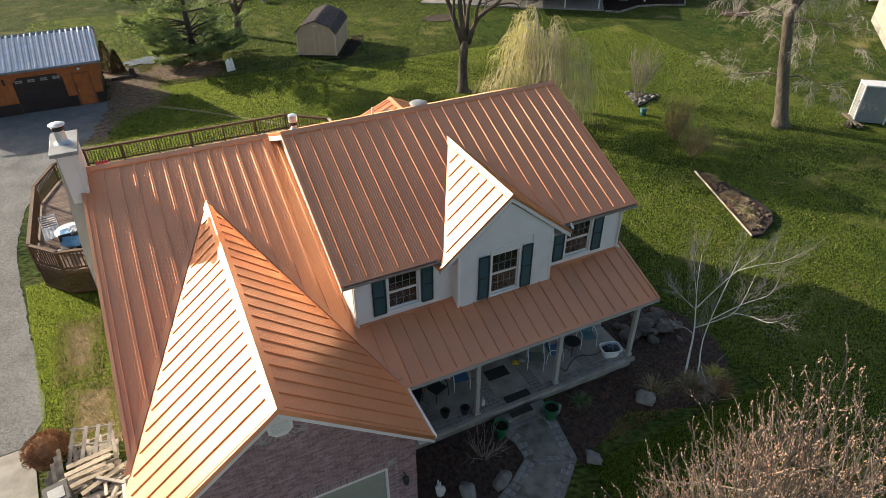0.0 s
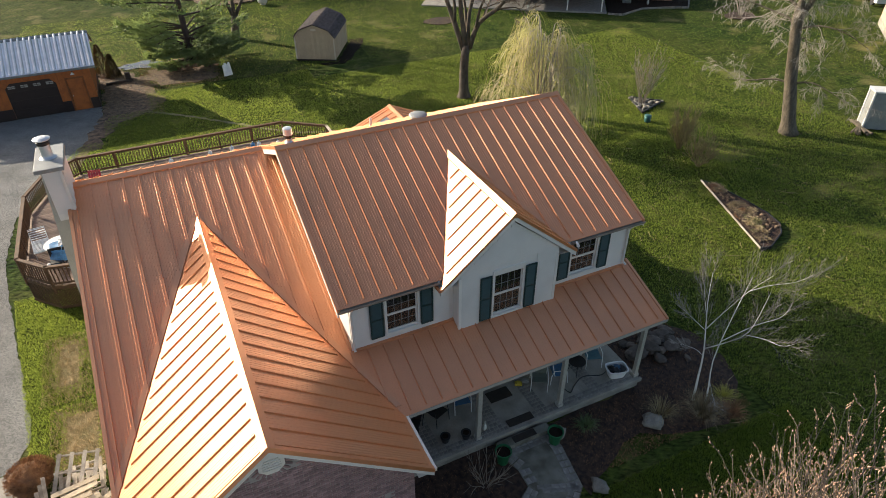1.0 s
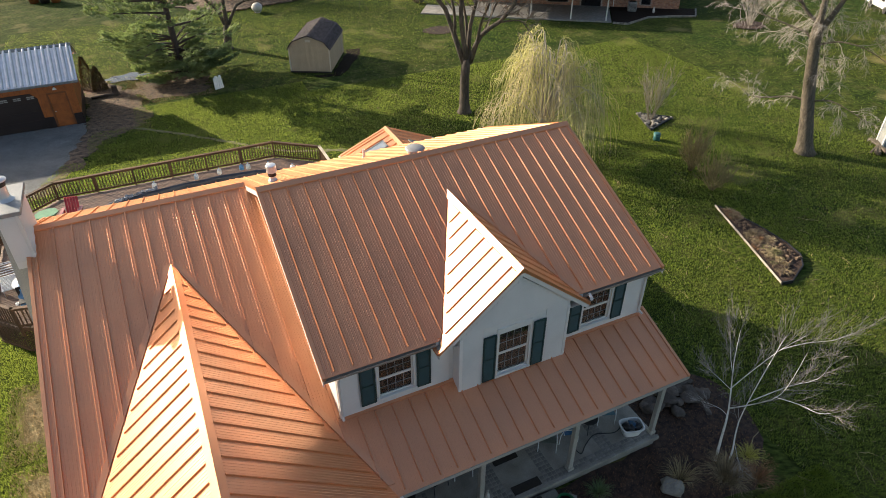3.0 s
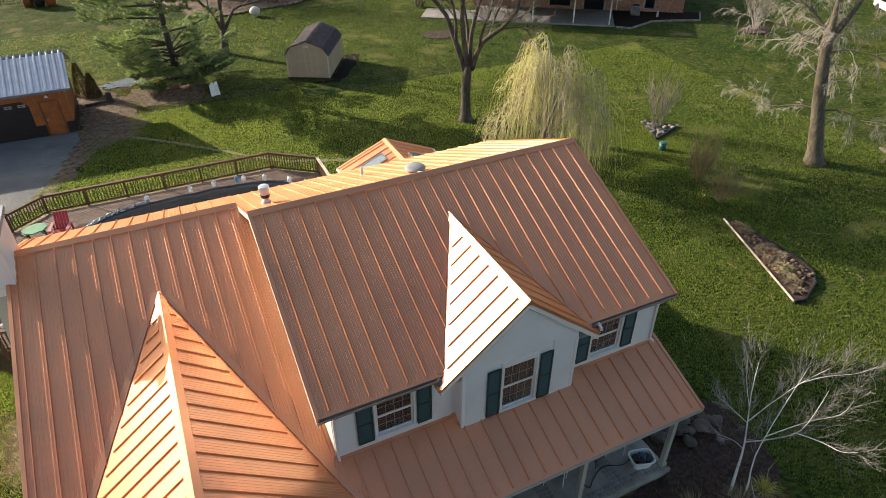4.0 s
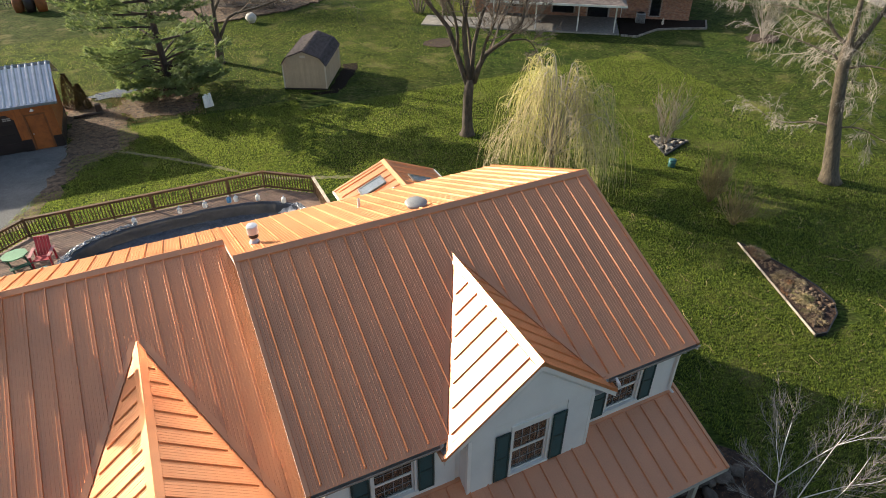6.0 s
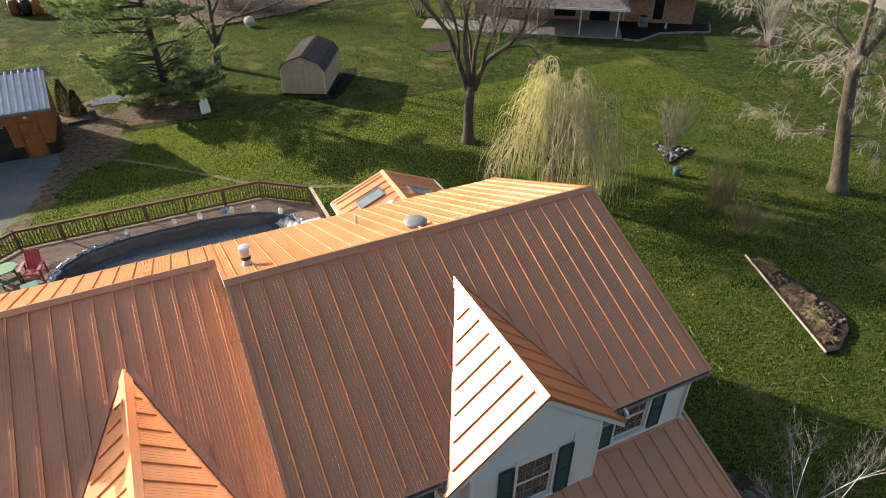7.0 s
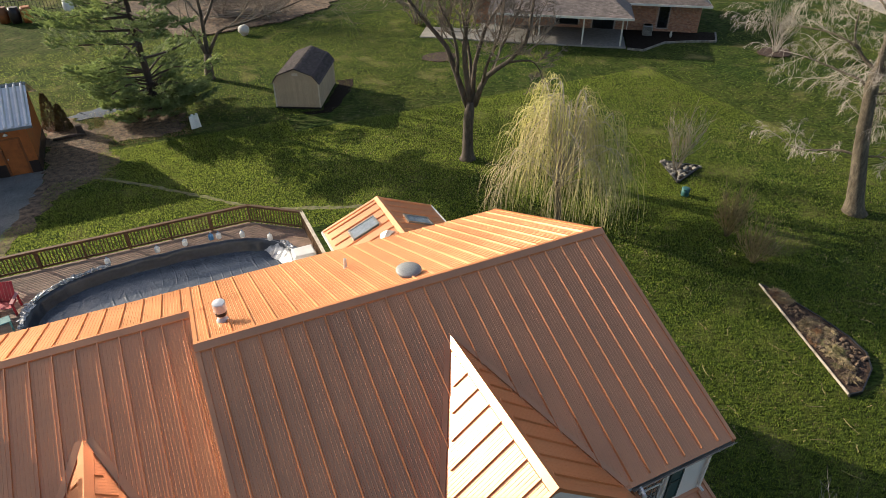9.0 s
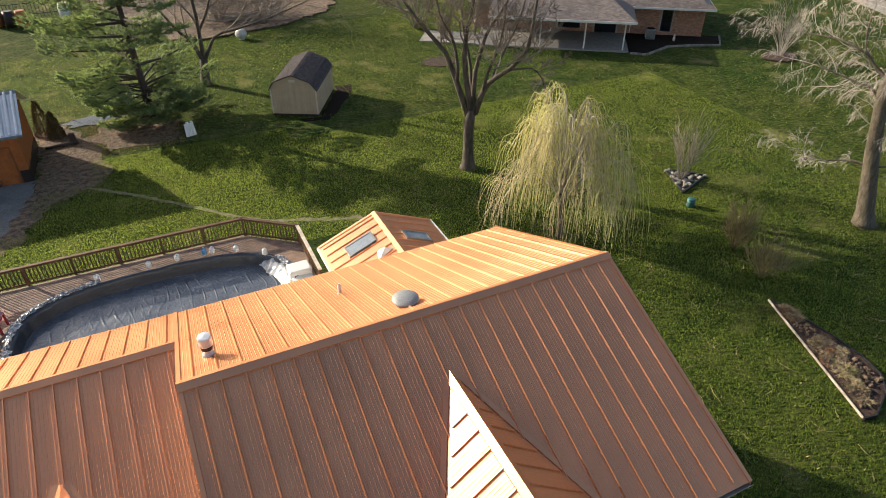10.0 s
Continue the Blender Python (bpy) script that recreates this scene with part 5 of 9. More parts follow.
# cover: hangs over the rim and down the wall, then lies slack on the water
b = Build()
rings = [(0.10, 1.10), (0.11, 1.25), (0.03, 1.295), (-0.05, 1.27), (-0.09, 1.15), (-0.11, 0.95), (-0.16, 0.74)]
vs = []
for g, z in rings:
    for k in range(N):
        x, y = oval(k, N, g)
        fold = math.sin(k * 1.25 + 4 * noise.noise(Vector((x * 0.7, y * 0.7, 1))))
        w = 0.05 * noise.noise(Vector((x * 2.4, y * 2.4, z * 1.5))) + 0.022 * fold
        d = Vector((x - PC[0], y - PC[1], 0)).normalized() * (w if z < 1.2 else w * 0.6)
        vs.append((x - d.x, y - d.y, z + (0.03 * fold * noise.noise(Vector((x * 3, y * 3, 0))) if z > 1.2 else 0.0)))
R = len(rings)
b.add(vs, [(r * N + k, r * N + (k + 1) % N, (r + 1) * N + (k + 1) % N, (r + 1) * N + k) for r in range(R - 1) for k in range(N)])
cover = fix_normals(part("pool_cover", b, BLACKPOLY, pool, "wrinkled black plastic winter cover", smooth=True))
b = Build()
vs, NX, NY = [], 420, 70
for j in range(NY + 1):
    y = PC[1] + (PB - 0.10) * (2 * j / NY - 1) * 0.999
    hw = pool_x(y, -0.09)
    for i in range(NX + 1):
        x = PC[0] + hw * (2 * i / NX - 1)
        q = Vector((x * 0.8, y * 0.8, 0.0))
        crease = max(0.0, math.cos(2 * math.pi * (x + 0.25 * noise.noise(q) + 0.06 * y) / 0.46)) ** 40
        cross = abs(noise.noise(Vector((x * 1.7 + y * 0.9, y * 2.1 - x * 0.6, 4.0))))
        vs.append((x, y, 0.75 + 0.02 * noise.noise(q * 1.5) + 0.034 * crease * max(0.0, 0.30 + 1.3 * noise.noise(q * 1.6 + Vector((7, 0, 0)))) + 0.16 * max(0.0, 0.07 - cross)))
b.add(vs, [(j * (NX + 1) + i, j * (NX + 1) + i + 1, (j + 1) * (NX + 1) + i + 1, (j + 1) * (NX + 1) + i) for j in range(NY) for i in range(NX)])
fix_normals(part("slack_sheet", b, POOLFLOOR, cover, "crinkled cover lying on the water", smooth=True))


# the sun's gleam on the cover's end wall, added as a pale folded sheet
b = Build()
vs, M, S = [], 36, 9
for j in range(S + 1):
    f = j / S
    for i in range(M + 1):
        k = -15 + 33 * i / M
        edge = min(1.0, 5 * i / M, 5 * (1 - i / M))
        x, y = oval(k % N, N, -0.02 - (0.12 + 0.40 * edge) * f ** 1.3)
        fold = noise.noise(Vector((x * 2.2, y * 3.4, 2.0))) + 0.5 * math.sin(i * 1.9 + 2 * f)
        vs.append((x - 0.03 * fold * f, y, 1.31 - 0.52 * f - 0.06 * math.sin(math.pi * f) + 0.035 * fold * math.sin(math.pi * min(1, f + 0.15))))
b.add(vs, [(j * (M + 1) + i, j * (M + 1) + i + 1, (j + 1) * (M + 1) + i + 1, (j + 1) * (M + 1) + i) for j in range(S) for i in range(M)])
fix_normals(part("cover_fold", b, GLEAMPOLY, cover, "pale sheet standing in for the sun's gleam on the cover", smooth=True))


def jug(x, y, z, mat, h=0.27, turn=0.0):
    j = thing("water_jug", "plastic jug weighing down the pool cover", "jug", "jugs round the pool", at=(x, y, z), turn=turn)
    part("jug_body", Build().lathe(0, 0, [(0.095, 0), (0.11, 0.02), (0.11, h * 0.66), (0.06, h * 0.82), (0.028, h * 0.86), (0.028, h)], 12), mat, j)
    part("handle", Build().tube([(0.05, 0, h * 0.82), (0.09, 0, h * 0.75), (0.085, 0, h * 0.45)], [0.013] * 3, 5), mat, j)
    part("cap", Build().lathe(0, 0, [(0.026, h), (0.026, h + 0.025)], 8), TARP if mat is WHITEPL else WHITEPL, j)


for x, y, m_ in ((-2.9, 19.66, WHITEPL), (-0.97, 19.72, WHITEPL), (0.15, 19.75, WHITEPL), (1.23, 19.72, TARP), (1.55, 19.68, WHITEPL), (2.5, 19.35, WHITEPL), (3.55, 18.6, WHITEPL)):
    jug(x, y, 1.27, m_, 0.33, x * 40)
rngp = random.Random(11)
for k in range(44):
    t = 48 + k * 1.1
    x, y = oval(t, N, 0.12)
    bag = Build().blob((0, 0, 0.05), (rngp.uniform(0.10, 0.22), rngp.uniform(0.07, 0.14), rngp.uniform(0.03, 0.08)), rngp, 0.5, 9, 7)
    ob = single("water_bag", bag, CLEARBAG, "crumpled clear plastic water bag on the pool rim", "water bag", "bags round the pool", smooth=False)
    ob.matrix_world = pose(x, y, 1.27, 0, 0, rngp.uniform(0, 180))
# Extra bags added in place of the cover's crumpled, sun-bright end.
for k in range(12):
    x, y = oval(149 + k * 1.9, N, 0.06)
    bag = Build().blob((0, 0, 0.04), (rngp.uniform(0.14, 0.26), rngp.uniform(0.08, 0.14), rngp.uniform(0.04, 0.08)), rngp, 0.5, 9, 7)
    ob = single("water_bag", bag, CLEARBAG, "crumpled clear plastic water bag on the pool rim", "water bag", "bags round the pool", smooth=False)
    ob.matrix_world = pose(x, y, 1.28, 0, 0, rngp.uniform(0, 180))
st = thing("pool_steps", "white moulded plastic pool steps", "steps", at=(4.55, 16.75, DZK))
part("body", Build().box(-0.45, -0.35, 0, 0.45, 0.35, 0.42, c=0.05), WHITEPL, st)
part("tread", Build().box(-0.42, -0.72, 0, 0.42, -0.36, 0.22, c=0.04), WHITEPL, st)


# ---- outbuildings ----
def orange_garage():
    x0, x1, y0, y1, ze, yr, zr = -16.0, -6.15, 32.86, 37.6, 2.85, 35.2, 4.28
    g = thing("orange_garage", "orange board-sided garage with a tin roof", "garage")
    holes = [(-15.2, -12.45, 0, 2.3), (-11.0, -8.2, 0, 2.3), (-7.62, -6.68, 0, 2.1)]
    part("wall", wall_grid(Build(), x0, x1, 0, ze + 0.1, y0, y0 + 0.12, holes), ORANGE, g)
    part("wall", Build().prism([(x1 - 0.12, y0 + 0.12, 0), (x1 - 0.12, y1, 0), (x1 - 0.12, y1, ze + 0.1), (x1 - 0.12, yr, zr - 0.1), (x1 - 0.12, y0 + 0.12, ze + 0.1)], (0.12, 0, 0)), ORANGE, g)
    part("wall", Build().prism([(x0, y0 + 0.12, 0), (x0, y1, 0), (x0, y1, ze + 0.1), (x0, yr, zr - 0.1), (x0, y0 + 0.12, ze + 0.1)], (0.12, 0, 0)), ORANGE, g)
    part("wall", Build().box(x0 + 0.12, y1 - 0.12, 0, x1 - 0.12, y1, ze + 0.1), ORANGE, g)
    x = x0 + 0.15
    batten = as_mesh("batten", Build().box(-0.022, -0.02, 0.72, 0.022, 0, ze + 0.08), ORANGE)
    short = as_mesh("batten", Build().box(-0.022, -0.02, 2.36, 0.022, 0, ze + 0.08), ORANGE)
    while x < x1:
        inside = any(h[0] - 0.14 < x < h[1] + 0.14 for h in holes)
        ob = new("batten", short if inside else batten)
        ob.parent, ob.matrix_world = g, pose(x, y0, 0)
        x += 0.30
    for a, c in ((x0, -15.2), (-12.45, -11.0), (-8.2, -7.62), (-6.68, x1 + 0.02)):
        part("wainscot", Build().box(a, y0 - 0.03, 0, c, y0 - 0.001, 0.72), DARKDOOR, g, "dark brown wainscot")
    part("wainscot", Build().box(x1 + 0.001, y0 - 0.03, 0, x1 + 0.03, y1, 0.72), DARKDOOR, g)
    for a, c in ((-15.2, -12.45), (-11.0, -8.2)):
        d = part("garage_door", Build().box(a, y0 + 0.05, 0, c, y0 + 0.07, 2.3), DARKDOOR, g, "dark brown sectional garage door with small lights")
        for k in range(4):
            part("door_panel", Build().box(a + 0.02, y0 + 0.035, 0.57 * k + 0.03, c - 0.02, y0 + 0.06, 0.57 * k + 0.56, c=0.01), DARKDOOR, d)
        for k in range(4):
            xm = a + (c - a) * (k + 0.5) / 4
            part("pane", Build().box(xm - 0.2, y0 + 0.028, 1.95, xm + 0.2, y0 + 0.034, 2.12), AC, d)
            part("pane_bar", Build().box(xm - 0.2, y0 + 0.02, 2.02, xm + 0.2, y0 + 0.027, 2.045).box(xm - 0.012, y0 + 0.02, 1.95, xm + 0.012, y0 + 0.027, 2.12), DARKDOOR, d)
        for s, xc in ((1, a), (-1, c)):
            part("corner_brace", Build().prism([(xc, y0 - 0.01, 2.3), (xc + s * 0.32, y0 - 0.01, 2.3), (xc, y0 - 0.01, 1.98)], (0, 0.04, 0)), ORANGE, d)
    d = part("side_door", Build().box(-7.60, y0 + 0.02, 0.02, -6.70, y0 + 0.06, 2.07, c=0.01), ORANGE, g, "orange flush side door")
    part("door_frame", Build().box(-7.70, y0 - 0.035, 0, -7.61, y0 + 0.01, 2.17).box(-6.69, y0 - 0.035, 0, -6.60, y0 + 0.01, 2.17).box(-7.61, y0 - 0.035, 2.08, -6.69, y0 + 0.01, 2.17), DARKORANGE, d)
    part("door_knob", Build().blob((-7.5, y0 - 0.03, 1.0), (0.035, 0.05, 0.035), random.Random(2), 0.0), GALV, d)
    lamp = part("wall_lamp", Build().tube([(-7.15, y0, 2.55), (-7.15, y0 - 0.12, 2.58), (-7.15, y0 - 0.16, 2.50)], [0.02] * 3, 6), BLACKPL, g, "small barn wall lamp")
    part("shade", Build().lathe(-7.15, y0 - 0.16, [(0.03, 2.52), (0.06, 2.48), (0.13, 2.40)], 10), WHITEPL, lamp)
    lamp2 = part("wall_lamp", Build().box(-11.5, y0 - 0.1, 1.95, -11.38, y0 - 0.02, 2.35, c=0.02), BLACKPL, g, "black wall lantern")
    roof = part("roof", Build().box(x0 - 0.3, yr - 0.12, zr - 0.16, x1 + 0.36, yr + 0.12, zr - 0.1), GREYMETAL, g, "silver corrugated tin roof")
    k = (zr - ze) / (yr - y0 + 0.4)
    for s in (1, -1):
        o = Vector((x0 - 0.35, y0 - 0.4, ze)) if s > 0 else Vector((x1 + 0.4, y1 + 0.4, ze))
        u, v = Vector((s, 0, 0)), Vector((0, s, k)).normalized()
        slope(roof, o, u, v, x1 - x0 + 0.75, (zr - ze) / v.z, start=0.2, mat=TIN, spacing=0.34, striae=1, high=0.065, margins=(0.0, 0.02), foot=0.10, crest=0.035)
    b = Build()
    ridge_cap(b, (x0 - 0.36, yr, zr), (x1 + 0.41, yr, zr), (0, -1, -k), (0, 1, -k), 0.2, 0.04)
    part("ridge_cap", b, GREYMETAL, roof)
    part("gutter_strip", Build().box(x0 - 0.35, y0 - 0.50, ze - 0.12, x1 + 0.4, y0 - 0.40, ze), GREYMETAL, roof)


DARKORANGE = material("brown_orange_trim", (0.22, 0.075, 0.02), 0.6, 0, 0.3, 3, 40, 0.1, 0.004)
orange_garage()


def gambrel_shed():
    g = thing("garden_shed", "tan barn-shaped garden shed with a dark shingle roof", "shed", at=(7.82, 36.25, 0.0), turn=-29.1)
    W, D = 3.08, 4.75
    pr = [(-0.04, 1.72), (0.38, 2.28), (W / 2, 2.72), (W - 0.38, 2.28), (W + 0.04, 1.72)]
    front = [(0, 0.12), (W, 0.12), (W, 1.8), (W - 0.36, 2.25), (W / 2, 2.66), (0.36, 2.25), (0, 1.8)]
    for y in (0.0, D - 0.08):
        part("end_wall", Build().prism([(x, y, z) for x, z in front], (0, 0.08, 0)), SHEDWALL, g)
    for x in (0.0, W - 0.08):
        part("side_wall", Build().box(x, 0.08, 0.12, x + 0.08, D - 0.08, 1.82), SHEDWALL, g)
    for x in np.arange(0.2, W - 0.1, 0.2):
        h = 1.8 + 0.45 / 0.36 * min(x, W - x, 0.36) - 0.05
        part("groove_board", Build().box(float(x) - 0.085, -0.012, 0.16, float(x) + 0.085, -0.001, min(float(h), 2.2), c=0.004), SHEDWALL, g)
    for y in np.arange(0.2, D - 0.1, 0.2):
        part("groove_board", Build().box(W + 0.001, float(y) - 0.085, 0.16, W + 0.012, float(y) + 0.085, 1.74, c=0.004), SHEDWALL, g)
    for x in (0.0, W - 0.09):
        part("corner_board", Build().box(x, -0.03, 0.12, x + 0.09, -0.013, 1.76), TRIMTAN, g)
    part("skid", Build().box(0.0, 0.0, 0.0, W, 0.12, 0.12), DARKDOOR, g)
    part("skid", Build().box(0.0, D - 0.12, 0.0, W, D, 0.12), DARKDOOR, g)
    part("gable_vent", Build().box(W / 2 - 0.2, -0.03, 2.26, W / 2 + 0.2, -0.005, 2.44, c=0.01), TRIMTAN, g)
    for (xa, za), (xb, zb) in zip(pr, pr[1:]):
        n = Vector((-(zb - za), 0, xb - xa)).normalized()
        rf = part("roof_slope", Build().prism([(xa, -0.12, za), (xb, -0.12, zb), (xb, D + 0.12, zb), (xa, D + 0.12, za)], n * 0.05), SHINGLE, g)
        L_ = math.hypot(xb - xa, zb - za)
        d = Vector((xb - xa, 0, zb - za)).normalized()
        down = d if zb < za else -d
        top = Vector((xa, 0, za)) if zb < za else Vector((xb, 0, zb))
        rows = int(L_ / 0.14)
        tab = as_mesh("shingle", Build().add([(0.006, 0, 0), (0.322, 0, 0), (0.322, 0, 0.17), (0.006, 0, 0.17), (0.006, 0.028, 0), (0.322, 0.028, 0), (0.322, 0.004, 0.17), (0.006, 0.004, 0.17)], [(0, 1, 5, 4), (4, 5, 6, 7), (0, 4, 7, 3), (1, 2, 6, 5), (3, 2, 1, 0), (2, 3, 7, 6)]), SHINGLE)
        for r in range(rows):
            k = -0.12 + (0.16 if r % 2 else 0)
            while k < D - 0.1:
                o = top + down * (r * 0.14 + 0.14) + n * 0.058
                ob = new("shingle", tab)
                ob.parent = rf
                z_axis, y_axis = -down, n
                x_axis = y_axis.cross(z_axis)
                yy = k if x_axis.y > 0 else k + 0.33
                mt = Matrix((x_axis, y_axis, z_axis)).transposed().to_4x4()
                ob.matrix_local = Matrix.Translation(o + Vector((0, yy, 0))) @ mt
                k += 0.33
    return g


TRIMTAN = material("tan_trim", (0.60, 0.53, 0.42), 0.65, 0, 0.1, 3, 40, 0.08, 0.003)
gambrel_shed()
sheet("bare_soil", [(11.0, 33.9), (11.8, 34.9), (13.6, 37.6), (14.4, 39.4), (13.2, 39.6), (12.9, 38.8), (10.6, 34.6), (9.2, 34.9), (9.4, 34.4)], 0.02, SOIL, "bare dark soil beside the garden shed", "dirt", 0.12, 14)

# ---- neighbouring houses ----
def window_small(parent, x0, x1, z0, z1, y):
    """A plain framed window set in a wall that faces -y, in the parent's own axes."""
    w = part("window", Build().box(x0, y - 0.03, z0, x0 + 0.07, y + 0.02, z1).box(x1 - 0.07, y - 0.03, z0, x1, y + 0.02, z1).box(x0 + 0.07, y - 0.03, z0, x1 - 0.07, y + 0.02, z0 + 0.07).box(x0 + 0.07, y - 0.03, z1 - 0.07, x1 - 0.07, y + 0.02, z1), DARKDOOR, parent)
    part("pane", Build().box(x0 + 0.07, y + 0.0, z0 + 0.07, x1 - 0.07, y + 0.012, z1 - 0.07), DARKGLASS, w)


DARKGLASS = material("dark_window", (0.012, 0.013, 0.016), 0.08, 0, 0.2, 1, 10, 0.02, 0.01)


def brick_face(b, x0, x1, z0, z1, y, holes, rng, step=0.075, wide=0.215):
    z, row = z0, 0
    while z + step <= z1:
        x = x0 - (wide / 2 if row % 2 else 0)
        while x < x1:
            p, q = max(x, x0), min(x + wide - 0.01, x1)
            if q - p > 0.03 and not any(p < h[1] and q > h[0] and z < h[3] and z + step > h[2] for h in holes):
                o = 0.01 + rng.random() * 0.006
                b.add([(p, y, z), (q, y, z), (q, y, z + step - 0.01), (p, y, z + step - 0.01), (p, y - o, z), (q, y - o, z), (q, y - o, z + step - 0.01), (p, y - o, z + step - 0.01)],
                      [(4, 5, 6, 7), (0, 1, 5, 4), (1, 2, 6, 5), (2, 3, 7, 6), (3, 0, 4, 7)])
            x += wide
        z += step
        row += 1
    return b


def ranch_house():
    g = thing("ranch_house", "single-storey brick house with a brown shingle roof and covered patio", "house", at=(46.0, 37.0, 0.05), turn=-35)
    rng = random.Random(21)
    wh = [(-3.6, -2.7, 0.35, 2.3), (-9.3, -7.4, 0.0, 2.2), (-12.6, -10.6, 0.3, 2.2), (-17.0, -15.0, 0.7, 2.1)]
    part("wall", wall_grid(Build(), -20, 0, -0.3, 2.7, 0.0, 0.2, wh), MORTAR, g)
    part("brickwork", brick_face(Build(), -20, 0, 0, 2.65, 0.0, wh, rng), BRICK_TAN, g, "orange-brown brickwork", kind="stuff")
    part("wall", Build().box(-0.2, 0.2, -0.3, 0, 10, 2.7), BRICK_TAN, g)
    part("wall", Build().box(-20, 0.2, -0.3, -19.8, 10, 2.7), BRICK_TAN, g)
    part("wall", Build().box(-19.8, 9.8, -0.3, -0.2, 10, 2.7), BRICK_TAN, g)
    for h in wh:
        window_small(g, *h, 0.06)
    roof = Build()
    e, r = 2.62, 5.2
    v = [(-20.7, -1.0, e), (0.6, -1.0, e), (0.6, 10.8, e), (-20.7, 10.8, e), (-14.8, 4.9, r), (-5.3, 4.9, r)]
    roof.add(v + [(x, y, z - 0.14) for x, y, z in v[:4]], [(0, 1, 5, 4), (1, 2, 5), (2, 3, 4, 5), (3, 0, 4), (0, 6, 7, 1), (1, 7, 8, 2), (2, 8, 9, 3), (3, 9, 6, 0), (6, 9, 8, 7)])
    rf = part("roof", roof, SHINGLE_TAN, g, "brown shingle hip roof")
    b = Build()
    for row in range(44):
        z = e + 0.02 + row * 0.058
        t = (z - e) / (r - e)
        y = -1.0 + 5.9 * t
        xa, xb = -20.7 + 5.9 * t, 0.6 - 5.9 * t
        x = xa + (row % 2) * 0.15
        while x < xb - 0.2:
            w = rng.uniform(0.22, 0.34)
            b.add([(x, y - 0.01, z + 0.015), (x + w - 0.01, y - 0.01, z + 0.015), (x + w - 0.01, y + 0.11, z + 0.062), (x, y + 0.11, z + 0.062), (x, y - 0.01, z - 0.005), (x + w - 0.01, y - 0.01, z - 0.005)], [(0, 1, 2, 3), (4, 5, 1, 0)])
            x += w
    part("shingles", b, SHINGLE_TAN, rf, kind="stuff")
    part("fascia", Build().box(-20.72, -1.04, e - 0.16, 0.62, -1.005, e + 0.01), TRIM, g, "white fascia and gutter")
    part("fascia", Build().box(0.605, -1.0, e - 0.16, 0.64, 10.8, e + 0.01), TRIM, g)
    hip = [(-18.4, -5.7, 2.50), (-6.3, -5.7, 2.50), (-8.6, -0.6, 3.5), (-18.4, -0.6, 3.5), (-6.3, -0.6, 2.60)]
    pr = part("patio_roof", Build().add(hip + [(x, y, 2.36) for x, y, z in hip], [(0, 1, 2, 3), (1, 4, 2), (5, 6, 1, 0), (6, 9, 4, 1), (9, 8, 7, 2, 4), (5, 0, 3, 8), (5, 8, 9, 6)]), SHINGLE_TAN, g, "brown shingle patio roof")
    b = Build()
    for row in range(28):
        t = row / 28
        y, z = -5.7 + 5.1 * t, 2.50 + 1.0 * t
        x = -18.4 + (row % 2) * 0.15
        while x < -6.6 - 2.3 * t:
            w = rng.uniform(0.22, 0.34)
            b.add([(x, y - 0.01, z + 0.018), (x + w - 0.01, y - 0.01, z + 0.018), (x + w - 0.01, y + 0.18, z + 0.045), (x, y + 0.18, z + 0.045), (x, y - 0.01, z), (x + w - 0.01, y - 0.01, z)], [(0, 1, 2, 3), (4, 5, 1, 0)])
            x += w
    part("shingles", b, SHINGLE_TAN, pr, kind="stuff")
    part("fascia", Build().box(-18.4, -5.74, 2.34, -6.3, -5.705, 2.52), TRIM, pr, "white fascia and gutter")
    part("downspout", Build().tube([(-6.2, -1.05, 2.5), (-6.2, -0.3, 2.2), (-6.2, -0.06, 2.0), (-6.2, -0.06, 0.1)], [0.04] * 4, 5), TRIM, g)
    for x in (-17.8, -14.0, -10.3, -7.1):
        part("patio_post", Build().box(x - 0.06, -5.1, 0.05, x + 0.06, -4.98, 2.38, c=0.006), TRIM, g, "white patio post")
    # Darker concrete than the open slab: the patio roof's shade is in the colour.
    part("patio_slab", Build().box(-19.5, -5.4, -0.2, -6.6, -0.01, 0.06, c=0.02), STAMPED, g, "grey concrete patio slab, darkened for the roof's shade")
    part("patio_slab", Build().box(-24.4, -5.2, -0.2, -19.51, -2.0, 0.05, c=0.02), CONCRETE, g)
    b = Build().prism([(-6.5, -5.6, 0.0), (-5.2, -5.8, 0), (-3.2, -3.3, 0), (-1.0, -2.6, 0), (1.2, -2.2, 0), (1.6, 0.4, 0), (0.2, 0.4, 0), (0.1, -0.01, 0), (-6.5, -0.01, 0)], (0, 0, 0.07))
    part("planting_bed", b, SOIL, g, "dark mulch bed along the wall")
    edge = [(-6.5, -5.65), (-5.2, -5.85), (-3.2, -3.35), (-1.0, -2.65), (1.25, -2.25), (1.65, 0.4)]
    for p, q in zip(edge, edge[1:]):
        n = max(1, int(math.dist(p, q) / 0.32))
        for k in range(n):
            a = Vector((*p, 0.05)).lerp(Vector((*q, 0.05)), k / n)
            c = Vector((*p, 0.05)).lerp(Vector((*q, 0.05)), (k + 0.93) / n)
            part("edging_stone", Build().bar(a, c, 0.14, 0.16), STONE, g)
    ac = thing("air_conditioner", "grey outdoor air-conditioning unit by the brick wall", "air conditioner", at=(41.6, 38.6, 0.1), turn=-35)
    part("case", Build().box(-0.4, -0.4, 0, 0.4, 0.4, 0.85, c=0.04), AC, ac)
    for k in range(9):
        part("louvre", Build().box(-0.36, -0.42, 0.08 + 0.08 * k, 0.36, -0.401, 0.11 + 0.08 * k), BLACKPL, ac)
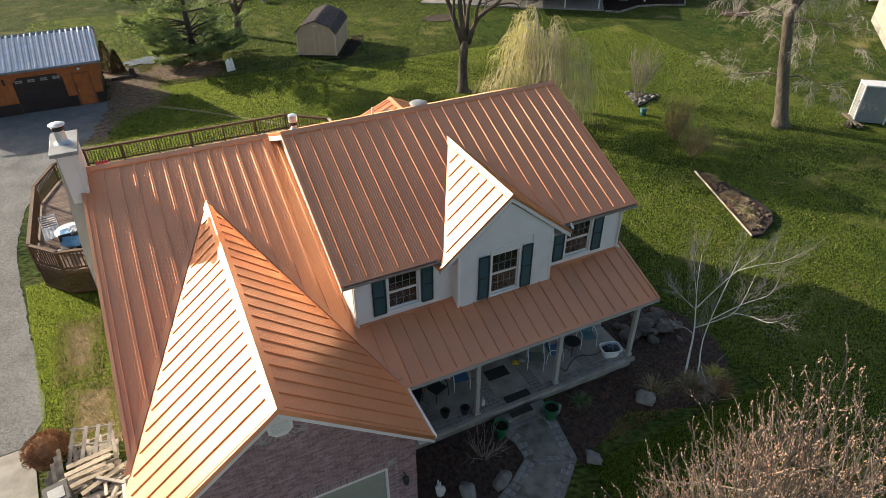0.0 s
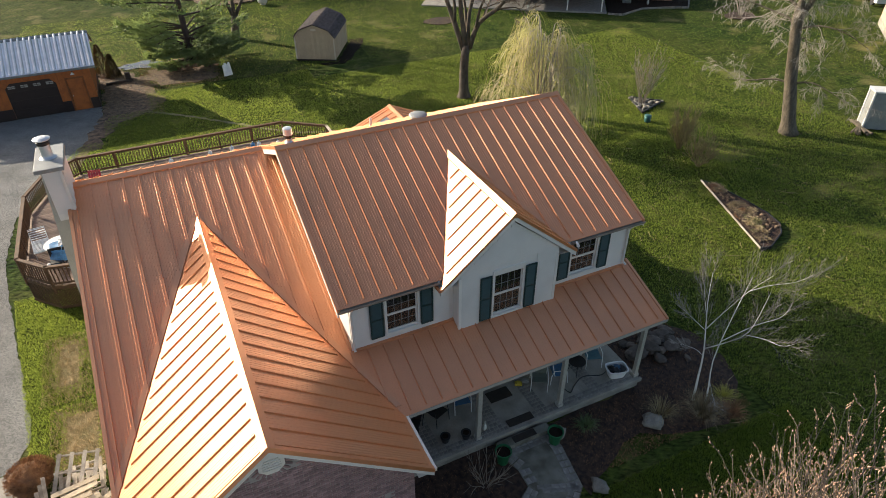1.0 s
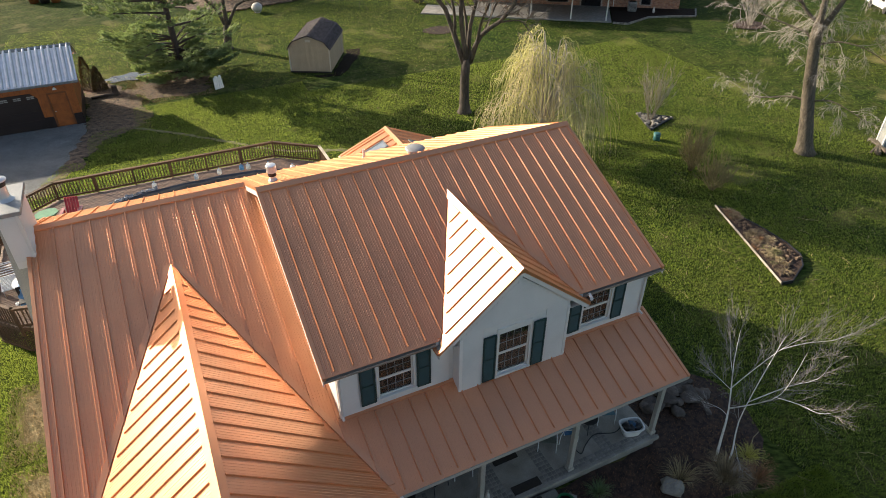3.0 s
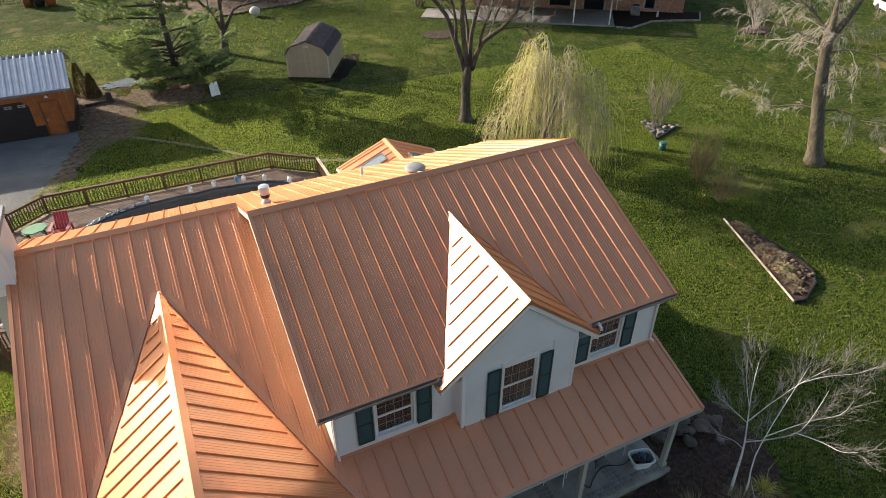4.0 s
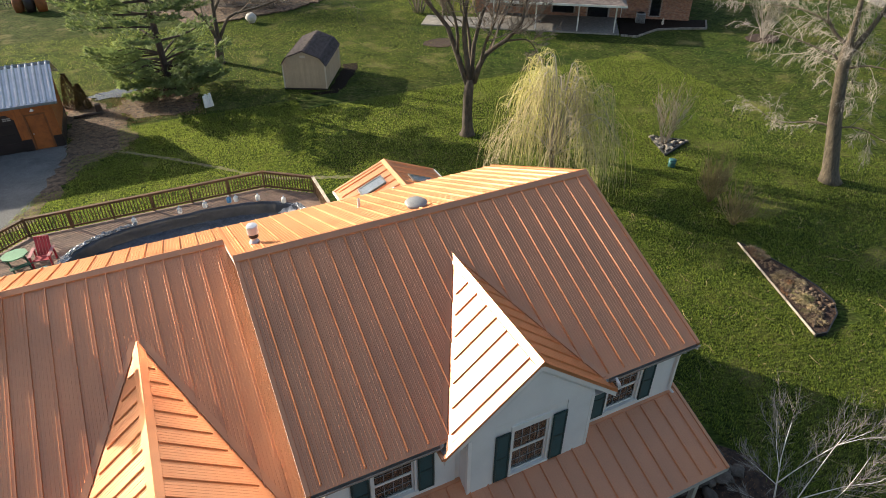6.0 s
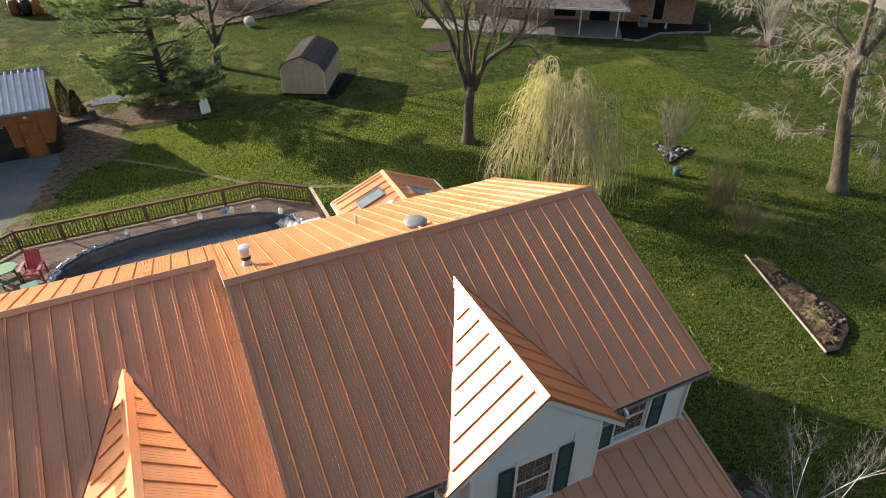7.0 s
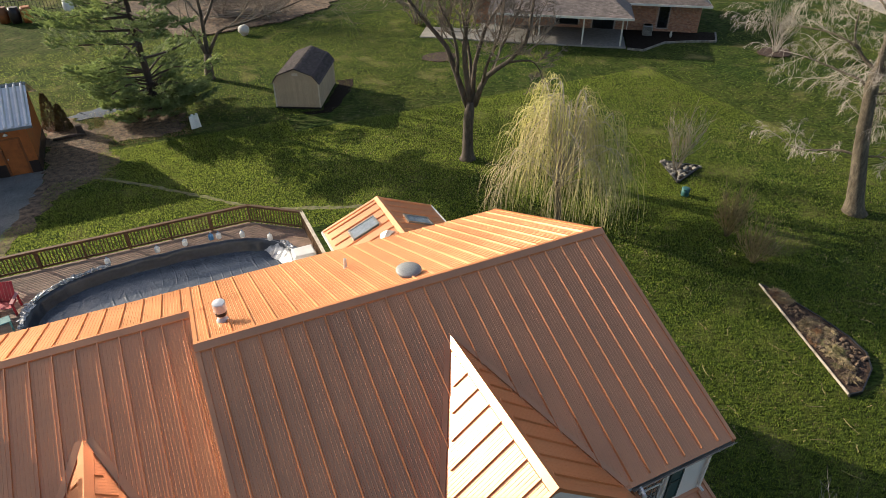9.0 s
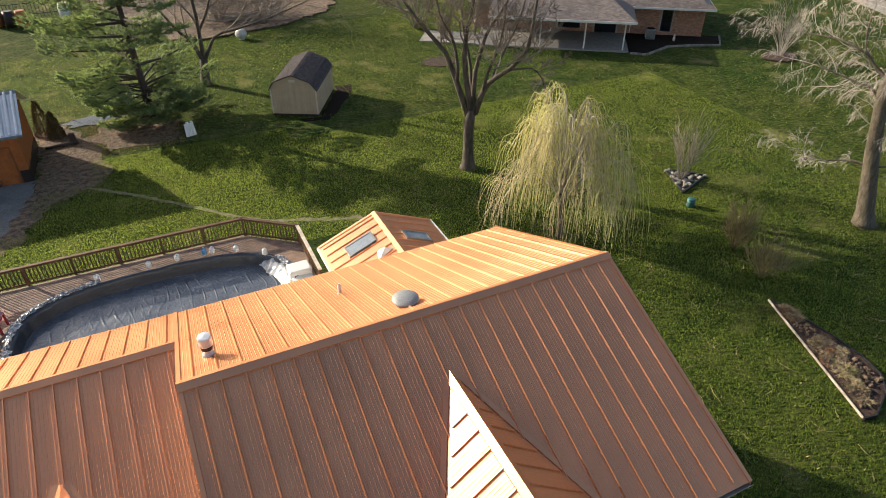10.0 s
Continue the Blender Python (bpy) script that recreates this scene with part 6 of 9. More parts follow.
    part("fan_guard", Build().lathe(0, 0, [(0.34, 0.86), (0.34, 0.875), (0.30, 0.875), (0.30, 0.86)], 20), BLACKPL, ac)


ranch_house()
gn = single("garden_statue", Build().blob((0, 0, 0.2), (0.13, 0.1, 0.22), random.Random(4), 0.1).blob((0, 0, 0.48), (0.09, 0.09, 0.11), random.Random(5), 0.1), STATUE, "small white garden statue by the wall", "statue", smooth=True)
gn.matrix_world = pose(42.9, 37.0, 0.1)


def brick_bungalow():
    """The corner of a pale brick house at the edge of the lawn."""
    g = thing("brick_bungalow", "pale pinkish brick house wall beyond the lawn", "house", at=(50.5, 17.0, 0.0), turn=-48)
    part("wall", Build().box(0.02, 0.02, 0, 11, 9, 4.4), MORTAR, g)
    part("foundation", Build().box(-0.03, -0.03, 0, 11.03, 9.03, 0.55), CONCRETE, g, "pale foundation band")
    part("brickwork", brick_face(Build(), 0, 11, 0.55, 4.4, 0.02, [], random.Random(3)), BRICK_PALE, g, kind="stuff")
    side = brick_face(Build(), 0.02, 9, 0.55, 4.4, 0.0, [], random.Random(4))
    side.v = [(y + 0.02, 9.02 - x, z) for x, y, z in side.v]
    part("brickwork", side, BRICK_PALE, g, kind="stuff")
    part("roof", Build().add([(-0.6, -0.6, 4.4), (11.6, -0.6, 4.4), (11.6, 9.6, 4.4), (-0.6, 9.6, 4.4), (4, 4.5, 6.8), (7, 4.5, 6.8)], [(0, 1, 5, 4), (1, 2, 5), (2, 3, 4, 5), (3, 0, 4), (0, 3, 2, 1)]), SHINGLE_TAN, g)


brick_bungalow()


def parked_car():
    c = thing("parked_car", "white parked car at the far road", "car", at=(63.8, 28.2, 0.05), turn=60)
    prof = [(-2.2, 0.35), (-2.2, 0.75), (-1.9, 0.9), (-1.2, 0.95), (-0.7, 1.42), (0.9, 1.42), (1.6, 0.98), (2.1, 0.9), (2.2, 0.5), (2.2, 0.35)]
    part("body", Build().prism([(x, -0.85, z) for x, z in prof], (0, 1.7, 0)), CARPAINT, c)
    part("windscreen", Build().prism([(0.95, -0.75, 1.38), (1.5, -0.8, 1.02), (1.5, 0.8, 1.02), (0.95, 0.75, 1.38)], (0.05, 0, 0.03)), DARKGLASS, c)
    for s in (-1, 1):
        part("side_window", Build().prism([(-1.0, s * 0.86, 0.98), (1.4, s * 0.86, 0.98), (0.85, s * 0.86, 1.34), (-0.65, s * 0.86, 1.34)], (0, 0.01 * s, 0)), DARKGLASS, c)
    for x in (-1.35, 1.4):
        for s in (-1, 1):
            w = Build()
            n = 14
            w.add([(x + 0.33 * math.cos(2 * math.pi * k / n), s * 0.72 + d, 0.33 + 0.33 * math.sin(2 * math.pi * k / n)) for d in (-0.1, 0.15) for k in range(n)], [(k, (k + 1) % n, n + (k + 1) % n, n + k) for k in range(n)] + [tuple(range(n)), tuple(range(n, 2 * n))])
            part("wheel", w, RUBBER, c)


parked_car()
sheet("far_road", [(62, 20), (66, 20), (84, 60), (78, 60)], 0.1, CONCRETE, "pale driveway by the far house", "road", 0.0, 2, 4)
wb = thing("storage_box", "tall grey storage box with white edges on the lawn", "storage box", at=(36.3, 8.6, 0.0), turn=-38)
part("side", Build().box(-0.85, -0.45, 0.05, 0.85, 0.45, 2.3, c=0.02), AC, wb)
for x in (-0.85, 0.85):
    for y in (-0.45, 0.45):
        part("edge_strip", Build().box(x - 0.05, y - 0.05, 0, x + 0.05, y + 0.05, 2.36, c=0.01), PVC, wb)
part("lid", Build().box(-0.92, -0.52, 2.3, 0.92, 0.52, 2.40, c=0.02), PVC, wb)
lg = thing("log_pile", "low pile of logs and brush on the lawn", "log pile", at=(35.2, 8.9, 0.0), turn=35)
rngl = random.Random(33)
for k in range(9):
    a = rngl.uniform(-0.5, 0.5)
    part("log", Build().tube([(-1.1 * math.cos(a), -1.1 * math.sin(a) + rngl.uniform(-0.4, 0.4), 0.1 + 0.05 * k % 0.2), (0.1, 0, 0.16), (1.1 * math.cos(a), 1.1 * math.sin(a), 0.12)], [0.07, 0.08, 0.06], 6), BARK_PALE, lg)


# ---- trees ----
def smooth_line(pts, n):
    pts = [Vector(p) for p in pts]
    out = []
    m = len(pts)
    for i in range(n + 1):
        t = i / n * (m - 1)
        k = min(int(t), m - 2)
        f = t - k
        p0, p1, p2, p3 = pts[max(k - 1, 0)], pts[k], pts[k + 1], pts[min(k + 2, m - 1)]
        out.append(0.5 * ((2 * p1) + (p2 - p0) * f + (2 * p0 - 5 * p1 + 4 * p2 - p3) * f * f + (3 * p1 - p0 - 3 * p2 + p3) * f ** 3))
    return out


class Tree:
    def __init__(self, seed, up=0.15, droop=0.0, wiggle=0.22, angle=(28, 60), ratio=(0.5, 0.75), kids=(3, 5), taper=0.5, thin=0.006, most=9.0, cap=99.0):
        self.thin, self.most, self.cap = thin, most, cap
        self.rng, self.wood, self.twigs, self.tips, self.limbs = random.Random(seed), Build(), Build(), [], []
        self.up, self.droop, self.wiggle, self.angle, self.ratio, self.kids, self.taper = up, droop, wiggle, angle, ratio, kids, taper

    def turn(self, d, deg):
        r = self.rng
        a = d.cross(Vector((r.uniform(-1, 1), r.uniform(-1, 1), r.uniform(-1, 1))))
        if a.length < 1e-3:
            a = Vector((1, 0, 0))
        return (Matrix.Rotation(radians(deg), 3, a.normalized()) @ d).normalized()

    def branch(self, p, d, r, length, depth):
        rng = self.rng
        length = min(length, self.cap * rng.uniform(0.7, 1.0))
        n = 5 if depth > 1 else (4 if depth == 1 else 3)
        pts, radii = [Vector(p)], [r]
        dd = Vector(d).normalized()
        for i in range(n):
            j = Vector((rng.uniform(-1, 1), rng.uniform(-1, 1), rng.uniform(-1, 1))) * self.wiggle
            z = self.up if depth > 1 else self.up - self.droop
            dd = (dd + j + Vector((0, 0, z))).normalized()
            pts.append(pts[-1] + dd * length / n)
            radii.append(r * (1 - (1 - self.taper) * (i + 1) / n))
        self.emit(pts, radii, depth)

    def emit(self, pts, radii, depth, first=0.3, top=False):
        rng = self.rng
        big = radii[0] > 0.022
        if top:
            self.limbs.append(Build().tube(pts, radii, 8 if radii[0] > 0.12 else 6))
        else:
            self.twigs.tube(pts, radii, 5 if big else 3, cap=False)
        if depth <= 0:
            self.tips.append((pts[-1], (pts[-1] - pts[-2]).normalized()))
            self.tips.append((pts[-2], (pts[-1] - pts[-2]).normalized()))
            return
        length = sum((b - a).length for a, b in zip(pts, pts[1:]))
        k = rng.randint(*self.kids) + (1 if length > 3 else 0)
        for i in range(k):
            t = first + (1 - first) * (i + rng.random()) / k
            q = t * (len(pts) - 1)
            a = min(int(q), len(pts) - 2)
            f = q - a
            p = pts[a].lerp(pts[a + 1], f)
            r = radii[a] + (radii[a + 1] - radii[a]) * f
            d = self.turn((pts[a + 1] - pts[a]).normalized(), rng.uniform(*self.angle))
            self.branch(p, d, max(self.thin, min(self.most, r * rng.uniform(0.45, 0.65))), length * rng.uniform(*self.ratio) * (1.1 - 0.45 * t), depth - 1)
        self.branch(pts[-1], (pts[-1] - pts[-2]), max(self.thin, min(self.most, radii[-1] * 0.9)), length * rng.uniform(*self.ratio), depth - 1)

    def limb(self, pts, r0, r1, depth, n=9, first=0.3):
        line = smooth_line(pts, n)
        self.emit(line, [r0 + (r1 - r0) * (i / n) ** 0.8 for i in range(n + 1)], depth, first, True)


def finish(t, name, label, category, at, bark, twig, leaf=None, leaf_mat=None, group="", leaf_name="crown"):
    g = thing(name, label, category, group, at=at)
    if t.wood.v:
        part("trunk", t.wood, bark, g, smooth=True)
    for q in t.limbs:
        part("stem" if category == "shrub" else "limb", q, bark, g, smooth=True)
    if t.twigs.v:
        part("twig_mass", t.twigs, twig, g, kind="stuff")
    if leaf:
        part(leaf_name, leaf, leaf_mat, g, kind="stuff")
    return g


def spread(lat, pts):
    """Turns (sideways, away, up) into x, y, z; lat is the sideways direction on the ground."""
    return [(a * lat[0] - d * lat[1], a * lat[1] + d * lat[0], z) for a, d, z in pts]


# tall bare shade tree
LAT = (0.883, -0.469)
t = Tree(3, cap=2.4, most=0.05, thin=0.013, up=0.08, wiggle=0.32, angle=(25, 62), kids=(4, 6), ratio=(0.40, 0.58))
t.wood.tube(spread(LAT, [(0, 0, -0.1), (0, 0, 0.15), (0.0, 0, 0.5), (-0.03, 0, 1.65), (0.0, 0, 2.6), (0.08, 0, 3.5)]), [0.56, 0.42, 0.33, 0.29, 0.29, 0.26], 12)
for pts, r0, r1 in (([(0.0, 0, 3.0), (-0.70, 0.1, 4.9), (-1.25, 0.2, 6.4), (-2.05, 0.3, 7.3), (-2.8, 0.3, 8.2), (-3.4, 0.4, 9.0), (-4.4, 0.4, 10.6)], 0.19, 0.05),
                    ([(0.1, 0, 3.2), (-0.28, -0.2, 5.8), (-0.26, -0.3, 7.5), (0.07, -0.2, 9.1), (0.1, 0.1, 11.8)], 0.18, 0.05),
                    ([(0.25, 0, 3.2), (0.18, 0.2, 4.9), (0.49, 0.5, 6.4), (0.87, 0.8, 7.5), (1.4, 1.0, 8.2), (1.9, 1.2, 9.2), (2.2, 1.4, 11.2)], 0.16, 0.04),
                    ([(0.3, 0, 3.3), (0.70, -0.1, 4.6), (1.11, -0.2, 5.2), (1.96, -0.3, 5.8), (2.63, -0.4, 6.6), (2.88, -0.4, 7.1), (3.04, -0.5, 8.7), (3.2, -0.5, 10.6)], 0.19, 0.05),
                    ([(1.96, -0.3, 5.8), (3.1, -0.6, 6.0), (3.6, -0.8, 5.6), (3.75, -0.9, 5.2)], 0.07, 0.015),
                    ([(-0.70, 0.1, 4.9), (-0.67, -0.3, 6.1), (-0.96, -0.5, 7.5), (-1.53, -0.7, 8.6), (-1.9, -0.9, 10.4)], 0.12, 0.03),
                    ([(0.70, -0.1, 4.6), (0.9, -0.8, 5.9), (1.4, -1.3, 7.4), (1.6, -1.9, 9.6)], 0.12, 0.03),
                    ([(0.1, 0.1, 3.6), (0.0, 0.9, 5.5), (-0.5, 1.7, 7.8), (-0.7, 2.2, 10.4)], 0.13, 0.03),
                    ([(1.11, -0.2, 5.2), (1.7, 0.5, 6.5), (2.4, 1.2, 7.8), (2.9, 1.7, 9.6)], 0.09, 0.03)):
    t.limb(spread(LAT, pts), r0, r1, 4)
finish(t, "shade_tree", "tall bare grey-barked shade tree on the lawn", "tree", (16.06, 24.0, 0), BARK, TWIG)

# leaning pale tree with hanging twigs
LAT = (-0.45, 0.893)
t = Tree(8, cap=2.0, most=0.018, thin=0.006, up=0.03, droop=0.30, wiggle=0.30, angle=(30, 75), kids=(7, 9), ratio=(0.34, 0.54))
t.wood.tube(spread(LAT, [(-0.12, 0, -0.1), (-0.05, 0, 0.2), (0.05, 0, 0.7), (0.4, 0, 2.2), (0.65, 0.0, 3.2), (1.0, 0.05, 5.0), (1.25, 0.1, 6.5), (1.3, 0.1, 7.1)]), [0.66, 0.50, 0.40, 0.35, 0.33, 0.29, 0.28, 0.22], 12)
for pts, r0, r1 in (([(1.25, 0.1, 6.4), (1.30, 0.2, 8.0), (1.45, 0.2, 9.6), (1.6, 0.3, 12.0)], 0.22, 0.06), ([(1.2, 0.05, 6.5), (0.75, 0.0, 7.6), (0.35, -0.1, 9.0), (0.0, -0.2, 11.6)], 0.20, 0.05),
                    ([(0.55, -0.1, 2.8), (0.85, -0.25, 4.1), (1.1, -0.2, 5.4), (1.5, -0.1, 6.3), (2.4, 0.0, 6.6), (3.5, 0.1, 6.9), (4.4, 0.2, 7.1)], 0.13, 0.02),
                    ([(1.3, 0.1, 7.0), (2.0, 0.1, 7.5), (2.6, 0.1, 8.3), (2.8, 0.1, 9.6)], 0.11, 0.03), ([(2.2, 0.1, 7.8), (3.4, 0.2, 8.3), (5.0, 0.3, 8.4), (6.6, 0.4, 8.2)], 0.07, 0.012),
                    ([(0.6, 0.0, 2.9), (1.5, 0.1, 3.0), (2.7, 0.1, 2.65), (3.5, 0.2, 2.6), (4.1, 0.2, 2.9)], 0.08, 0.015),
                    ([(0.55, 0.0, 2.9), (-0.5, 0.1, 3.2), (-1.6, 0.2, 2.9), (-2.6, 0.2, 2.5)], 0.06, 0.015), ([(1.1, 0.1, 5.9), (0.1, 0.2, 6.3), (-1.2, 0.3, 6.2), (-2.5, 0.3, 5.6)], 0.07, 0.012),
                    ([(0.4, -0.1, 8.6), (-0.8, 0.0, 9.2), (-2.2, 0.2, 9.0), (-3.2, 0.3, 8.2)], 0.07, 0.012), ([(1.2, 0.0, 6.0), (1.5, -0.9, 6.8), (1.8, -1.9, 6.9), (1.9, -2.8, 6.2)], 0.06, 0.012),
                    ([(1.0, -0.1, 4.8), (0.8, -0.7, 5.3), (0.6, -1.2, 4.9), (0.5, -1.5, 4.0)], 0.05, 0.012), ([(1.4, 0.2, 9.2), (2.4, -0.4, 10.0), (3.8, -0.8, 10.2), (4.8, -1.0, 9.6)], 0.06, 0.012)):
    t.limb(spread(LAT, pts), r0, r1, 3, first=0.12)
finish(t, "old_willow", "old leaning pale-barked tree with bare hanging twigs", "tree", (30.93, 10.5, 0), BARK_PALE, TWIG_PALE)

# bare tree behind the pine
t = Tree(14, thin=0.011, up=0.10, wiggle=0.22, kids=(3, 5))
t.wood.tube([(0, 0, -0.1), (0, 0, 0.2), (0.1, 0, 1.0), (0.2, 0, 1.9)], [0.50, 0.36, 0.30, 0.28], 10)
for pts, r0, r1 in (([(0.18, 0, 1.6), (-0.2, 0, 2.8), (-0.5, 0.1, 3.4), (-1.0, 0.2, 3.9), (-2.0, 0.3, 5.6), (-2.4, 0.3, 8.0)], 0.18, 0.05), ([(0.2, 0, 1.8), (0.25, 0.1, 3.2), (0.32, 0.2, 5.2), (0.2, 0.3, 7.4), (0.5, 0.4, 10.0)], 0.2, 0.05),
                    ([(0.25, 0, 1.7), (0.85, -0.1, 2.8), (1.5, -0.1, 3.5), (3.3, -0.2, 3.8), (5.6, -0.4, 4.4), (8.4, -0.6, 5.3)], 0.15, 0.03), ([(0.3, 0.2, 3.8), (1.2, 0.4, 5.2), (1.9, 0.6, 7.0), (2.6, 0.8, 9.2)], 0.12, 0.03)):
    t.limb(pts, r0, r1, 3)
finish(t, "bare_tree", "bare grey tree with spreading limbs behind the pine", "tree", (4.63, 44.0, 0), BARK, TWIG)


# pine
def pine(at, height, spread, seed, low=0.5):
    rng = random.Random(seed)
    t = Build()
    lean = Vector((-0.02, 0, 0))
    t.tube([lean * z + Vector((0, 0, z)) for z in (-0.1, 0.5, height * 0.3, height * 0.6, height)], [0.34, 0.26, 0.2, 0.13, 0.03], 9)
    limbs, needles = Build(), Build()
    nv, nf = [], []
    z = low
    while z < height - 0.3:
        f = 1 - (z / height)
        reach = spread * (0.35 + 0.75 * math.sin(math.pi * min(1, f * 0.72 + 0.12)) ) * (0.55 + 0.45 * min(1, f * 1.6))
        for k in range(rng.randint(2, 3) if 2.6 < z < 4.6 else rng.randint(5, 8) + (3 if z < 2.5 else 0)):
            a = rng.uniform(0, 2 * math.pi)
            L_ = reach * rng.uniform(0.6, 1.12)
            d = Vector((math.cos(a), math.sin(a), 0))
            p0 = lean * z + Vector((0, 0, z + rng.uniform(-0.2, 0.2)))
            rise = rng.uniform(-0.05, 0.16)
            pts = smooth_line([p0, p0 + d * L_ * 0.4 + Vector((0, 0, L_ * rise)), p0 + d * L_ * 0.75 + Vector((0, 0, L_ * rise * 0.8)), p0 + d * L_ + Vector((0, 0, L_ * (rise + 0.08)))], 6)
            limbs.tube(pts, [0.05 * L_ / 3 * (1 - 0.8 * i / 6) + 0.008 for i in range(7)], 4, cap=False)
            side = Vector((-d.y, d.x, 0))
            m = int(L_ * 21)
            for j in range(m):
                s = rng.uniform(0.30, 1.0)
                i = min(int(s * 6), 5)
                c = pts[i].lerp(pts[i + 1], s * 6 - i)
                w = (0.25 + 0.5 * math.sin(math.pi * min(1, s * 0.9))) * L_ * 0.33
                c = c + side * rng.uniform(-w, w) + Vector((0, 0, rng.uniform(-0.10, 0.14)))
                ax = (d * 0.8 + side * rng.uniform(-0.9, 0.9) + Vector((0, 0, rng.uniform(0.0, 0.7)))).normalized()
                for q in range(11):
                    nd = (ax + Vector((rng.uniform(-1, 1), rng.uniform(-1, 1), rng.uniform(-0.8, 1))) * 0.62).normalized()
                    l = rng.uniform(0.16, 0.36)
                    o = c + ax * rng.uniform(-0.14, 0.14)
                    wv = nd.cross(Vector((rng.uniform(-1, 1), rng.uniform(-1, 1), rng.uniform(-1, 1))))
                    wv = wv.normalized() * 0.028 if wv.length > 1e-3 else Vector((0.028, 0, 0))
                    kk = len(nv)
                    nv += [tuple(o - wv), tuple(o + wv), tuple(o + nd * l)]
                    nf.append((kk, kk + 1, kk + 2))
        z += rng.uniform(0.75, 1.05) * (1.0 if z > 2.2 else 0.5)
    g = thing("pine_tree", "large green white pine with layered boughs", "tree", at=at)
    part("trunk", t, BARK_DARK, g, smooth=True)
    part("bough_mass", limbs, BARK_DARK, g, kind="stuff")
    needles.v, needles.f = nv, nf
    part("needles", needles, NEEDLE, g, kind="stuff")


pine((0.5, 39.4, 0), 14.0, 5.0, 5, 0.3)


def conifer_shrub(at, h, r, seed, mat, label):
    rng = random.Random(seed)
    b = Build()
    for k in range(1500):
        z = h * rng.random() ** 1.3
        rr = r * (1 - z / h) ** 0.7 * math.sqrt(rng.uniform(0.3, 1))
        a = rng.uniform(0, 6.283)
        p = Vector((rr * math.cos(a), rr * math.sin(a), z))
        d = Vector((math.cos(a) * 0.6, math.sin(a) * 0.6, rng.uniform(0.4, 1))).normalized() * rng.uniform(0.1, 0.2)
        s = d.cross(Vector((rng.uniform(-1, 1), rng.uniform(-1, 1), 0.3))).normalized() * 0.03
        b.add([p - s, p + s, p + d], [(0, 1, 2)])
    g = thing("conifer_shrub", label, "shrub", at=at)
    part("stem", Build().tube([(0, 0, -0.05), (0, 0, h * 0.7)], [0.05, 0.01], 6), BARK_DARK, g)
    part("foliage", b, mat, g, kind="stuff")


conifer_shrub((-5.1, 38.6, 0), 1.6, 0.5, 3, NEEDLE_BROWN, "olive-brown cone-shaped conifer shrub")
conifer_shrub((-5.75, 39.2, 0), 2.2, 0.6, 4, NEEDLE_BROWN, "olive-brown cone-shaped conifer shrub")


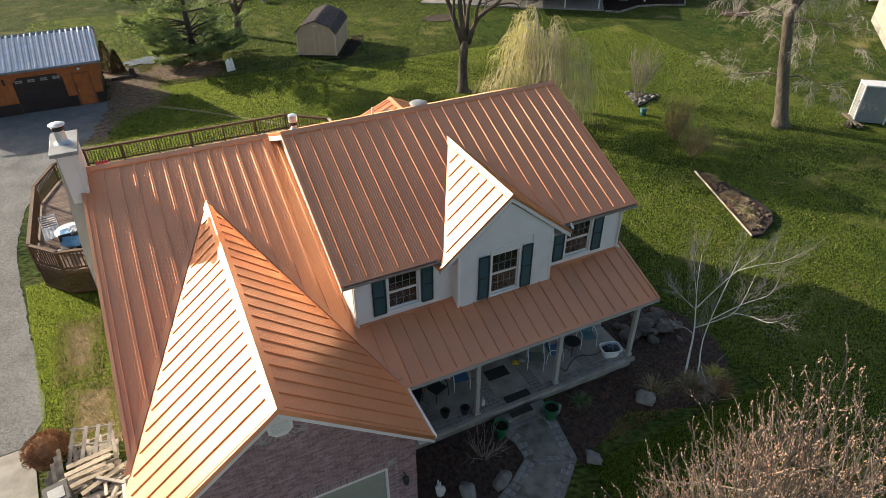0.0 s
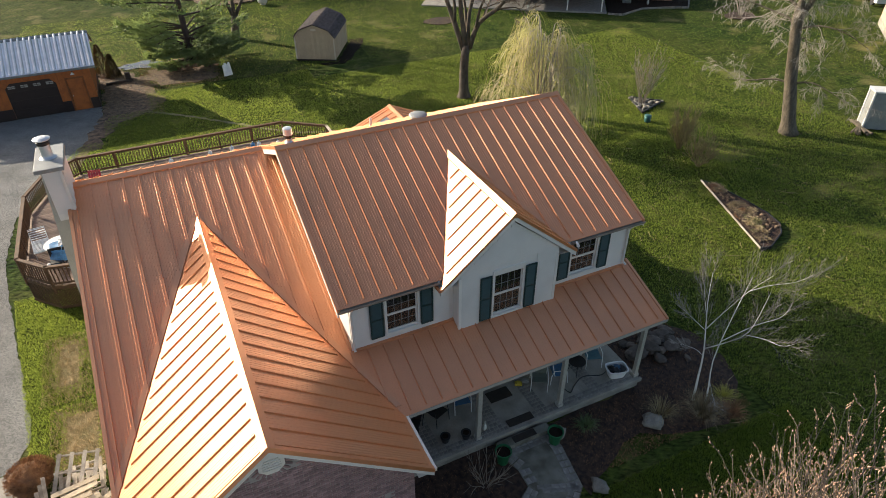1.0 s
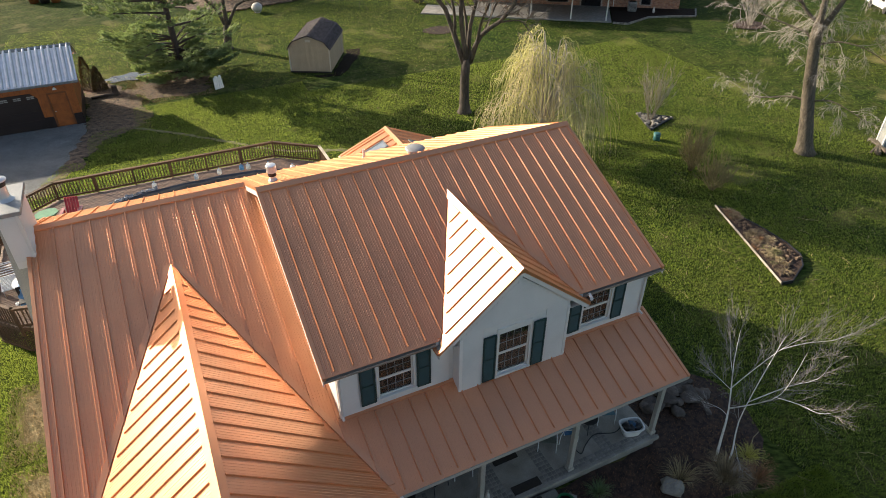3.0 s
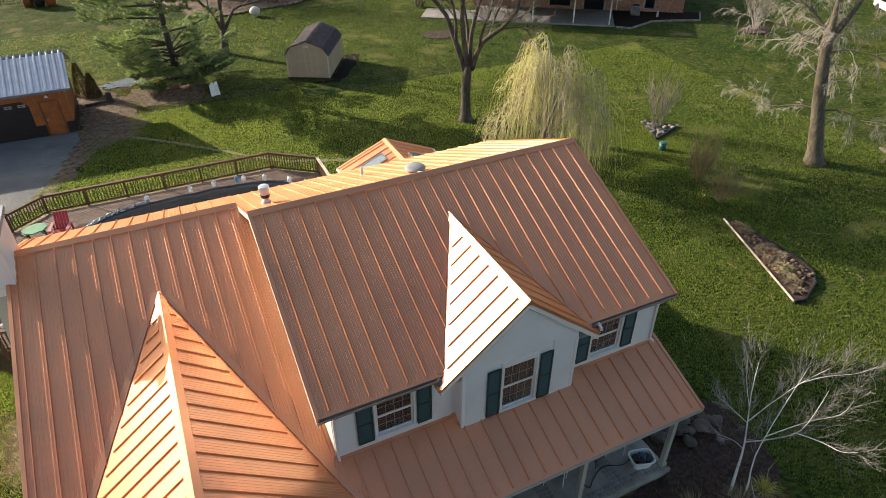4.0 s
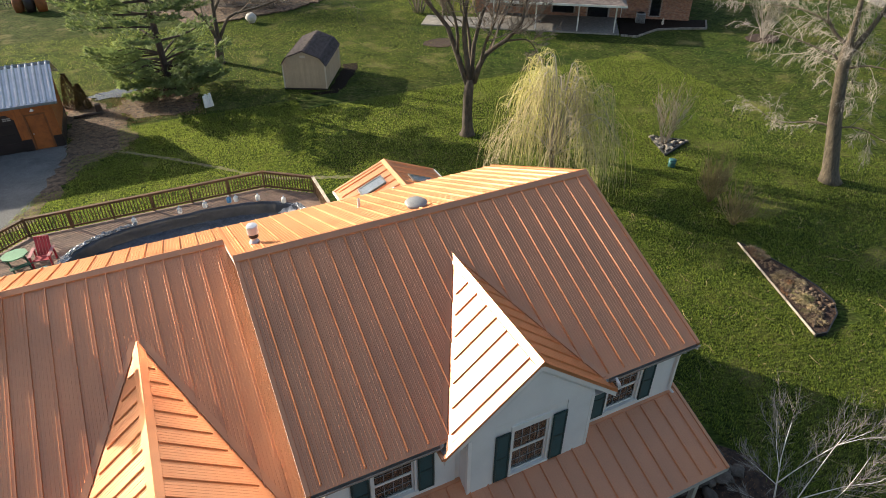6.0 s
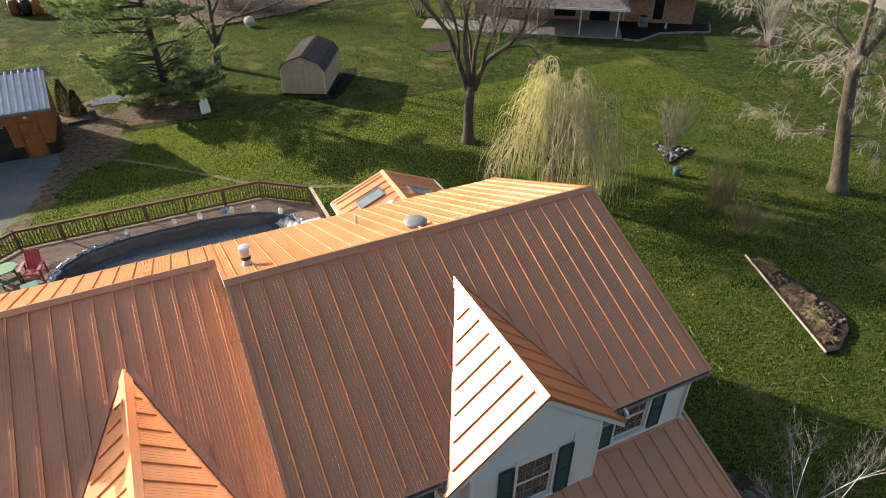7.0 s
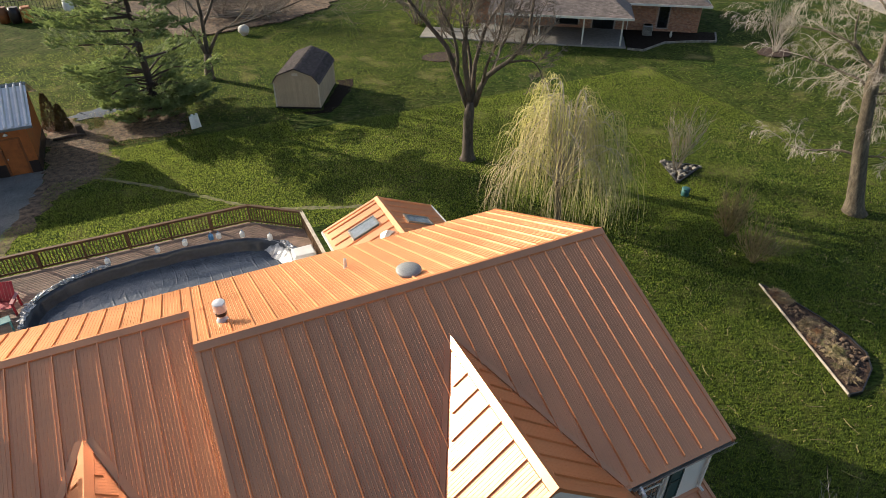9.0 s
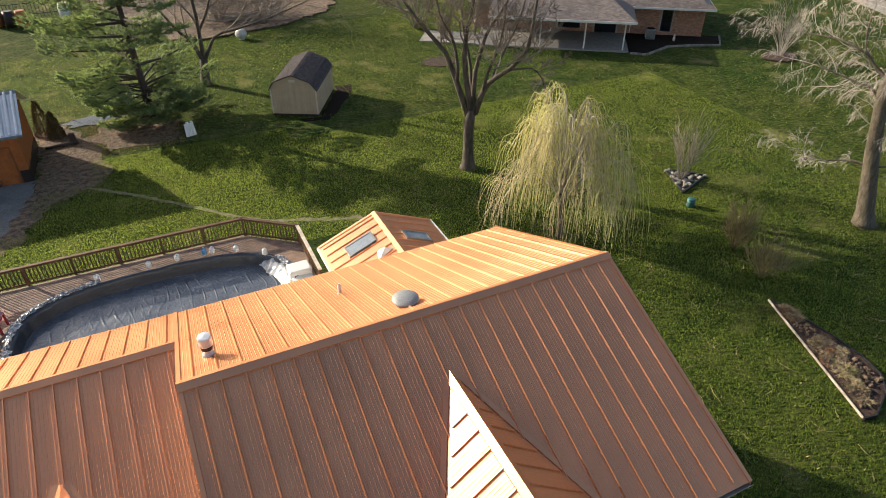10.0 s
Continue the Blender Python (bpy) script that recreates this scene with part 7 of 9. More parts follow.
# weeping willow
def weeping(at, seed):
    rng = random.Random(seed)
    g = thing("weeping_willow", "weeping willow with yellow-green spring strands", "tree", at=at)
    part("trunk", Build().tube([(0.1, 0, -0.1), (0.08, 0, 0.3), (0.0, 0.03, 1.2), (-0.1, 0.05, 2.2), (-0.15, 0.08, 2.9)], [0.26, 0.19, 0.16, 0.14, 0.10], 9), BARK_PALE, g, smooth=True)
    yellow, tan, leaves = Build(), Build(), Build()
    lv, lf = [], []
    count = 54
    for k in range(count):
        a = 2.39996 * k + rng.uniform(-0.3, 0.3)
        low = k % 4 == 3
        R = 3.0 * math.sqrt((k + 2) / count) * rng.uniform(0.7, 1.15)
        d = Vector((math.cos(a), math.sin(a), 0))
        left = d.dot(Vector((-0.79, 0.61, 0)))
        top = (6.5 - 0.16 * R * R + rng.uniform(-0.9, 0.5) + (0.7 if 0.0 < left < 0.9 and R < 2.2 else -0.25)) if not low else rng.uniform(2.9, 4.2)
        z0 = rng.uniform(1.7, 2.8)
        j1, j2 = Vector((rng.uniform(-0.3, 0.3), rng.uniform(-0.3, 0.3), 0)), Vector((rng.uniform(-0.3, 0.3), rng.uniform(-0.3, 0.3), 0))
        arch = smooth_line([(-0.1, 0.05, z0), d * R * 0.30 + j1 * 0.6 + Vector((0, 0, z0 + (top - z0) * 0.55)), d * R * 0.68 + j1 + Vector((0, 0, top)), d * R * 0.95 + j2 + Vector((0, 0, top - 0.25)), d * R * 1.12 + j2 + Vector((0, 0, top - 1.0))], 12)
        part("limb", Build().tube(arch, [0.040 - 0.0027 * i for i in range(13)], 5, cap=False), TWIG_PALE, g, smooth=True)
        # Leafy yellow favours the top and left; the lit look is in the colour.
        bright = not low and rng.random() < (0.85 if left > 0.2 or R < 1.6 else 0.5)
        for j in range(int(rng.uniform(13, 30))):
            s = 12 * (0.34 + 0.66 * rng.random() ** 0.8)
            i = min(int(s), 11)
            p = arch[i].lerp(arch[i + 1], s - i) + Vector((rng.uniform(-0.12, 0.12), rng.uniform(-0.12, 0.12), rng.uniform(-0.1, 0.1)))
            out = (d * 0.9 + Vector((rng.uniform(-1, 1), rng.uniform(-1, 1), 0))).normalized() * rng.uniform(0.25, 1.25)
            drop = min(rng.uniform(0.9, 3.9) * (0.75 if bright else 1.0), p.z - rng.uniform(0.15, 1.2))
            if drop < 0.35:
                continue
            up = rng.uniform(0.1, 0.55)
            sway = Vector((rng.uniform(-0.25, 0.25), rng.uniform(-0.25, 0.25), 0))
            line = [p + out * (1 - (1 - q) ** 1.8) + sway * math.sin(3.0 * q) * 0.5 + Vector((rng.uniform(-0.03, 0.03), rng.uniform(-0.03, 0.03), up * math.sin(math.pi * min(1, q * 1.6)) * 0.6 - drop * q ** 1.8)) for q in (0, 0.14, 0.3, 0.46, 0.62, 0.8, 1.0)]
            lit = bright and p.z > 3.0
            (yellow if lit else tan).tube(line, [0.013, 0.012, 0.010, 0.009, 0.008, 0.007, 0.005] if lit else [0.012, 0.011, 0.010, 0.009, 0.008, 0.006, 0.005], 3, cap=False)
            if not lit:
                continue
            for q in range(int(drop * 4)):
                f = rng.uniform(0.3, 5.99)
                i2 = min(int(f), 5)
                c = line[i2].lerp(line[i2 + 1], f - i2)
                nd = Vector((rng.uniform(-0.7, 0.7), rng.uniform(-0.7, 0.7), -0.8)).normalized() * rng.uniform(0.05, 0.10)
                w = nd.cross(Vector((rng.uniform(-1, 1), rng.uniform(-1, 1), 0.2))).normalized() * 0.010
                kk = len(lv)
                lv += [tuple(c - w), tuple(c + w), tuple(c + nd)]
                lf.append((kk, kk + 1, kk + 2))
    leaves.v, leaves.f = lv, lf
    part("strand_curtain", yellow, WILLOWYELLOW, g, "leafy strands, yellow-green for the lit top and left", kind="stuff")
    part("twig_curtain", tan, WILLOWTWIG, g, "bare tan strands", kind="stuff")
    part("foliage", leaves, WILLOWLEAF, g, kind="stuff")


weeping((16.75, 15.95, 0), 17)

# birch before the porch
LAT = (0.575, -0.818)
t = Tree(31, most=0.007, thin=0.0036, up=0.09, droop=0.0, wiggle=0.17, angle=(18, 46), kids=(10, 13), ratio=(0.4, 0.62), taper=0.3, cap=0.95)
for pts, r0, r1, first in (([(-0.18, 0, -0.05), (-0.26, 0.05, 1.2), (-0.33, 0.1, 2.3), (-0.50, 0.1, 3.4), (-0.72, 0.1, 4.7), (-0.83, 0.1, 5.9)], 0.062, 0.006, 0.45),
                           ([(0.24, 0.1, -0.05), (0.20, 0.05, 0.8), (0.05, 0.0, 2.0), (0.07, 0.0, 3.1), (0.22, 0.1, 4.8), (0.37, 0.2, 6.1)], 0.045, 0.005, 0.4),
                           ([(-0.34, 0.1, 2.6), (0.11, -0.1, 3.2), (0.73, -0.2, 4.0), (0.91, -0.2, 4.85), (1.0, -0.1, 5.9)], 0.034, 0.005, 0.25),
                           ([(0.06, 0.0, 3.2), (0.93, 0.2, 4.2), (1.6, 0.3, 4.8), (1.75, 0.4, 5.4)], 0.026, 0.005, 0.2),
                           ([(-0.5, 0.1, 3.5), (-0.13, 0.3, 4.25), (0.42, 0.5, 5.3), (0.96, 0.6, 6.1)], 0.026, 0.005, 0.25),
                           ([(0.73, -0.2, 4.0), (1.3, -0.5, 4.3), (1.8, -0.7, 4.4), (2.1, -0.8, 4.7)], 0.018, 0.004, 0.2),
                           ([(0.42, 0.5, 5.3), (1.0, 0.9, 5.5), (1.7, 1.2, 5.7), (2.1, 1.3, 6.1)], 0.016, 0.004, 0.2),
                           ([(-0.30, 0.1, 2.2), (-0.65, 0.2, 2.35), (-1.25, 0.3, 2.25)], 0.016, 0.005, 0.5),
                           ([(-0.5, 0.1, 3.4), (-0.98, -0.1, 3.9), (-1.5, -0.3, 4.4)], 0.018, 0.004, 0.25),
                           ([(-0.6, 0.1, 4.0), (-0.9, 0.6, 4.6), (-1.1, 1.0, 5.3)], 0.015, 0.004, 0.25),
                           ([(0.1, 0.0, 1.4), (0.35, -0.3, 1.0), (0.6, -0.5, 0.6)], 0.010, 0.004, 0.4)):
    t.limb([Vector(p) * 0.86 for p in spread(LAT, pts)], r0 * (0.85 if r0 > 0.04 else 0.66), r1 * 0.7, 2, 9, first)
finish(t, "birch_tree", "small white-barked birch with bare branches", "tree", (10.85, -3.15, 0), BIRCH, BIRCHTWIG)


# shrubs
def stem_shrub(name, label, at, h, r, stems, seed, bark, twig, buds=None, bud_size=0.02, depth=2, open_base=0.12, category="shrub", kids=(3, 5), flare=1.0, thin=0.011):
    t = Tree(seed, thin=thin, up=0.16, wiggle=0.2, angle=(20, 58), kids=kids, ratio=(0.42, 0.62), taper=0.4)
    rng = t.rng
    for k in range(stems):
        a = 2 * math.pi * k / stems + rng.uniform(-0.3, 0.3)
        q = rng.uniform(0.2, 1.0) ** 0.6
        d = Vector((math.cos(a), math.sin(a), 0)) * r * q
        zt = h * (1 - 0.35 * q * q) * rng.uniform(0.85, 1.0)
        t.limb([d * open_base, d * (0.35 * flare) + Vector((0, 0, zt * 0.35)), d * 0.72 + Vector((0, 0, zt * 0.66)), d + Vector((0, 0, zt))], 0.013 * h ** 0.7, 0.007, depth, 7, 0.25)
    leaf = None
    if buds:
        leaf = Build()
        for p, d in t.tips:
            for e in range(3):
                c = p - d * (e * bud_size * 2.6) + Vector((rng.uniform(-1, 1), rng.uniform(-1, 1), rng.uniform(-1, 1))) * bud_size * 1.1
                s = bud_size * rng.uniform(0.6, 1.2)
                u = d.cross(Vector((0.3, 0.5, 0.8))).normalized() * s * 0.45
                w = d.cross(u).normalized() * s * 0.45
                leaf.add([c - d * s, c + u, c + w, c - u, c - w, c + d * s], [(0, 2, 1), (0, 3, 2), (0, 4, 3), (0, 1, 4), (5, 1, 2), (5, 2, 3), (5, 3, 4), (5, 4, 1)])
    return finish(t, name, label, category, at, bark, twig, leaf, buds, leaf_name="bud_mass")


def budding_tree(at, centre, size, seed):
    """A round-headed multi-stemmed tree, its twigs ending in clusters of buds."""
    rng = random.Random(seed)
    g = thing("budding_tree", "multi-stemmed round-headed tree with tan spring buds", "tree", at=at)
    c0 = Vector(centre)
    twigs, buds = Build(), Build()

    def bent(p, q, sag, n):
        side = Vector((rng.uniform(-1, 1), rng.uniform(-1, 1), rng.uniform(-0.4, 0.4))) * (q - p).length * sag
        low = Vector((0, 0, -0.12 * (q - p).length))
        return smooth_line([p, p.lerp(q, 0.35) + side + low, p.lerp(q, 0.7) + side * 0.4 + low * 0.6, q], n)

    def shell(d, k):
        return c0 + Vector((d.x * size[0], d.y * size[1], d.z * size[2])) * k

    def bud(c, d, s):
        u = d.cross(Vector((0.3, 0.5, 0.8))).normalized() * s * 0.5
        w = d.cross(u).normalized() * s * 0.5
        buds.add([c - d * s, c + u, c + w, c - u, c - w, c + d * s], [(0, 2, 1), (0, 3, 2), (0, 4, 3), (0, 1, 4), (5, 1, 2), (5, 2, 3), (5, 3, 4), (5, 4, 1)])

    def lobe(d):
        return 0.98 + 0.36 * noise.noise(d * 2.3 + Vector((7.1, 3.3, 1.9)))

    def near(d, spread_by, low=-0.35):
        e = (d + Vector((rng.uniform(-1, 1), rng.uniform(-1, 1), rng.uniform(-1, 1))) * spread_by).normalized()
        return e if e.z > low else Vector((e.x, e.y, low)).normalized()

    stems = 15
    for k in range(stems):
        a = 2.39996 * k
        z = 0.05 + 0.9 * (k + 0.5) / stems
        d1 = Vector((math.cos(a) * math.sqrt(1 - z * z), math.sin(a) * math.sqrt(1 - z * z), z))
        s1 = bent(Vector((math.cos(a) * 0.16, math.sin(a) * 0.16, -0.05)), shell(d1, 0.45), 0.10, 8)
        part("stem", Build().tube(s1, [0.060 - 0.0045 * i for i in range(9)], 6), STEM_GREY, g, smooth=True)
        for m in range(9):
            d2 = near(d1, 0.75)
            p2 = s1[4 + m % 5] if m < 8 else s1[8]
            s2 = bent(p2, shell(d2, rng.uniform(0.58, 0.80) * lobe(d2)), 0.14, 6)
            twigs.tube(s2, [0.026 - 0.0024 * i for i in range(7)], 4, cap=False)
            for n in range(7):
                d3 = near(d2, 0.40)
                s3 = bent(s2[2 + n % 5], shell(d3, rng.uniform(0.78, 0.98) * lobe(d3)) + Vector((0, 0, rng.uniform(0, 0.25))), 0.18, 6)
                twigs.tube(s3, [0.011, 0.010, 0.009, 0.008, 0.007, 0.006, 0.005], 3, cap=False)
                for q in range(7):
                    b0 = s3[2 + q % 5]
                    d4 = (near(d3, 1.0) * 0.7 + Vector((0, 0, 0.6))).normalized()
                    l = rng.uniform(0.10, 0.34)
                    e = b0 + d4 * l
                    mid = b0.lerp(e, 0.5) + Vector((rng.uniform(-1, 1), rng.uniform(-1, 1), rng.uniform(-1, 1))) * 0.03
                    twigs.tube([b0, mid, e], [0.0065, 0.0055, 0.004], 3, cap=False)
                    for u in range(4):
                        if rng.random() < 0.8:
                            bud(b0.lerp(e, 1 - 0.24 * u) + Vector((rng.uniform(-1, 1), rng.uniform(-1, 1), rng.uniform(-1, 1))) * 0.018, d4, rng.uniform(0.014, 0.032))
    part("twig_mass", twigs, STEM_GREY, g, kind="stuff")
    part("bud_mass", buds, PINKBUD, g, "pinkish tan buds", kind="stuff")


budding_tree((4.35, -10.9, 0), (0.0, 0.0, 4.6), (3.5, 3.5, 4.7), 51)
stem_shrub("bare_shrub", "upright bare twiggy shrub on the lawn", (23.5, 11.55, 0), 1.85, 0.72, 30, 52, TWIG_BROWN, TWIG_BROWN, None, 0, 2, flare=1.1)
stem_shrub("bare_shrub", "low bare twiggy shrub on the lawn", (22.95, 9.45, 0), 1.45, 0.78, 26, 53, TWIG_BROWN, TWIG_BROWN, None, 0, 2, flare=1.1)
stem_shrub("young_tree", "slender multi-stemmed bare tree in a stone bed", (26.0, 17.7, 0), 2.6, 0.95, 12, 54, TWIG, TWIG_PALE, BUD, 0.016, 2, flare=1.3)
stem_shrub("bare_shrub", "leafless shrub in the mulch beside the walk", (3.0, -2.9, 0), 1.1, 0.65, 12, 55, TWIG, TWIG, None, 0, 1)
stem_shrub("bare_shrub", "tangled bare shrub by the far lawn", (48, 30.2, 0.1), 3.4, 1.5, 16, 56, TWIG_PALE, TWIG_PALE, BUD, 0.015, 2)
stem_shrub("bare_shrub", "tangled bare shrub at the lawn's edge", (12.0, 58.0, 0.1), 4.5, 3.0, 16, 57, TWIG, TWIG, BUD, 0.02, 2)
stem_shrub("bare_shrub", "tangled bare shrub at the lawn's edge", (8.4, 61.0, 0.1), 4.0, 3.0, 16, 58, TWIG, TWIG, BUD, 0.02, 2)
stem_shrub("bare_shrub", "bare thicket behind the shade tree", (24.5, 50.5, 0.1), 6.5, 3.6, 22, 59, TWIG, TWIG, BUD, 0.02, 2)


def grass_clump(at, h, r, n, seed, mat, label, name="ornamental_grass", wide=0.012):
    rng = random.Random(seed)
    b = Build()
    for k in range(n):
        a, q = rng.uniform(0, 6.283), math.sqrt(rng.random())
        d = Vector((math.cos(a), math.sin(a), 0))
        p0 = d * r * 0.25 * q
        l = h * rng.uniform(0.6, 1.0)
        p1 = p0 + d * r * q * 0.55 + Vector((0, 0, l * 0.65))
        p2 = p0 + d * r * q * 1.15 + Vector((rng.uniform(-0.1, 0.1), rng.uniform(-0.1, 0.1), l * (1 - 0.45 * q)))
        s = Vector((-d.y, d.x, 0)) * wide / 2
        b.add([p0 - s, p0 + s, p1 + s * 0.8, p1 - s * 0.8, p2], [(0, 1, 2, 3), (3, 2, 4)])
    ob = single(name, b, mat, label, "grass clump", "ornamental grasses")
    ob.location = at


grass_clump((9.35, -3.05, 0.02), 0.7, 0.6, 150, 61, TWIG_BROWN, "sparse dry brown ornamental grass in mulch")
grass_clump((10.55, -3.65, 0.02), 0.85, 0.72, 420, 62, DRYGRASS, "dry straw-coloured ornamental grass in mulch")
grass_clump((11.35, -4.05, 0.02), 0.6, 0.5, 260, 63, RUSSET, "dry russet ornamental grass in mulch")
grass_clump((11.75, -3.35, 0.02), 0.35, 0.45, 220, 64, WILLOWLEAF, "low yellow-green perennial clump")
grass_clump((6.9, -2.35, 0.02), 0.3, 0.4, 200, 65, NEEDLE, "low dark green perennial clump")


def russet_bush(at, r, h, seed):
    rng = random.Random(seed)
    b = Build()
    for k in range(5200):
        a, e = rng.uniform(0, 6.283), math.asin(rng.uniform(-0.1, 1))
        q = rng.uniform(0.75, 1.03)
        p = Vector((math.cos(a) * math.cos(e) * r * q, math.sin(a) * math.cos(e) * r * q, max(0.02, h * 0.5 + math.sin(e) * h * 0.5 * q)))
        d = (Vector((p.x, p.y, p.z - h * 0.3)).normalized() + Vector((rng.uniform(-0.6, 0.6), rng.uniform(-0.6, 0.6), rng.uniform(-0.3, 0.6)))).normalized() * rng.uniform(0.03, 0.085)
        s = d.cross(Vector((rng.uniform(-1, 1), rng.uniform(-1, 1), 0.4))).normalized() * 0.011
        b.add([p - s, p + s, p + d], [(0, 1, 2)])
    g = thing("round_bush", "round russet-brown clipped bush by the gravel", "shrub", at=at)
    core = Build()
    for k in range(14):
        a = rng.uniform(0, 6.283)
        core.tube([(0, 0, 0), (math.cos(a) * r * 0.5, math.sin(a) * r * 0.5, h * 0.5), (math.cos(a) * r * 0.75, math.sin(a) * r * 0.75, h * 0.7)], [0.02, 0.012, 0.006], 4)
    part("stems", core, TWIG, g)
    part("mass", Build().blob((0, 0, h * 0.47), (r * 0.86, r * 0.86, h * 0.45), rng, 0.12, 14, 10), RUSSET, g, smooth=True)
    part("leaves", b, RUSSET, g, kind="stuff")


russet_bush((-8.77, 2.72, 0), 0.66, 1.0, 71)

# ---- front walk, stones, planters ----
walk_line = [(3.95, -2.0), (5.75, -2.0), (5.78, -2.7), (5.52, -4.13), (4.4, -5.06), (3.3, -6.0), (1.7, -5.2), (2.68, -4.24), (3.35, -3.91), (4.08, -3.44), (4.12, -2.84), (3.95, -2.4)]
slab = sheet("walkway", walk_line, 0.05, WALKWAY, "weathered grey concrete front walk with stamped borders", "path", 0.0, 1, 3.0, 0.1)
cobble = as_mesh("cobble", Build().box(-0.1, -0.075, 0.0, 0.1, 0.075, 0.014, c=0.01), STAMPED)
rngw = random.Random(6)
for (xa, ya), (xb, yb) in zip(walk_line, walk_line[1:]):
    d = Vector((xb - xa, yb - ya))
    L_ = d.length
    if L_ < 0.2 or ya < -5.1 and yb < -5.1:
        continue
    d.normalize()
    n = max(1, int(L_ / 0.215))
    for r in range(2):
        for k in range(n):
            q = Vector((xa, ya)) + d * (L_ * (k + 0.5) / n) + Vector((d.y, -d.x)) * (0.1 + 0.165 * r)
            ob = new("cobble", cobble)
            ob.parent = slab
            ob.matrix_world = pose(q.x, q.y, 0.048, 0, 0, math.degrees(math.atan2(d.y, d.x)) + rngw.uniform(-3, 3))
for k in range(5):
    for r in range(2):
        ob = new("cobble", cobble)
        ob.parent = slab
        ob.matrix_world = pose(4.40 + 0.20 * k + 0.08 * r, -3.62 - 0.08 * k - 0.165 * r, 0.048, 0, 0, -22 + rngw.uniform(-3, 3))
for k in range(6):
    ob = new("cobble", cobble)
    ob.parent = slab
    ob.matrix_world = pose(3.15 + 0.20 * k, -4.45 - 0.16 * k, 0.048, 0, 0, -38 + rngw.uniform(-3, 3))


def stone(x, y, r, seed, z=0.0, flat=0.6, group="field stones", label="rounded grey field stone on the ground", mat=STONE):
    rng = random.Random(seed)
    b = Build().blob((0, 0, r * flat * 0.55), (r, r * rng.uniform(0.6, 1.0), r * flat), rng, 0.3, 12, 8)
    ob = single("stone", b, mat, label, "stone", group, smooth=True)
    ob.matrix_world = pose(x, y, z, 0, 0, rng.uniform(0, 180))


for k, (x, y, r) in enumerate(((8.85, -3.2, 0.36), (5.95, -4.35, 0.27), (2.02, -3.75, 0.40), (3.05, -3.85, 0.30), (1.4, -4.9, 0.3), (5.9, -2.25, 0.3))):
    stone(x, y, r, 80 + k, label="rounded grey field stone in the mulch")
rngs = random.Random(8)
for k in range(34):
    a = rngs.uniform(0, 6.28)
    q = math.sqrt(rngs.random())
    stone(11.35 + 1.25 * q * math.cos(a), -0.55 + 1.15 * q * math.sin(a), rngs.uniform(0.14, 0.32), 100 + k, 0.24 * (1 - q), 0.42, "stone pile", "brown-grey boulder in a stone pile by the porch", DARKSTONE)
bed = [(25.95, 18.9), (25.05, 16.5), (27.5, 17.4)]
sheet("stone_bed", bed, 0.04, MULCH, "triangular stone bed on the lawn", "flower bed", 0.04, 4)
for p, q in zip(bed, bed[1:] + bed[:1]):
    single("edging", Build().bar((*p, 0.05), (*q, 0.05), 0.1, 0.14), BLACKPL, "black plastic bed edging", "edging", "bed edging")
for k in range(62):
    u, v = rngs.random(), rngs.random()
    if u + v > 1:
        u, v = 1 - u, 1 - v
    x = bed[0][0] + u * (bed[1][0] - bed[0][0]) + v * (bed[2][0] - bed[0][0])
    y = bed[0][1] + u * (bed[1][1] - bed[0][1]) + v * (bed[2][1] - bed[0][1])
    stone(x, y, rngs.uniform(0.07, 0.15), 200 + k, 0.03, 0.6, "bed stones", "pale stone in the triangular bed")
dr = thing("yard_drum", "small dark teal lidded drum on the lawn", "drum", at=(24.45, 15.35, 0))
part("drum_body", Build().lathe(0, 0, [(0.19, 0), (0.21, 0.04), (0.2, 0.22), (0.21, 0.38)], 18), DULLBLUE, dr, smooth=True)
part("lid", Build().lathe(0, 0, [(0.22, 0.38), (0.22, 0.42), (0.15, 0.46), (0.02, 0.475)], 18), DULLBLUE, dr, smooth=True)

# raised vegetable bed
vb = thing("garden_bed", "triangular garden bed with pale timber edging", "flower bed", kind="structure")
tri = [(21.85, 8.1), (19.68, 2.25), (20.2, 2.15), (21.5, 2.72), (22.1, 3.35), (22.3, 4.2), (22.3, 5.5), (22.15, 6.8)]
fix_normals(part("soil", Build().prism([(x, y, 0.02) for x, y in tri], (0, 0, 0.08)), MULCH, vb))
for k in range(3):
    a, c = Vector((21.85, 8.1, 0.1)).lerp(Vector((19.68, 2.25, 0.1)), k / 3), Vector((21.85, 8.1, 0.1)).lerp(Vector((19.68, 2.25, 0.1)), (k + 0.985) / 3)
    part("edging_timber", Build().bar(a, c, 0.04, 0.09), OLDWOOD, vb, "pale weathered edging timber")
for p, q in zip(tri[1:], tri[2:]):
    part("edging_strip", Build().bar((*p, 0.08), (*q, 0.08), 0.05, 0.14), BLACKPL, vb)
for k in range(3):
    p = Vector((21.85, 8.1, 0.08)).lerp(Vector((22.15, 6.8, 0.08)), k / 3)
    q = Vector((21.85, 8.1, 0.08)).lerp(Vector((22.15, 6.8, 0.08)), (k + 1) / 3)
    part("edging_strip", Build().bar(p, q, 0.05, 0.14), BLACKPL, vb)
rngb = random.Random(44)


def in_bed(s, f):
    """A place in the bed: s from its tip to its foot, f across it."""
    e0, e1 = Vector((21.9, 7.6)).lerp(Vector((19.95, 2.5)), s), Vector((22.05, 7.2)).lerp(Vector((22.0, 3.2)), s)
    return e0.lerp(e1, f)


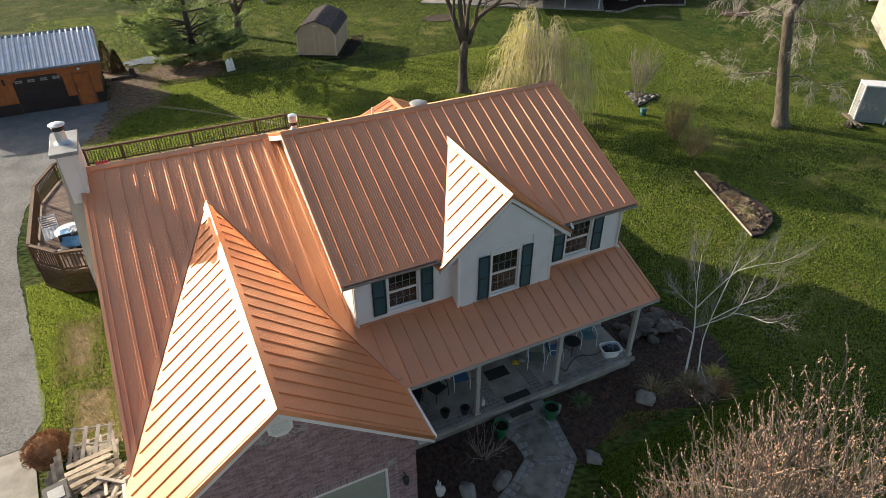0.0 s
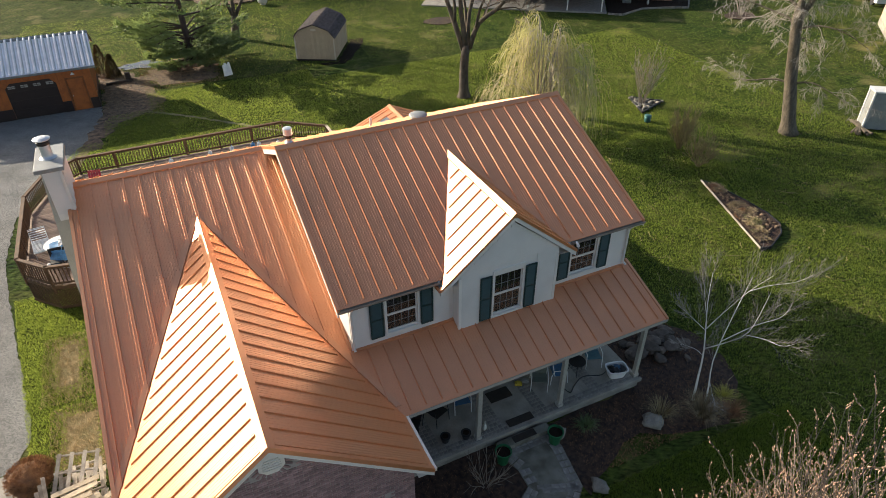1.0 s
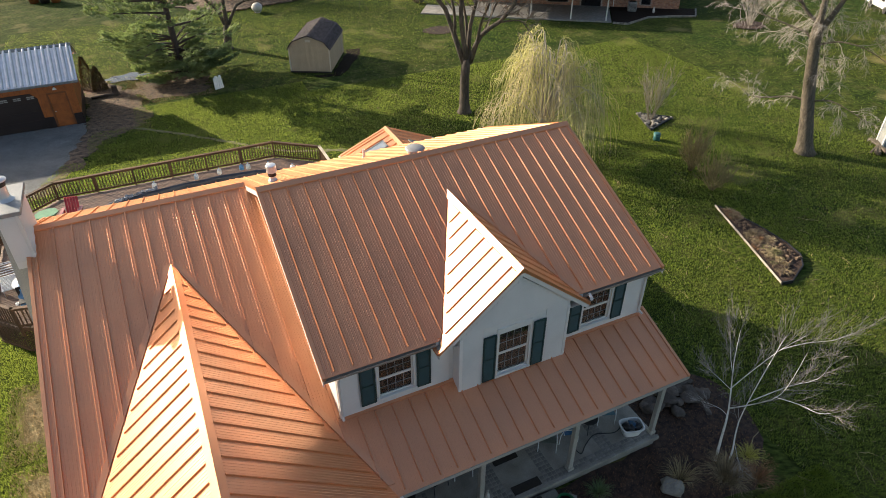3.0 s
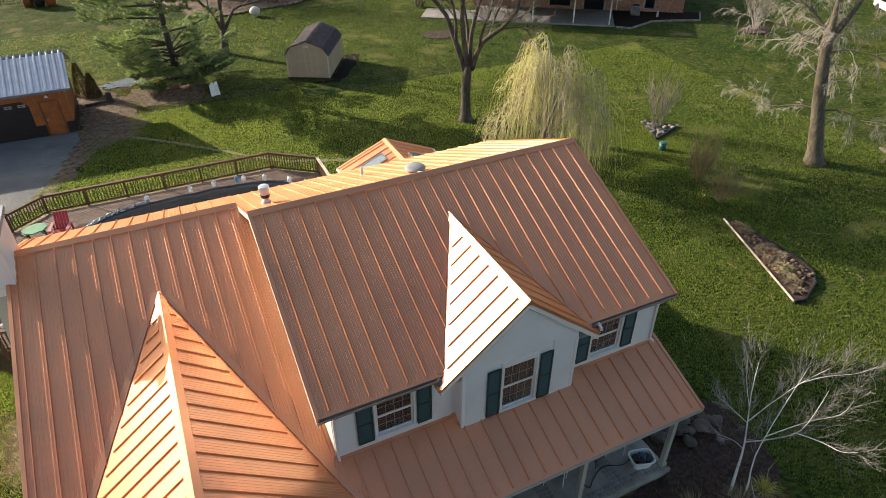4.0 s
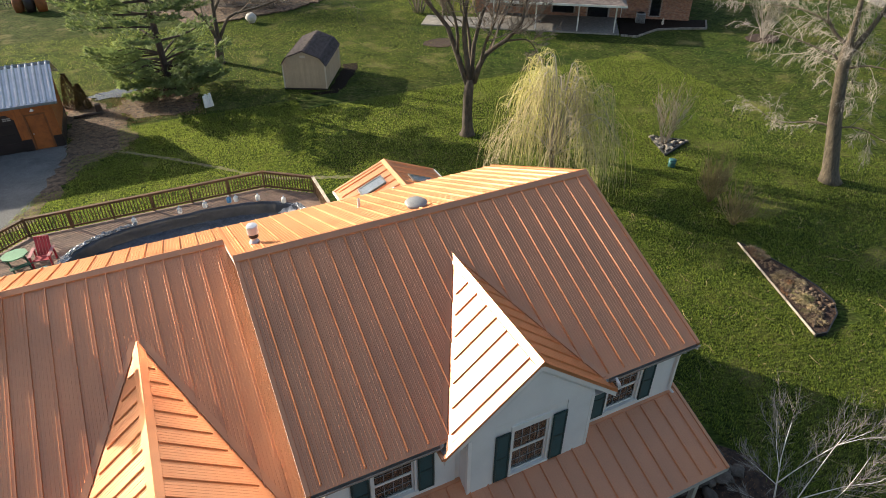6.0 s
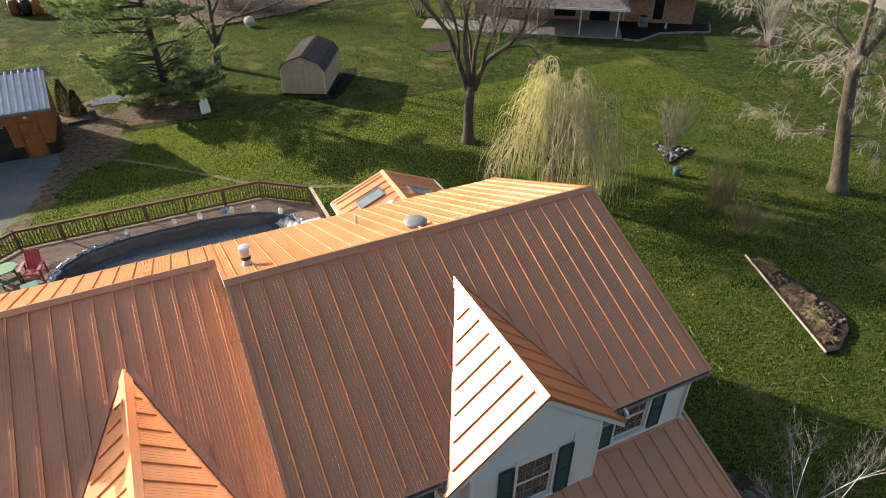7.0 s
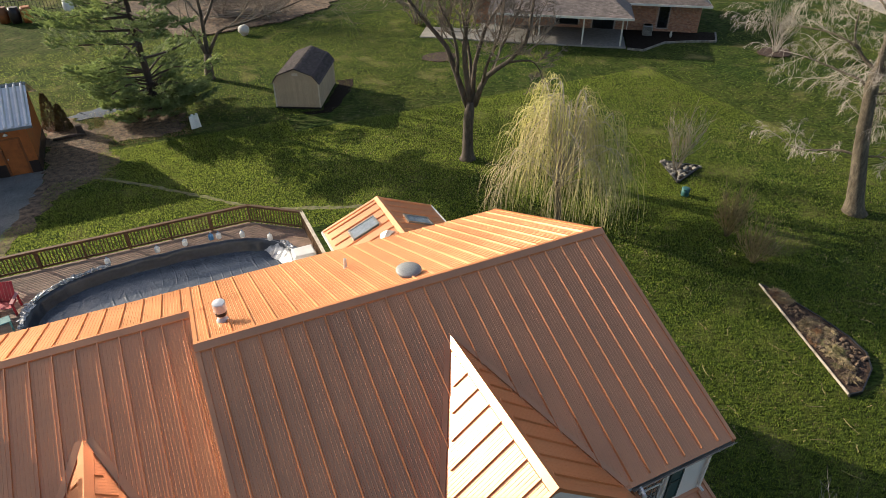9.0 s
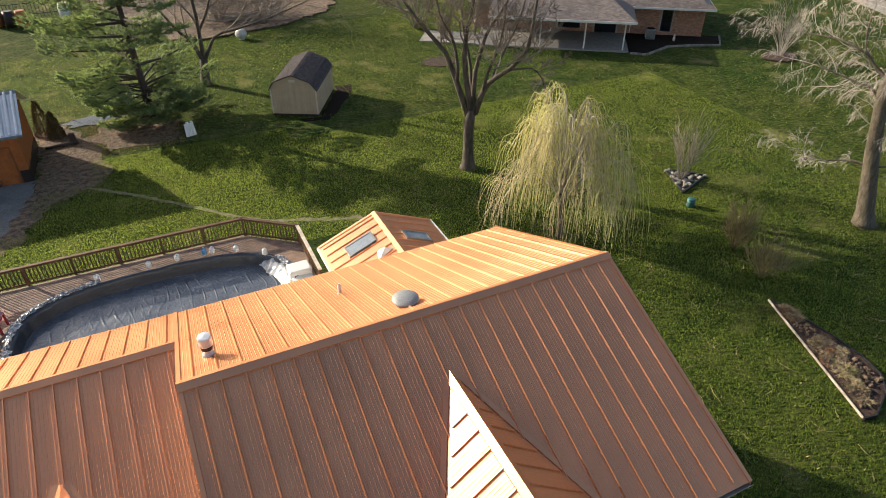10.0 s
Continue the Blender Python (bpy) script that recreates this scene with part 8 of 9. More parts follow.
for k in range(70):
    s = rngb.choice((rngb.uniform(0.0, 0.14), rngb.uniform(0.42, 0.60), rngb.uniform(0.42, 0.60), rngb.uniform(0.60, 0.86), rngb.uniform(0.60, 0.86), rngb.uniform(0.84, 1.0)))
    f = rngb.uniform(0.1, 0.62) if s > 0.84 else rngb.uniform(0.10, 0.86)
    q = in_bed(s, f)
    weedy = 0.60 < s < 0.86
    m_ = rngb.choice((WEED, WEED, STRAW, LEAFLITTER)) if weedy else rngb.choice((DRYGRASS, LEAFLITTER, RUSSET, DRYGRASS))
    label = "green weeds sprouting in the garden bed" if m_ is WEED else "dead flattened perennial clump in the garden bed"
    grass_clump((q.x, q.y, 0.08), rngb.uniform(0.10, 0.26), rngb.uniform(0.14, 0.30), 170, 300 + k, m_, label, "garden_weed" if m_ is WEED else "dead_perennial", 0.022)
clods = Build()
for k in range(230):
    s = rngb.random() ** 0.8
    q = in_bed(s, rngb.uniform(0.04, 0.94))
    r = rngb.uniform(0.03, 0.07) if s < 0.42 else rngb.uniform(0.04, 0.12)
    clods.blob((q.x, q.y, 0.10 + r * 0.3), (r, r * rngb.uniform(0.6, 1.0), r * 0.7), rngb, 0.35, 7, 5)
part("clods", clods, LEAFLITTER, vb, "brown soil clods and dead leaves", kind="stuff")


def planter(x, y, z):
    p = thing("planter", "green plastic planter pot by the step", "planter", "porch planters", at=(x, y, z))
    part("pot", Build().lathe(0, 0, [(0.16, 0.0), (0.22, 0.44), (0.255, 0.45), (0.255, 0.51), (0.225, 0.51), (0.21, 0.42)], 20, cap=False), GREENPOT, p, smooth=False)
    part("pot_base", Build().lathe(0, 0, [(0.16, 0.0), (0.16, 0.01)], 20), GREENPOT, p)
    part("soil", Build().lathe(0, 0, [(0.212, 0.38), (0.212, 0.435), (0.05, 0.45)], 20), SOIL, p)


planter(3.85, -2.38, 0.05)
planter(5.65, -2.45, 0.05)


def rabbit(x, y, z, s, turn, label, name="garden_statue"):
    r = random.Random(3)
    b = Build().blob((0, 0, 0.16), (0.13, 0.10, 0.17), r, 0.08).blob((0.08, 0, 0.37), (0.08, 0.07, 0.08), r, 0.05)
    for q in (-0.03, 0.03):
        b.blob((0.05, q, 0.52), (0.025, 0.018, 0.10), r, 0.0, 6, 5)
    ob = single(name, b, STATUE, label, "statue", smooth=True)
    ob.matrix_world = pose(x, y, z, 0, 0, turn) @ Matrix.Scale(s, 4)


rabbit(1.28, -3.45, 0.03, 1.25, 200, "white plaster garden ornament in the mulch")
rabbit(3.75, -1.38, 0.45, 0.75, 250, "white plaster porch ornament")


# ---- porch furniture ----
def patio_chair(x, y, turn, fabric, label, z=0.45):
    c = thing("patio_chair", label, "chair", "porch chairs", at=(x, y, z), turn=turn)
    for s in (-0.27, 0.27):
        part("side_frame", Build().tube([(s, -0.30, 0), (s, -0.27, 0.38), (s, -0.22, 0.60), (s, 0.20, 0.62), (s, 0.28, 0.40), (s, 0.30, 0.0)], [0.014] * 6, 6), WHITEPL if fabric is not BLACKPL else BLACKPL, c)
        part("back_post", Build().tube([(s * 0.92, 0.16, 0.36), (s * 0.92, 0.30, 0.98)], [0.013] * 2, 6), WHITEPL if fabric is not BLACKPL else BLACKPL, c)
    part("seat", Build().prism([(-0.25, -0.28, 0.42), (0.25, -0.28, 0.42), (0.25, 0.0, 0.36), (-0.25, 0.0, 0.36)], (0, 0, 0.012)).prism([(-0.25, 0.0, 0.36), (0.25, 0.0, 0.36), (0.25, 0.2, 0.38), (-0.25, 0.2, 0.38)], (0, 0, 0.012)), fabric, c)
    part("backrest", Build().prism([(-0.24, 0.17, 0.40), (0.24, 0.17, 0.40), (0.24, 0.29, 0.97), (-0.24, 0.29, 0.97)], (0, 0.012, -0.003)), fabric, c)


patio_chair(8.45, -0.45, -20, TEALFAB, "white-framed patio chair with teal sling")
patio_chair(6.95, -0.55, 75, BLUEFAB, "white-framed patio chair with blue sling")
patio_chair(6.25, -0.55, -30, GREYFAB, "white-framed patio chair with grey-green sling")
patio_chair(3.5, -0.25, -10, BLUEFAB, "white-framed patio chair with blue sling")
patio_chair(2.6, -0.35, 20, BLACKPL, "black metal patio chair on the porch")
patio_chair(1.7, -0.5, -35, BLACKPL, "black metal patio chair on the porch")
tb = thing("side_table", "small round black porch table", "table", at=(7.7, -0.6, 0.45))
part("tabletop", Build().lathe(0, 0, [(0.28, 0.50), (0.29, 0.51), (0.28, 0.525)], 18), BLACKPL, tb)
for k in range(3):
    a = k * 2.094
    part("leg", Build().tube([(0.2 * math.cos(a), 0.2 * math.sin(a), 0.5), (0.26 * math.cos(a), 0.26 * math.sin(a), 0)], [0.012] * 2, 5), BLACKPL, tb)
bk = thing("laundry_basket", "white laundry basket holding dark clothes", "basket", at=(8.85, -1.28, 0.45), turn=-15)
b = Build()
for rx, ry, z in ((0.26, 0.19, 0.0), (0.34, 0.25, 0.30), (0.37, 0.28, 0.31), (0.37, 0.28, 0.335), (0.33, 0.24, 0.335), (0.25, 0.18, 0.02)):
    b.v += [(rx * math.copysign(abs(math.cos(k * math.pi / 12)) ** 0.5, math.cos(k * math.pi / 12)), ry * math.copysign(abs(math.sin(k * math.pi / 12)) ** 0.5, math.sin(k * math.pi / 12)), z) for k in range(24)]
b.f = [(r * 24 + k, r * 24 + (k + 1) % 24, (r + 1) * 24 + (k + 1) % 24, (r + 1) * 24 + k) for r in range(5) for k in range(24)] + [tuple(range(24))[::-1], tuple(range(120, 144))]
part("tub", b, WHITEPL, bk)
for k in range(4):
    part("cloth", Build().blob((-0.15 + 0.1 * k, 0.03 * (-1) ** k, 0.27), (0.13, 0.14, 0.09), random.Random(k), 0.4, 10, 8), BLACKPL if k != 2 else BLUEFAB, bk, smooth=True)
for x, y, w, d in ((4.85, -0.35, 0.8, 0.45), (4.95, -1.52, 0.9, 0.28)):
    m_ = single("door_mat", Build().box(x - w / 2, y - d / 2, 0.452, x + w / 2, y + d / 2, 0.468, c=0.005), MAT, "dark brown door mat on the porch", "mat", "door mats")
single("door_mat", Build().box(4.45, -2.08, 0.222, 5.25, -1.84, 0.236, c=0.005), MAT, "dark rubber mat on the step", "mat", "door mats")
for x, m_, lab in ((5.65, YELLOW, "yellow plastic toy on the porch"), (5.92, AC, "grey shoe box on the porch")):
    ob = single("small_box", Build().box(-0.12, -0.08, 0, 0.12, 0.08, 0.10, c=0.02).box(-0.06, -0.06, 0.10, 0.06, 0.06, 0.15, c=0.02), m_, lab, "toy")
    ob.matrix_world = pose(x, -0.25, 0.45, 0, 0, -30)
for x, y in ((2.48, -1.25), (3.1, -1.4)):
    pt = thing("clay_pot", "dark flower pot on the porch", "pot", "porch pots", at=(x, y, 0.45))
    part("pot", Build().lathe(0, 0, [(0.10, 0), (0.15, 0.22), (0.16, 0.22), (0.16, 0.25), (0.12, 0.25)], 14), BLACKPL, pt)
    part("soil", Build().lathe(0, 0, [(0.12, 0.245), (0.05, 0.26)], 14), SOIL, pt)
hose = Build().tube(smooth_line([(8.9, -0.9, 0.47), (8.4, -1.1, 0.47), (7.8, -0.9, 0.47), (7.3, -1.1, 0.47), (7.0, -1.3, 0.47), (6.9, -1.0, 0.47)], 30), [0.015] * 31, 6)
single("garden_hose", hose, BLACKPL, "black garden hose lying on the porch", "hose", smooth=True)


# ---- deck furniture ----
ad = thing("adirondack_chair", "red plastic slatted lounge chair on the deck", "chair", at=(-6.42, 18.2, DZK), turn=-12)
for k in range(5):
    part("back_slat", Build().prism([(-0.28 + 0.115 * k, 0.25, 0.30), (-0.18 + 0.115 * k, 0.25, 0.30), (-0.18 + 0.115 * k, 0.52, 1.0), (-0.28 + 0.115 * k, 0.52, 1.0)], (0, 0.02, 0)), REDPL, ad)
    part("seat_slat", Build().box(-0.28, -0.35 + 0.12 * k, 0.36 - 0.015 * k, 0.29, -0.24 + 0.12 * k, 0.38 - 0.015 * k), REDPL, ad)
for s in (-0.36, 0.36):
    part("armrest", Build().box(s - 0.07, -0.38, 0.56, s + 0.07, 0.38, 0.585, c=0.01), PINK, ad)
    part("leg", Build().box(s - 0.03, -0.34, 0, s + 0.03, -0.27, 0.56), REDPL, ad)
    part("leg", Build().box(s - 0.03, 0.25, 0, s + 0.03, 0.32, 0.56), REDPL, ad)
sc = thing("side_table", "small teal plastic table on the deck", "table", at=(-6.45, 17.0, DZK), turn=15)
part("tabletop", Build().box(-0.3, -0.22, 0.42, 0.3, 0.22, 0.46, c=0.02), TEALPL, sc)
for x in (-0.24, 0.24):
    for y in (-0.16, 0.16):
        part("leg", Build().box(x - 0.03, y - 0.03, 0, x + 0.03, y + 0.03, 0.42), TEALPL, sc)
gt = thing("picnic_table", "pale green plastic picnic table on the deck", "table", at=(-7.4, 18.45, DZK), turn=20)
part("tabletop", Build().prism([(0.5 * math.cos(k * math.pi / 4 + 0.39), 0.42 * math.sin(k * math.pi / 4 + 0.39), 0.52) for k in range(8)], (0, 0, 0.05)), GREENPL, gt)
for s in (-1, 1):
    part("bench", Build().box(-0.42, s * 0.62 - 0.11, 0.29, 0.42, s * 0.62 + 0.11, 0.33, c=0.02), DARKGREENPL, gt)
    part("leg", Build().bar((s * 0.3, -0.62, 0.0), (s * 0.3, 0.2, 0.54), 0.06, 0.06).bar((s * 0.3, 0.62, 0.0), (s * 0.3, -0.2, 0.54), 0.06, 0.06), DARKGREENPL, gt)
wt = thing("round_table", "white round patio table half covered by a tarp", "table", at=(-7.72, 13.15, DZK))
part("tabletop", Build().lathe(0, 0, [(0.60, 0.70), (0.62, 0.715), (0.60, 0.735)], 28), WHITEPL, wt)
for k in range(4):
    a = k * math.pi / 2 + 0.4
    part("leg", Build().tube([(0.4 * math.cos(a), 0.4 * math.sin(a), 0.7), (0.48 * math.cos(a), 0.48 * math.sin(a), 0)], [0.02] * 2, 6), WHITEPL, wt)
b = Build()
n = 18
vs = []
for j in range(n + 1):
    for i in range(n + 1):
        u, v = -0.62 + 1.3 * i / n, -0.8 + 1.1 * j / n
        r = math.hypot(u, v)
        h = 0.765 + 0.05 * noise.noise(Vector((u * 4, v * 4, 2))) if r < 0.6 else 0.765 - min(0.6, (r - 0.6) * 1.7) + 0.06 * noise.noise(Vector((u * 4, v * 4, 2)))
        vs.append((u * (1 if r < 0.6 else 0.86), v * (1 if r < 0.6 else 0.88), h))
b.add(vs, [(j * (n + 1) + i, j * (n + 1) + i + 1, (j + 1) * (n + 1) + i + 1, (j + 1) * (n + 1) + i) for j in range(n) for i in range(n)])
ob = single("tarp", b, TARP, "crumpled blue tarp over the round table", "tarp", smooth=True)
ob.location = (-7.62, 12.95, DZK)
lc = thing("lounge_chair", "white strapped metal lounge chair on the deck", "chair", at=(-8.55, 13.9, DZK), turn=8)
part("frame", Build().tube([(-0.3, -0.5, 0.35), (-0.3, 0.5, 0.38), (-0.3, 0.85, 0.75), (0.3, 0.85, 0.75), (0.3, 0.5, 0.38), (0.3, -0.5, 0.35), (-0.3, -0.5, 0.35)], [0.018] * 7, 6), WHITEPL, lc)
for k in range(11):
    part("strap", Build().box(-0.3, -0.48 + 0.095 * k, 0.355, 0.3, -0.42 + 0.095 * k, 0.372), WHITEPL, lc)
for k in range(5):
    part("strap", Build().bar((-0.3, 0.55 + 0.065 * k, 0.44 + 0.07 * k), (0.3, 0.55 + 0.065 * k, 0.44 + 0.07 * k), 0.05, 0.012), WHITEPL, lc)
for x in (-0.28, 0.28):
    for y in (-0.42, 0.45):
        part("leg", Build().tube([(x, y, 0.36), (x, y, 0)], [0.016] * 2, 6), WHITEPL, lc)
for k, (x, y) in enumerate(((-7.9, 12.35), (-7.3, 12.45))):
    dc = thing("folding_chair", "folded dark deck chair by the table", "chair", "deck chairs", at=(x, y, DZK), turn=40 * k)
    part("seat", Build().box(-0.24, -0.22, 0.42, 0.24, 0.22, 0.45, c=0.01), BLACKPL, dc)
    part("backrest", Build().box(-0.24, 0.2, 0.5, 0.24, 0.235, 0.9, c=0.01), BLACKPL, dc)
    for sx in (-0.22, 0.22):
        for sy in (-0.2, 0.2):
            part("leg", Build().tube([(sx, sy, 0.43), (sx, sy * 1.1, 0)], [0.014] * 2, 5), BLACKPL, dc)

for k, (x, y, r) in enumerate(((-8.05, 12.75, 0.20), (-7.45, 12.55, 0.24), (-7.15, 12.9, 0.18))):
    ob = single("rubbish_bag", Build().blob((0, 0, r * 0.7), (r, r * 0.8, r * 0.85), random.Random(400 + k), 0.4, 12, 9), BLACKPL, "tied black plastic bag on the deck", "bag", "bags on the deck")
    ob.matrix_world = pose(x, y, DZK, 0, 0, 40 * k)
ob = single("pool_float", Build().tube([(-8.35 + 0.55 * (1 - math.cos(a)) + 0.35 * math.sin(a), 12.75 - 0.75 * math.sin(a * 0.5), DZK + 0.09) for a in np.linspace(0, 3.0, 14)], [0.075] * 14, 10), WHITEPL, "curved white foam pool float on the deck", "pool float", smooth=True)
b = Build()
n = 10
b.add([(0.42 * (i / n - 0.5), 0.5 * (j / n - 0.5), 0.03 * noise.noise(Vector((i * 0.5, j * 0.5, 9.0)))) for j in range(n + 1) for i in range(n + 1)], [(j * (n + 1) + i, j * (n + 1) + i + 1, (j + 1) * (n + 1) + i + 1, (j + 1) * (n + 1) + i) for j in range(n) for i in range(n)])
ob = single("folded_cloth", b, CLEARBAG, "crumpled pale plastic sheet on the tarp", "sheet", smooth=True)
ob.location = (-7.55, 13.0, DZK + 0.84)

# ---- scrap wood by the garage ----
def pallet(m):
    p = thing("pallet", "weathered wooden pallet in the scrap pile", "pallet", "scrap pallets")
    for y in (-0.5, 0, 0.5):
        part("stringer", Build().box(-0.6, y - 0.02, 0.02, 0.6, y + 0.02, 0.11), OLDWOOD, p)
    for k in range(4):
        part("slat", Build().box(-0.55 + 0.345 * k, -0.55, 0.11, -0.44 + 0.345 * k, 0.55, 0.13), OLDWOOD, p)
    p.matrix_world = m


pallet(pose(-7.53, 2.22, 0.66, 22, 0, -14.5))
pallet(pose(-7.5, 2.0, 0.12, 0, 0, -3))
pallet(pose(-7.5, 2.1, 0.34, 4, 0, 3))
rngk = random.Random(77)
for k in range(64):
    L_ = rngk.uniform(0.5, 1.3)
    w, h = rngk.choice(((0.09, 0.04), (0.14, 0.04), (0.09, 0.09)))
    x, y = rngk.uniform(-8.0, -6.5), rngk.uniform(-0.9, 1.5)
    z = 0.05 + 0.55 * rngk.random() * (1 - abs(x + 7.2) / 1.4)
    ob = single("board", Build().box(-L_ / 2, -w / 2, 0, L_ / 2, w / 2, h, c=0.004), OLDWOOD, "sawn scrap timber offcut in a pile", "timber", "scrap timber")
    ob.matrix_world = pose(x, y, z, rngk.uniform(-12, 12), rngk.uniform(-14, 14), rngk.choice((12, 18, 25, 100, -30, 60)) + rngk.uniform(-12, 12))
for k in range(5):
    ob = single("plank", Build().box(-0.62, -0.07, 0, 0.62, 0.07, 0.04, c=0.004), FRESHWOOD, "fresh sawn timber plank on the scrap pile", "timber", "scrap timber")
    ob.matrix_world = pose(-7.62 + (0.06, 0.0, -0.16, 0.05, 0.34)[k], 1.66 - 0.19 * k, 0.70 - 0.05 * k, 10, -4, (4, 7, 2, 8, 22)[k])
lean = thing("scrap_boards", "grey weathered board panel leaning on the scrap pile", "timber")
for k in range(5):
    p, q = Vector((-8.83 + 0.1 * k, 1.5 + 0.02 * k, 0.03)), Vector((-8.78 + 0.115 * k, 1.7 + 0.115 * k, 0.45 + 0.125 * k))
    part("slat", Build().bar(p, q, 0.10, 0.022, (0.2, -1, 0.3)), OLDWOOD, lean)
bn = thing("trash_bin", "black wheeled trash bin with its lid shut", "bin", at=(-8.3, 0.5, 0.035), turn=10)
part("body", Build().prism([(-0.27, -0.3, 0.05), (0.27, -0.3, 0.05), (0.3, -0.36, 0.98), (-0.3, -0.36, 0.98)], (0, 0.64, 0)), BLACKPL, bn)
part("lid", Build().box(-0.32, -0.4, 0.98, 0.32, 0.34, 1.05, c=0.025), BLACKPL, bn)
part("lid_panel", Build().box(-0.2, -0.25, 1.052, 0.2, 0.15, 1.066, c=0.006), AC, bn)
for s in (-0.29, 0.29):
    part("wheel", Build().tube([(s - 0.03, 0.3, 0.1), (s + 0.03, 0.3, 0.1)], [0.1, 0.1], 12), RUBBER, bn)
bt = thing("bottle", "blue and white jug by the side wall", "jug", at=(-6.35, 8.0, 0.0))
part("bottle_body", Build().lathe(0, 0, [(0.16, 0), (0.18, 0.05), (0.18, 0.4), (0.06, 0.55), (0.05, 0.6)], 12), TARP, bt, smooth=True)
part("cap", Build().lathe(0, 0, [(0.06, 0.6), (0.06, 0.66)], 10), WHITEPL, bt)

# ---- far lawn's odds and ends ----
for k, (x, y, m_, lab) in enumerate(((-10.4, 67.6, DARKORANGE, "rusty brown barrel at the far fence"), (-9.4, 67.2, DARKDOOR, "dark brown barrel at the far fence"), (-8.4, 67.0, ORANGE, "orange-brown barrel at the far fence"), (-4.9, 68.5, WHITEPL, "white plastic barrel at the far fence"))):
    br = thing("barrel", lab, "barrel", "barrels", at=(x, y, 0.0))
    part("barrel_body", Build().lathe(0, 0, [(0.42, 0), (0.5, 0.5), (0.5, 0.9), (0.42, 1.4)], 16), m_, br, smooth=True)
    part("lid", Build().lathe(0, 0, [(0.42, 1.40), (0.40, 1.43)], 16), m_, br)
fence = thing("picket_fence", "dark iron picket fence beyond the lawn", "fence")
for k in range(70):
    part("picket", Build().box(-14 + 0.3 * k, 70.0, 0, -13.96 + 0.3 * k, 70.04, 1.5), BLACKPL, fence)
for z in (0.3, 1.3):
    part("rail", Build().box(-14.1, 70.045, z, 7.1, 70.08, z + 0.06), BLACKPL, fence)
sp = thing("garden_ball", "pale stone ball ornament on the lawn", "ornament", at=(9.2, 54.3, 0.0))
part("ball", Build().blob((0, 0, 0.42), (0.5, 0.5, 0.45), random.Random(2), 0.06, 14, 10), STATUE, sp, smooth=True)
part("foot", Build().lathe(0, 0, [(0.3, -0.02), (0.25, 0.06)], 12), STATUE, sp)
pl = thing("plastic_pipes", "leaning white plastic pipe ends under the pine", "pipe", at=(2.5, 35.2, 0.0), turn=20)
for k in range(4):
    part("pipe", Build().tube([(-0.3 + 0.17 * k, 0, 0), (-0.2 + 0.14 * k, 0.25, 0.75 + 0.1 * (k % 2))], [0.085, 0.085], 10), PVC, pl)
single("stump", Build().lathe(-4.2, 37.4, [(0.26, 0), (0.2, 0.1), (0.18, 0.55), (0.16, 0.56)], 10), BARK_DARK, "short cut tree stump in bare ground", "stump")
lgx = thing("fallen_branch", "dark fallen log on bare ground", "log", at=(-4.8, 36.9, 0.05), turn=5)
part("log", Build().tube([(-0.9, 0, 0.06), (0, 0.05, 0.08), (0.9, -0.05, 0.06)], [0.09, 0.1, 0.07], 8), BARK_DARK, lgx, smooth=True)
arb = thing("back_thicket", "grey dead brush piled at the lawn's edge", "brush pile", at=(9.8, 60.5, 0.0))
tt = Tree(91, up=0.1, wiggle=0.4, kids=(3, 5))
for k in range(60):
    a = tt.rng.uniform(0, 6.28)
    tt.limb([(tt.rng.uniform(-4, 5), tt.rng.uniform(-2, 2), 0), (tt.rng.uniform(-4, 5), tt.rng.uniform(-2, 2), 0.9), (tt.rng.uniform(-5, 6), tt.rng.uniform(-2, 3), 2.0)], 0.04, 0.01, 2, 6)
for q in tt.limbs:
    part("branch", q, TWIG_PALE, arb)
part("twig_mass", tt.twigs, TWIG, arb, kind="stuff")

# ---- grass ----
def tufts(name, boxes, mat, label, size, seed, avoid=()):
    """Short blades scattered over stretches of the lawn, as one mesh. boxes: x0, y0, x1, y1, blades."""
    r = np.random.RandomState(seed)
    xs, ys = [], []
    for x0, y0, x1, y1, n in boxes:
        xs.append(r.uniform(x0, x1, n))
        ys.append(r.uniform(y0, y1, n))
    x, y = np.concatenate(xs), np.concatenate(ys)
    keep = np.ones(len(x), bool)
    for x0, y0, x1, y1, *cut in avoid:
        inside = (x > x0) & (x < x1) & (y > y0) & (y < y1)
        if cut:
            inside &= (cut[2] - cut[0]) * (y - cut[1]) - (cut[3] - cut[1]) * (x - cut[0]) > 0
        keep &= ~inside
    x, y = x[keep], y[keep]
    n = len(x)
    a, l = r.uniform(0, 2 * np.pi, n), size * r.uniform(0.6, 1.4, n)
    lean = r.uniform(0.2, 1.1, n) * l
    w = l * 0.16
    v = np.empty((n, 3, 3))
    v[:, 0] = np.stack([x - w * np.sin(a), y + w * np.cos(a), np.full(n, -0.01)], 1)
    v[:, 1] = np.stack([x + w * np.sin(a), y - w * np.cos(a), np.full(n, -0.01)], 1)
    v[:, 2] = np.stack([x + lean * np.cos(a), y + lean * np.sin(a), l], 1)
    me = bpy.data.meshes.new(name)
    me.vertices.add(3 * n)
    me.loops.add(3 * n)
    me.polygons.add(n)
    me.vertices.foreach_set("co", v.reshape(-1))
    me.loops.foreach_set("vertex_index", np.arange(3 * n, dtype=np.int32))
    me.polygons.foreach_set("loop_start", np.arange(0, 3 * n, 3, dtype=np.int32))
    me.update(calc_edges=True)
    me.materials.append(mat)
    return tagged(new(name, me), label, "grass", kind="stuff")


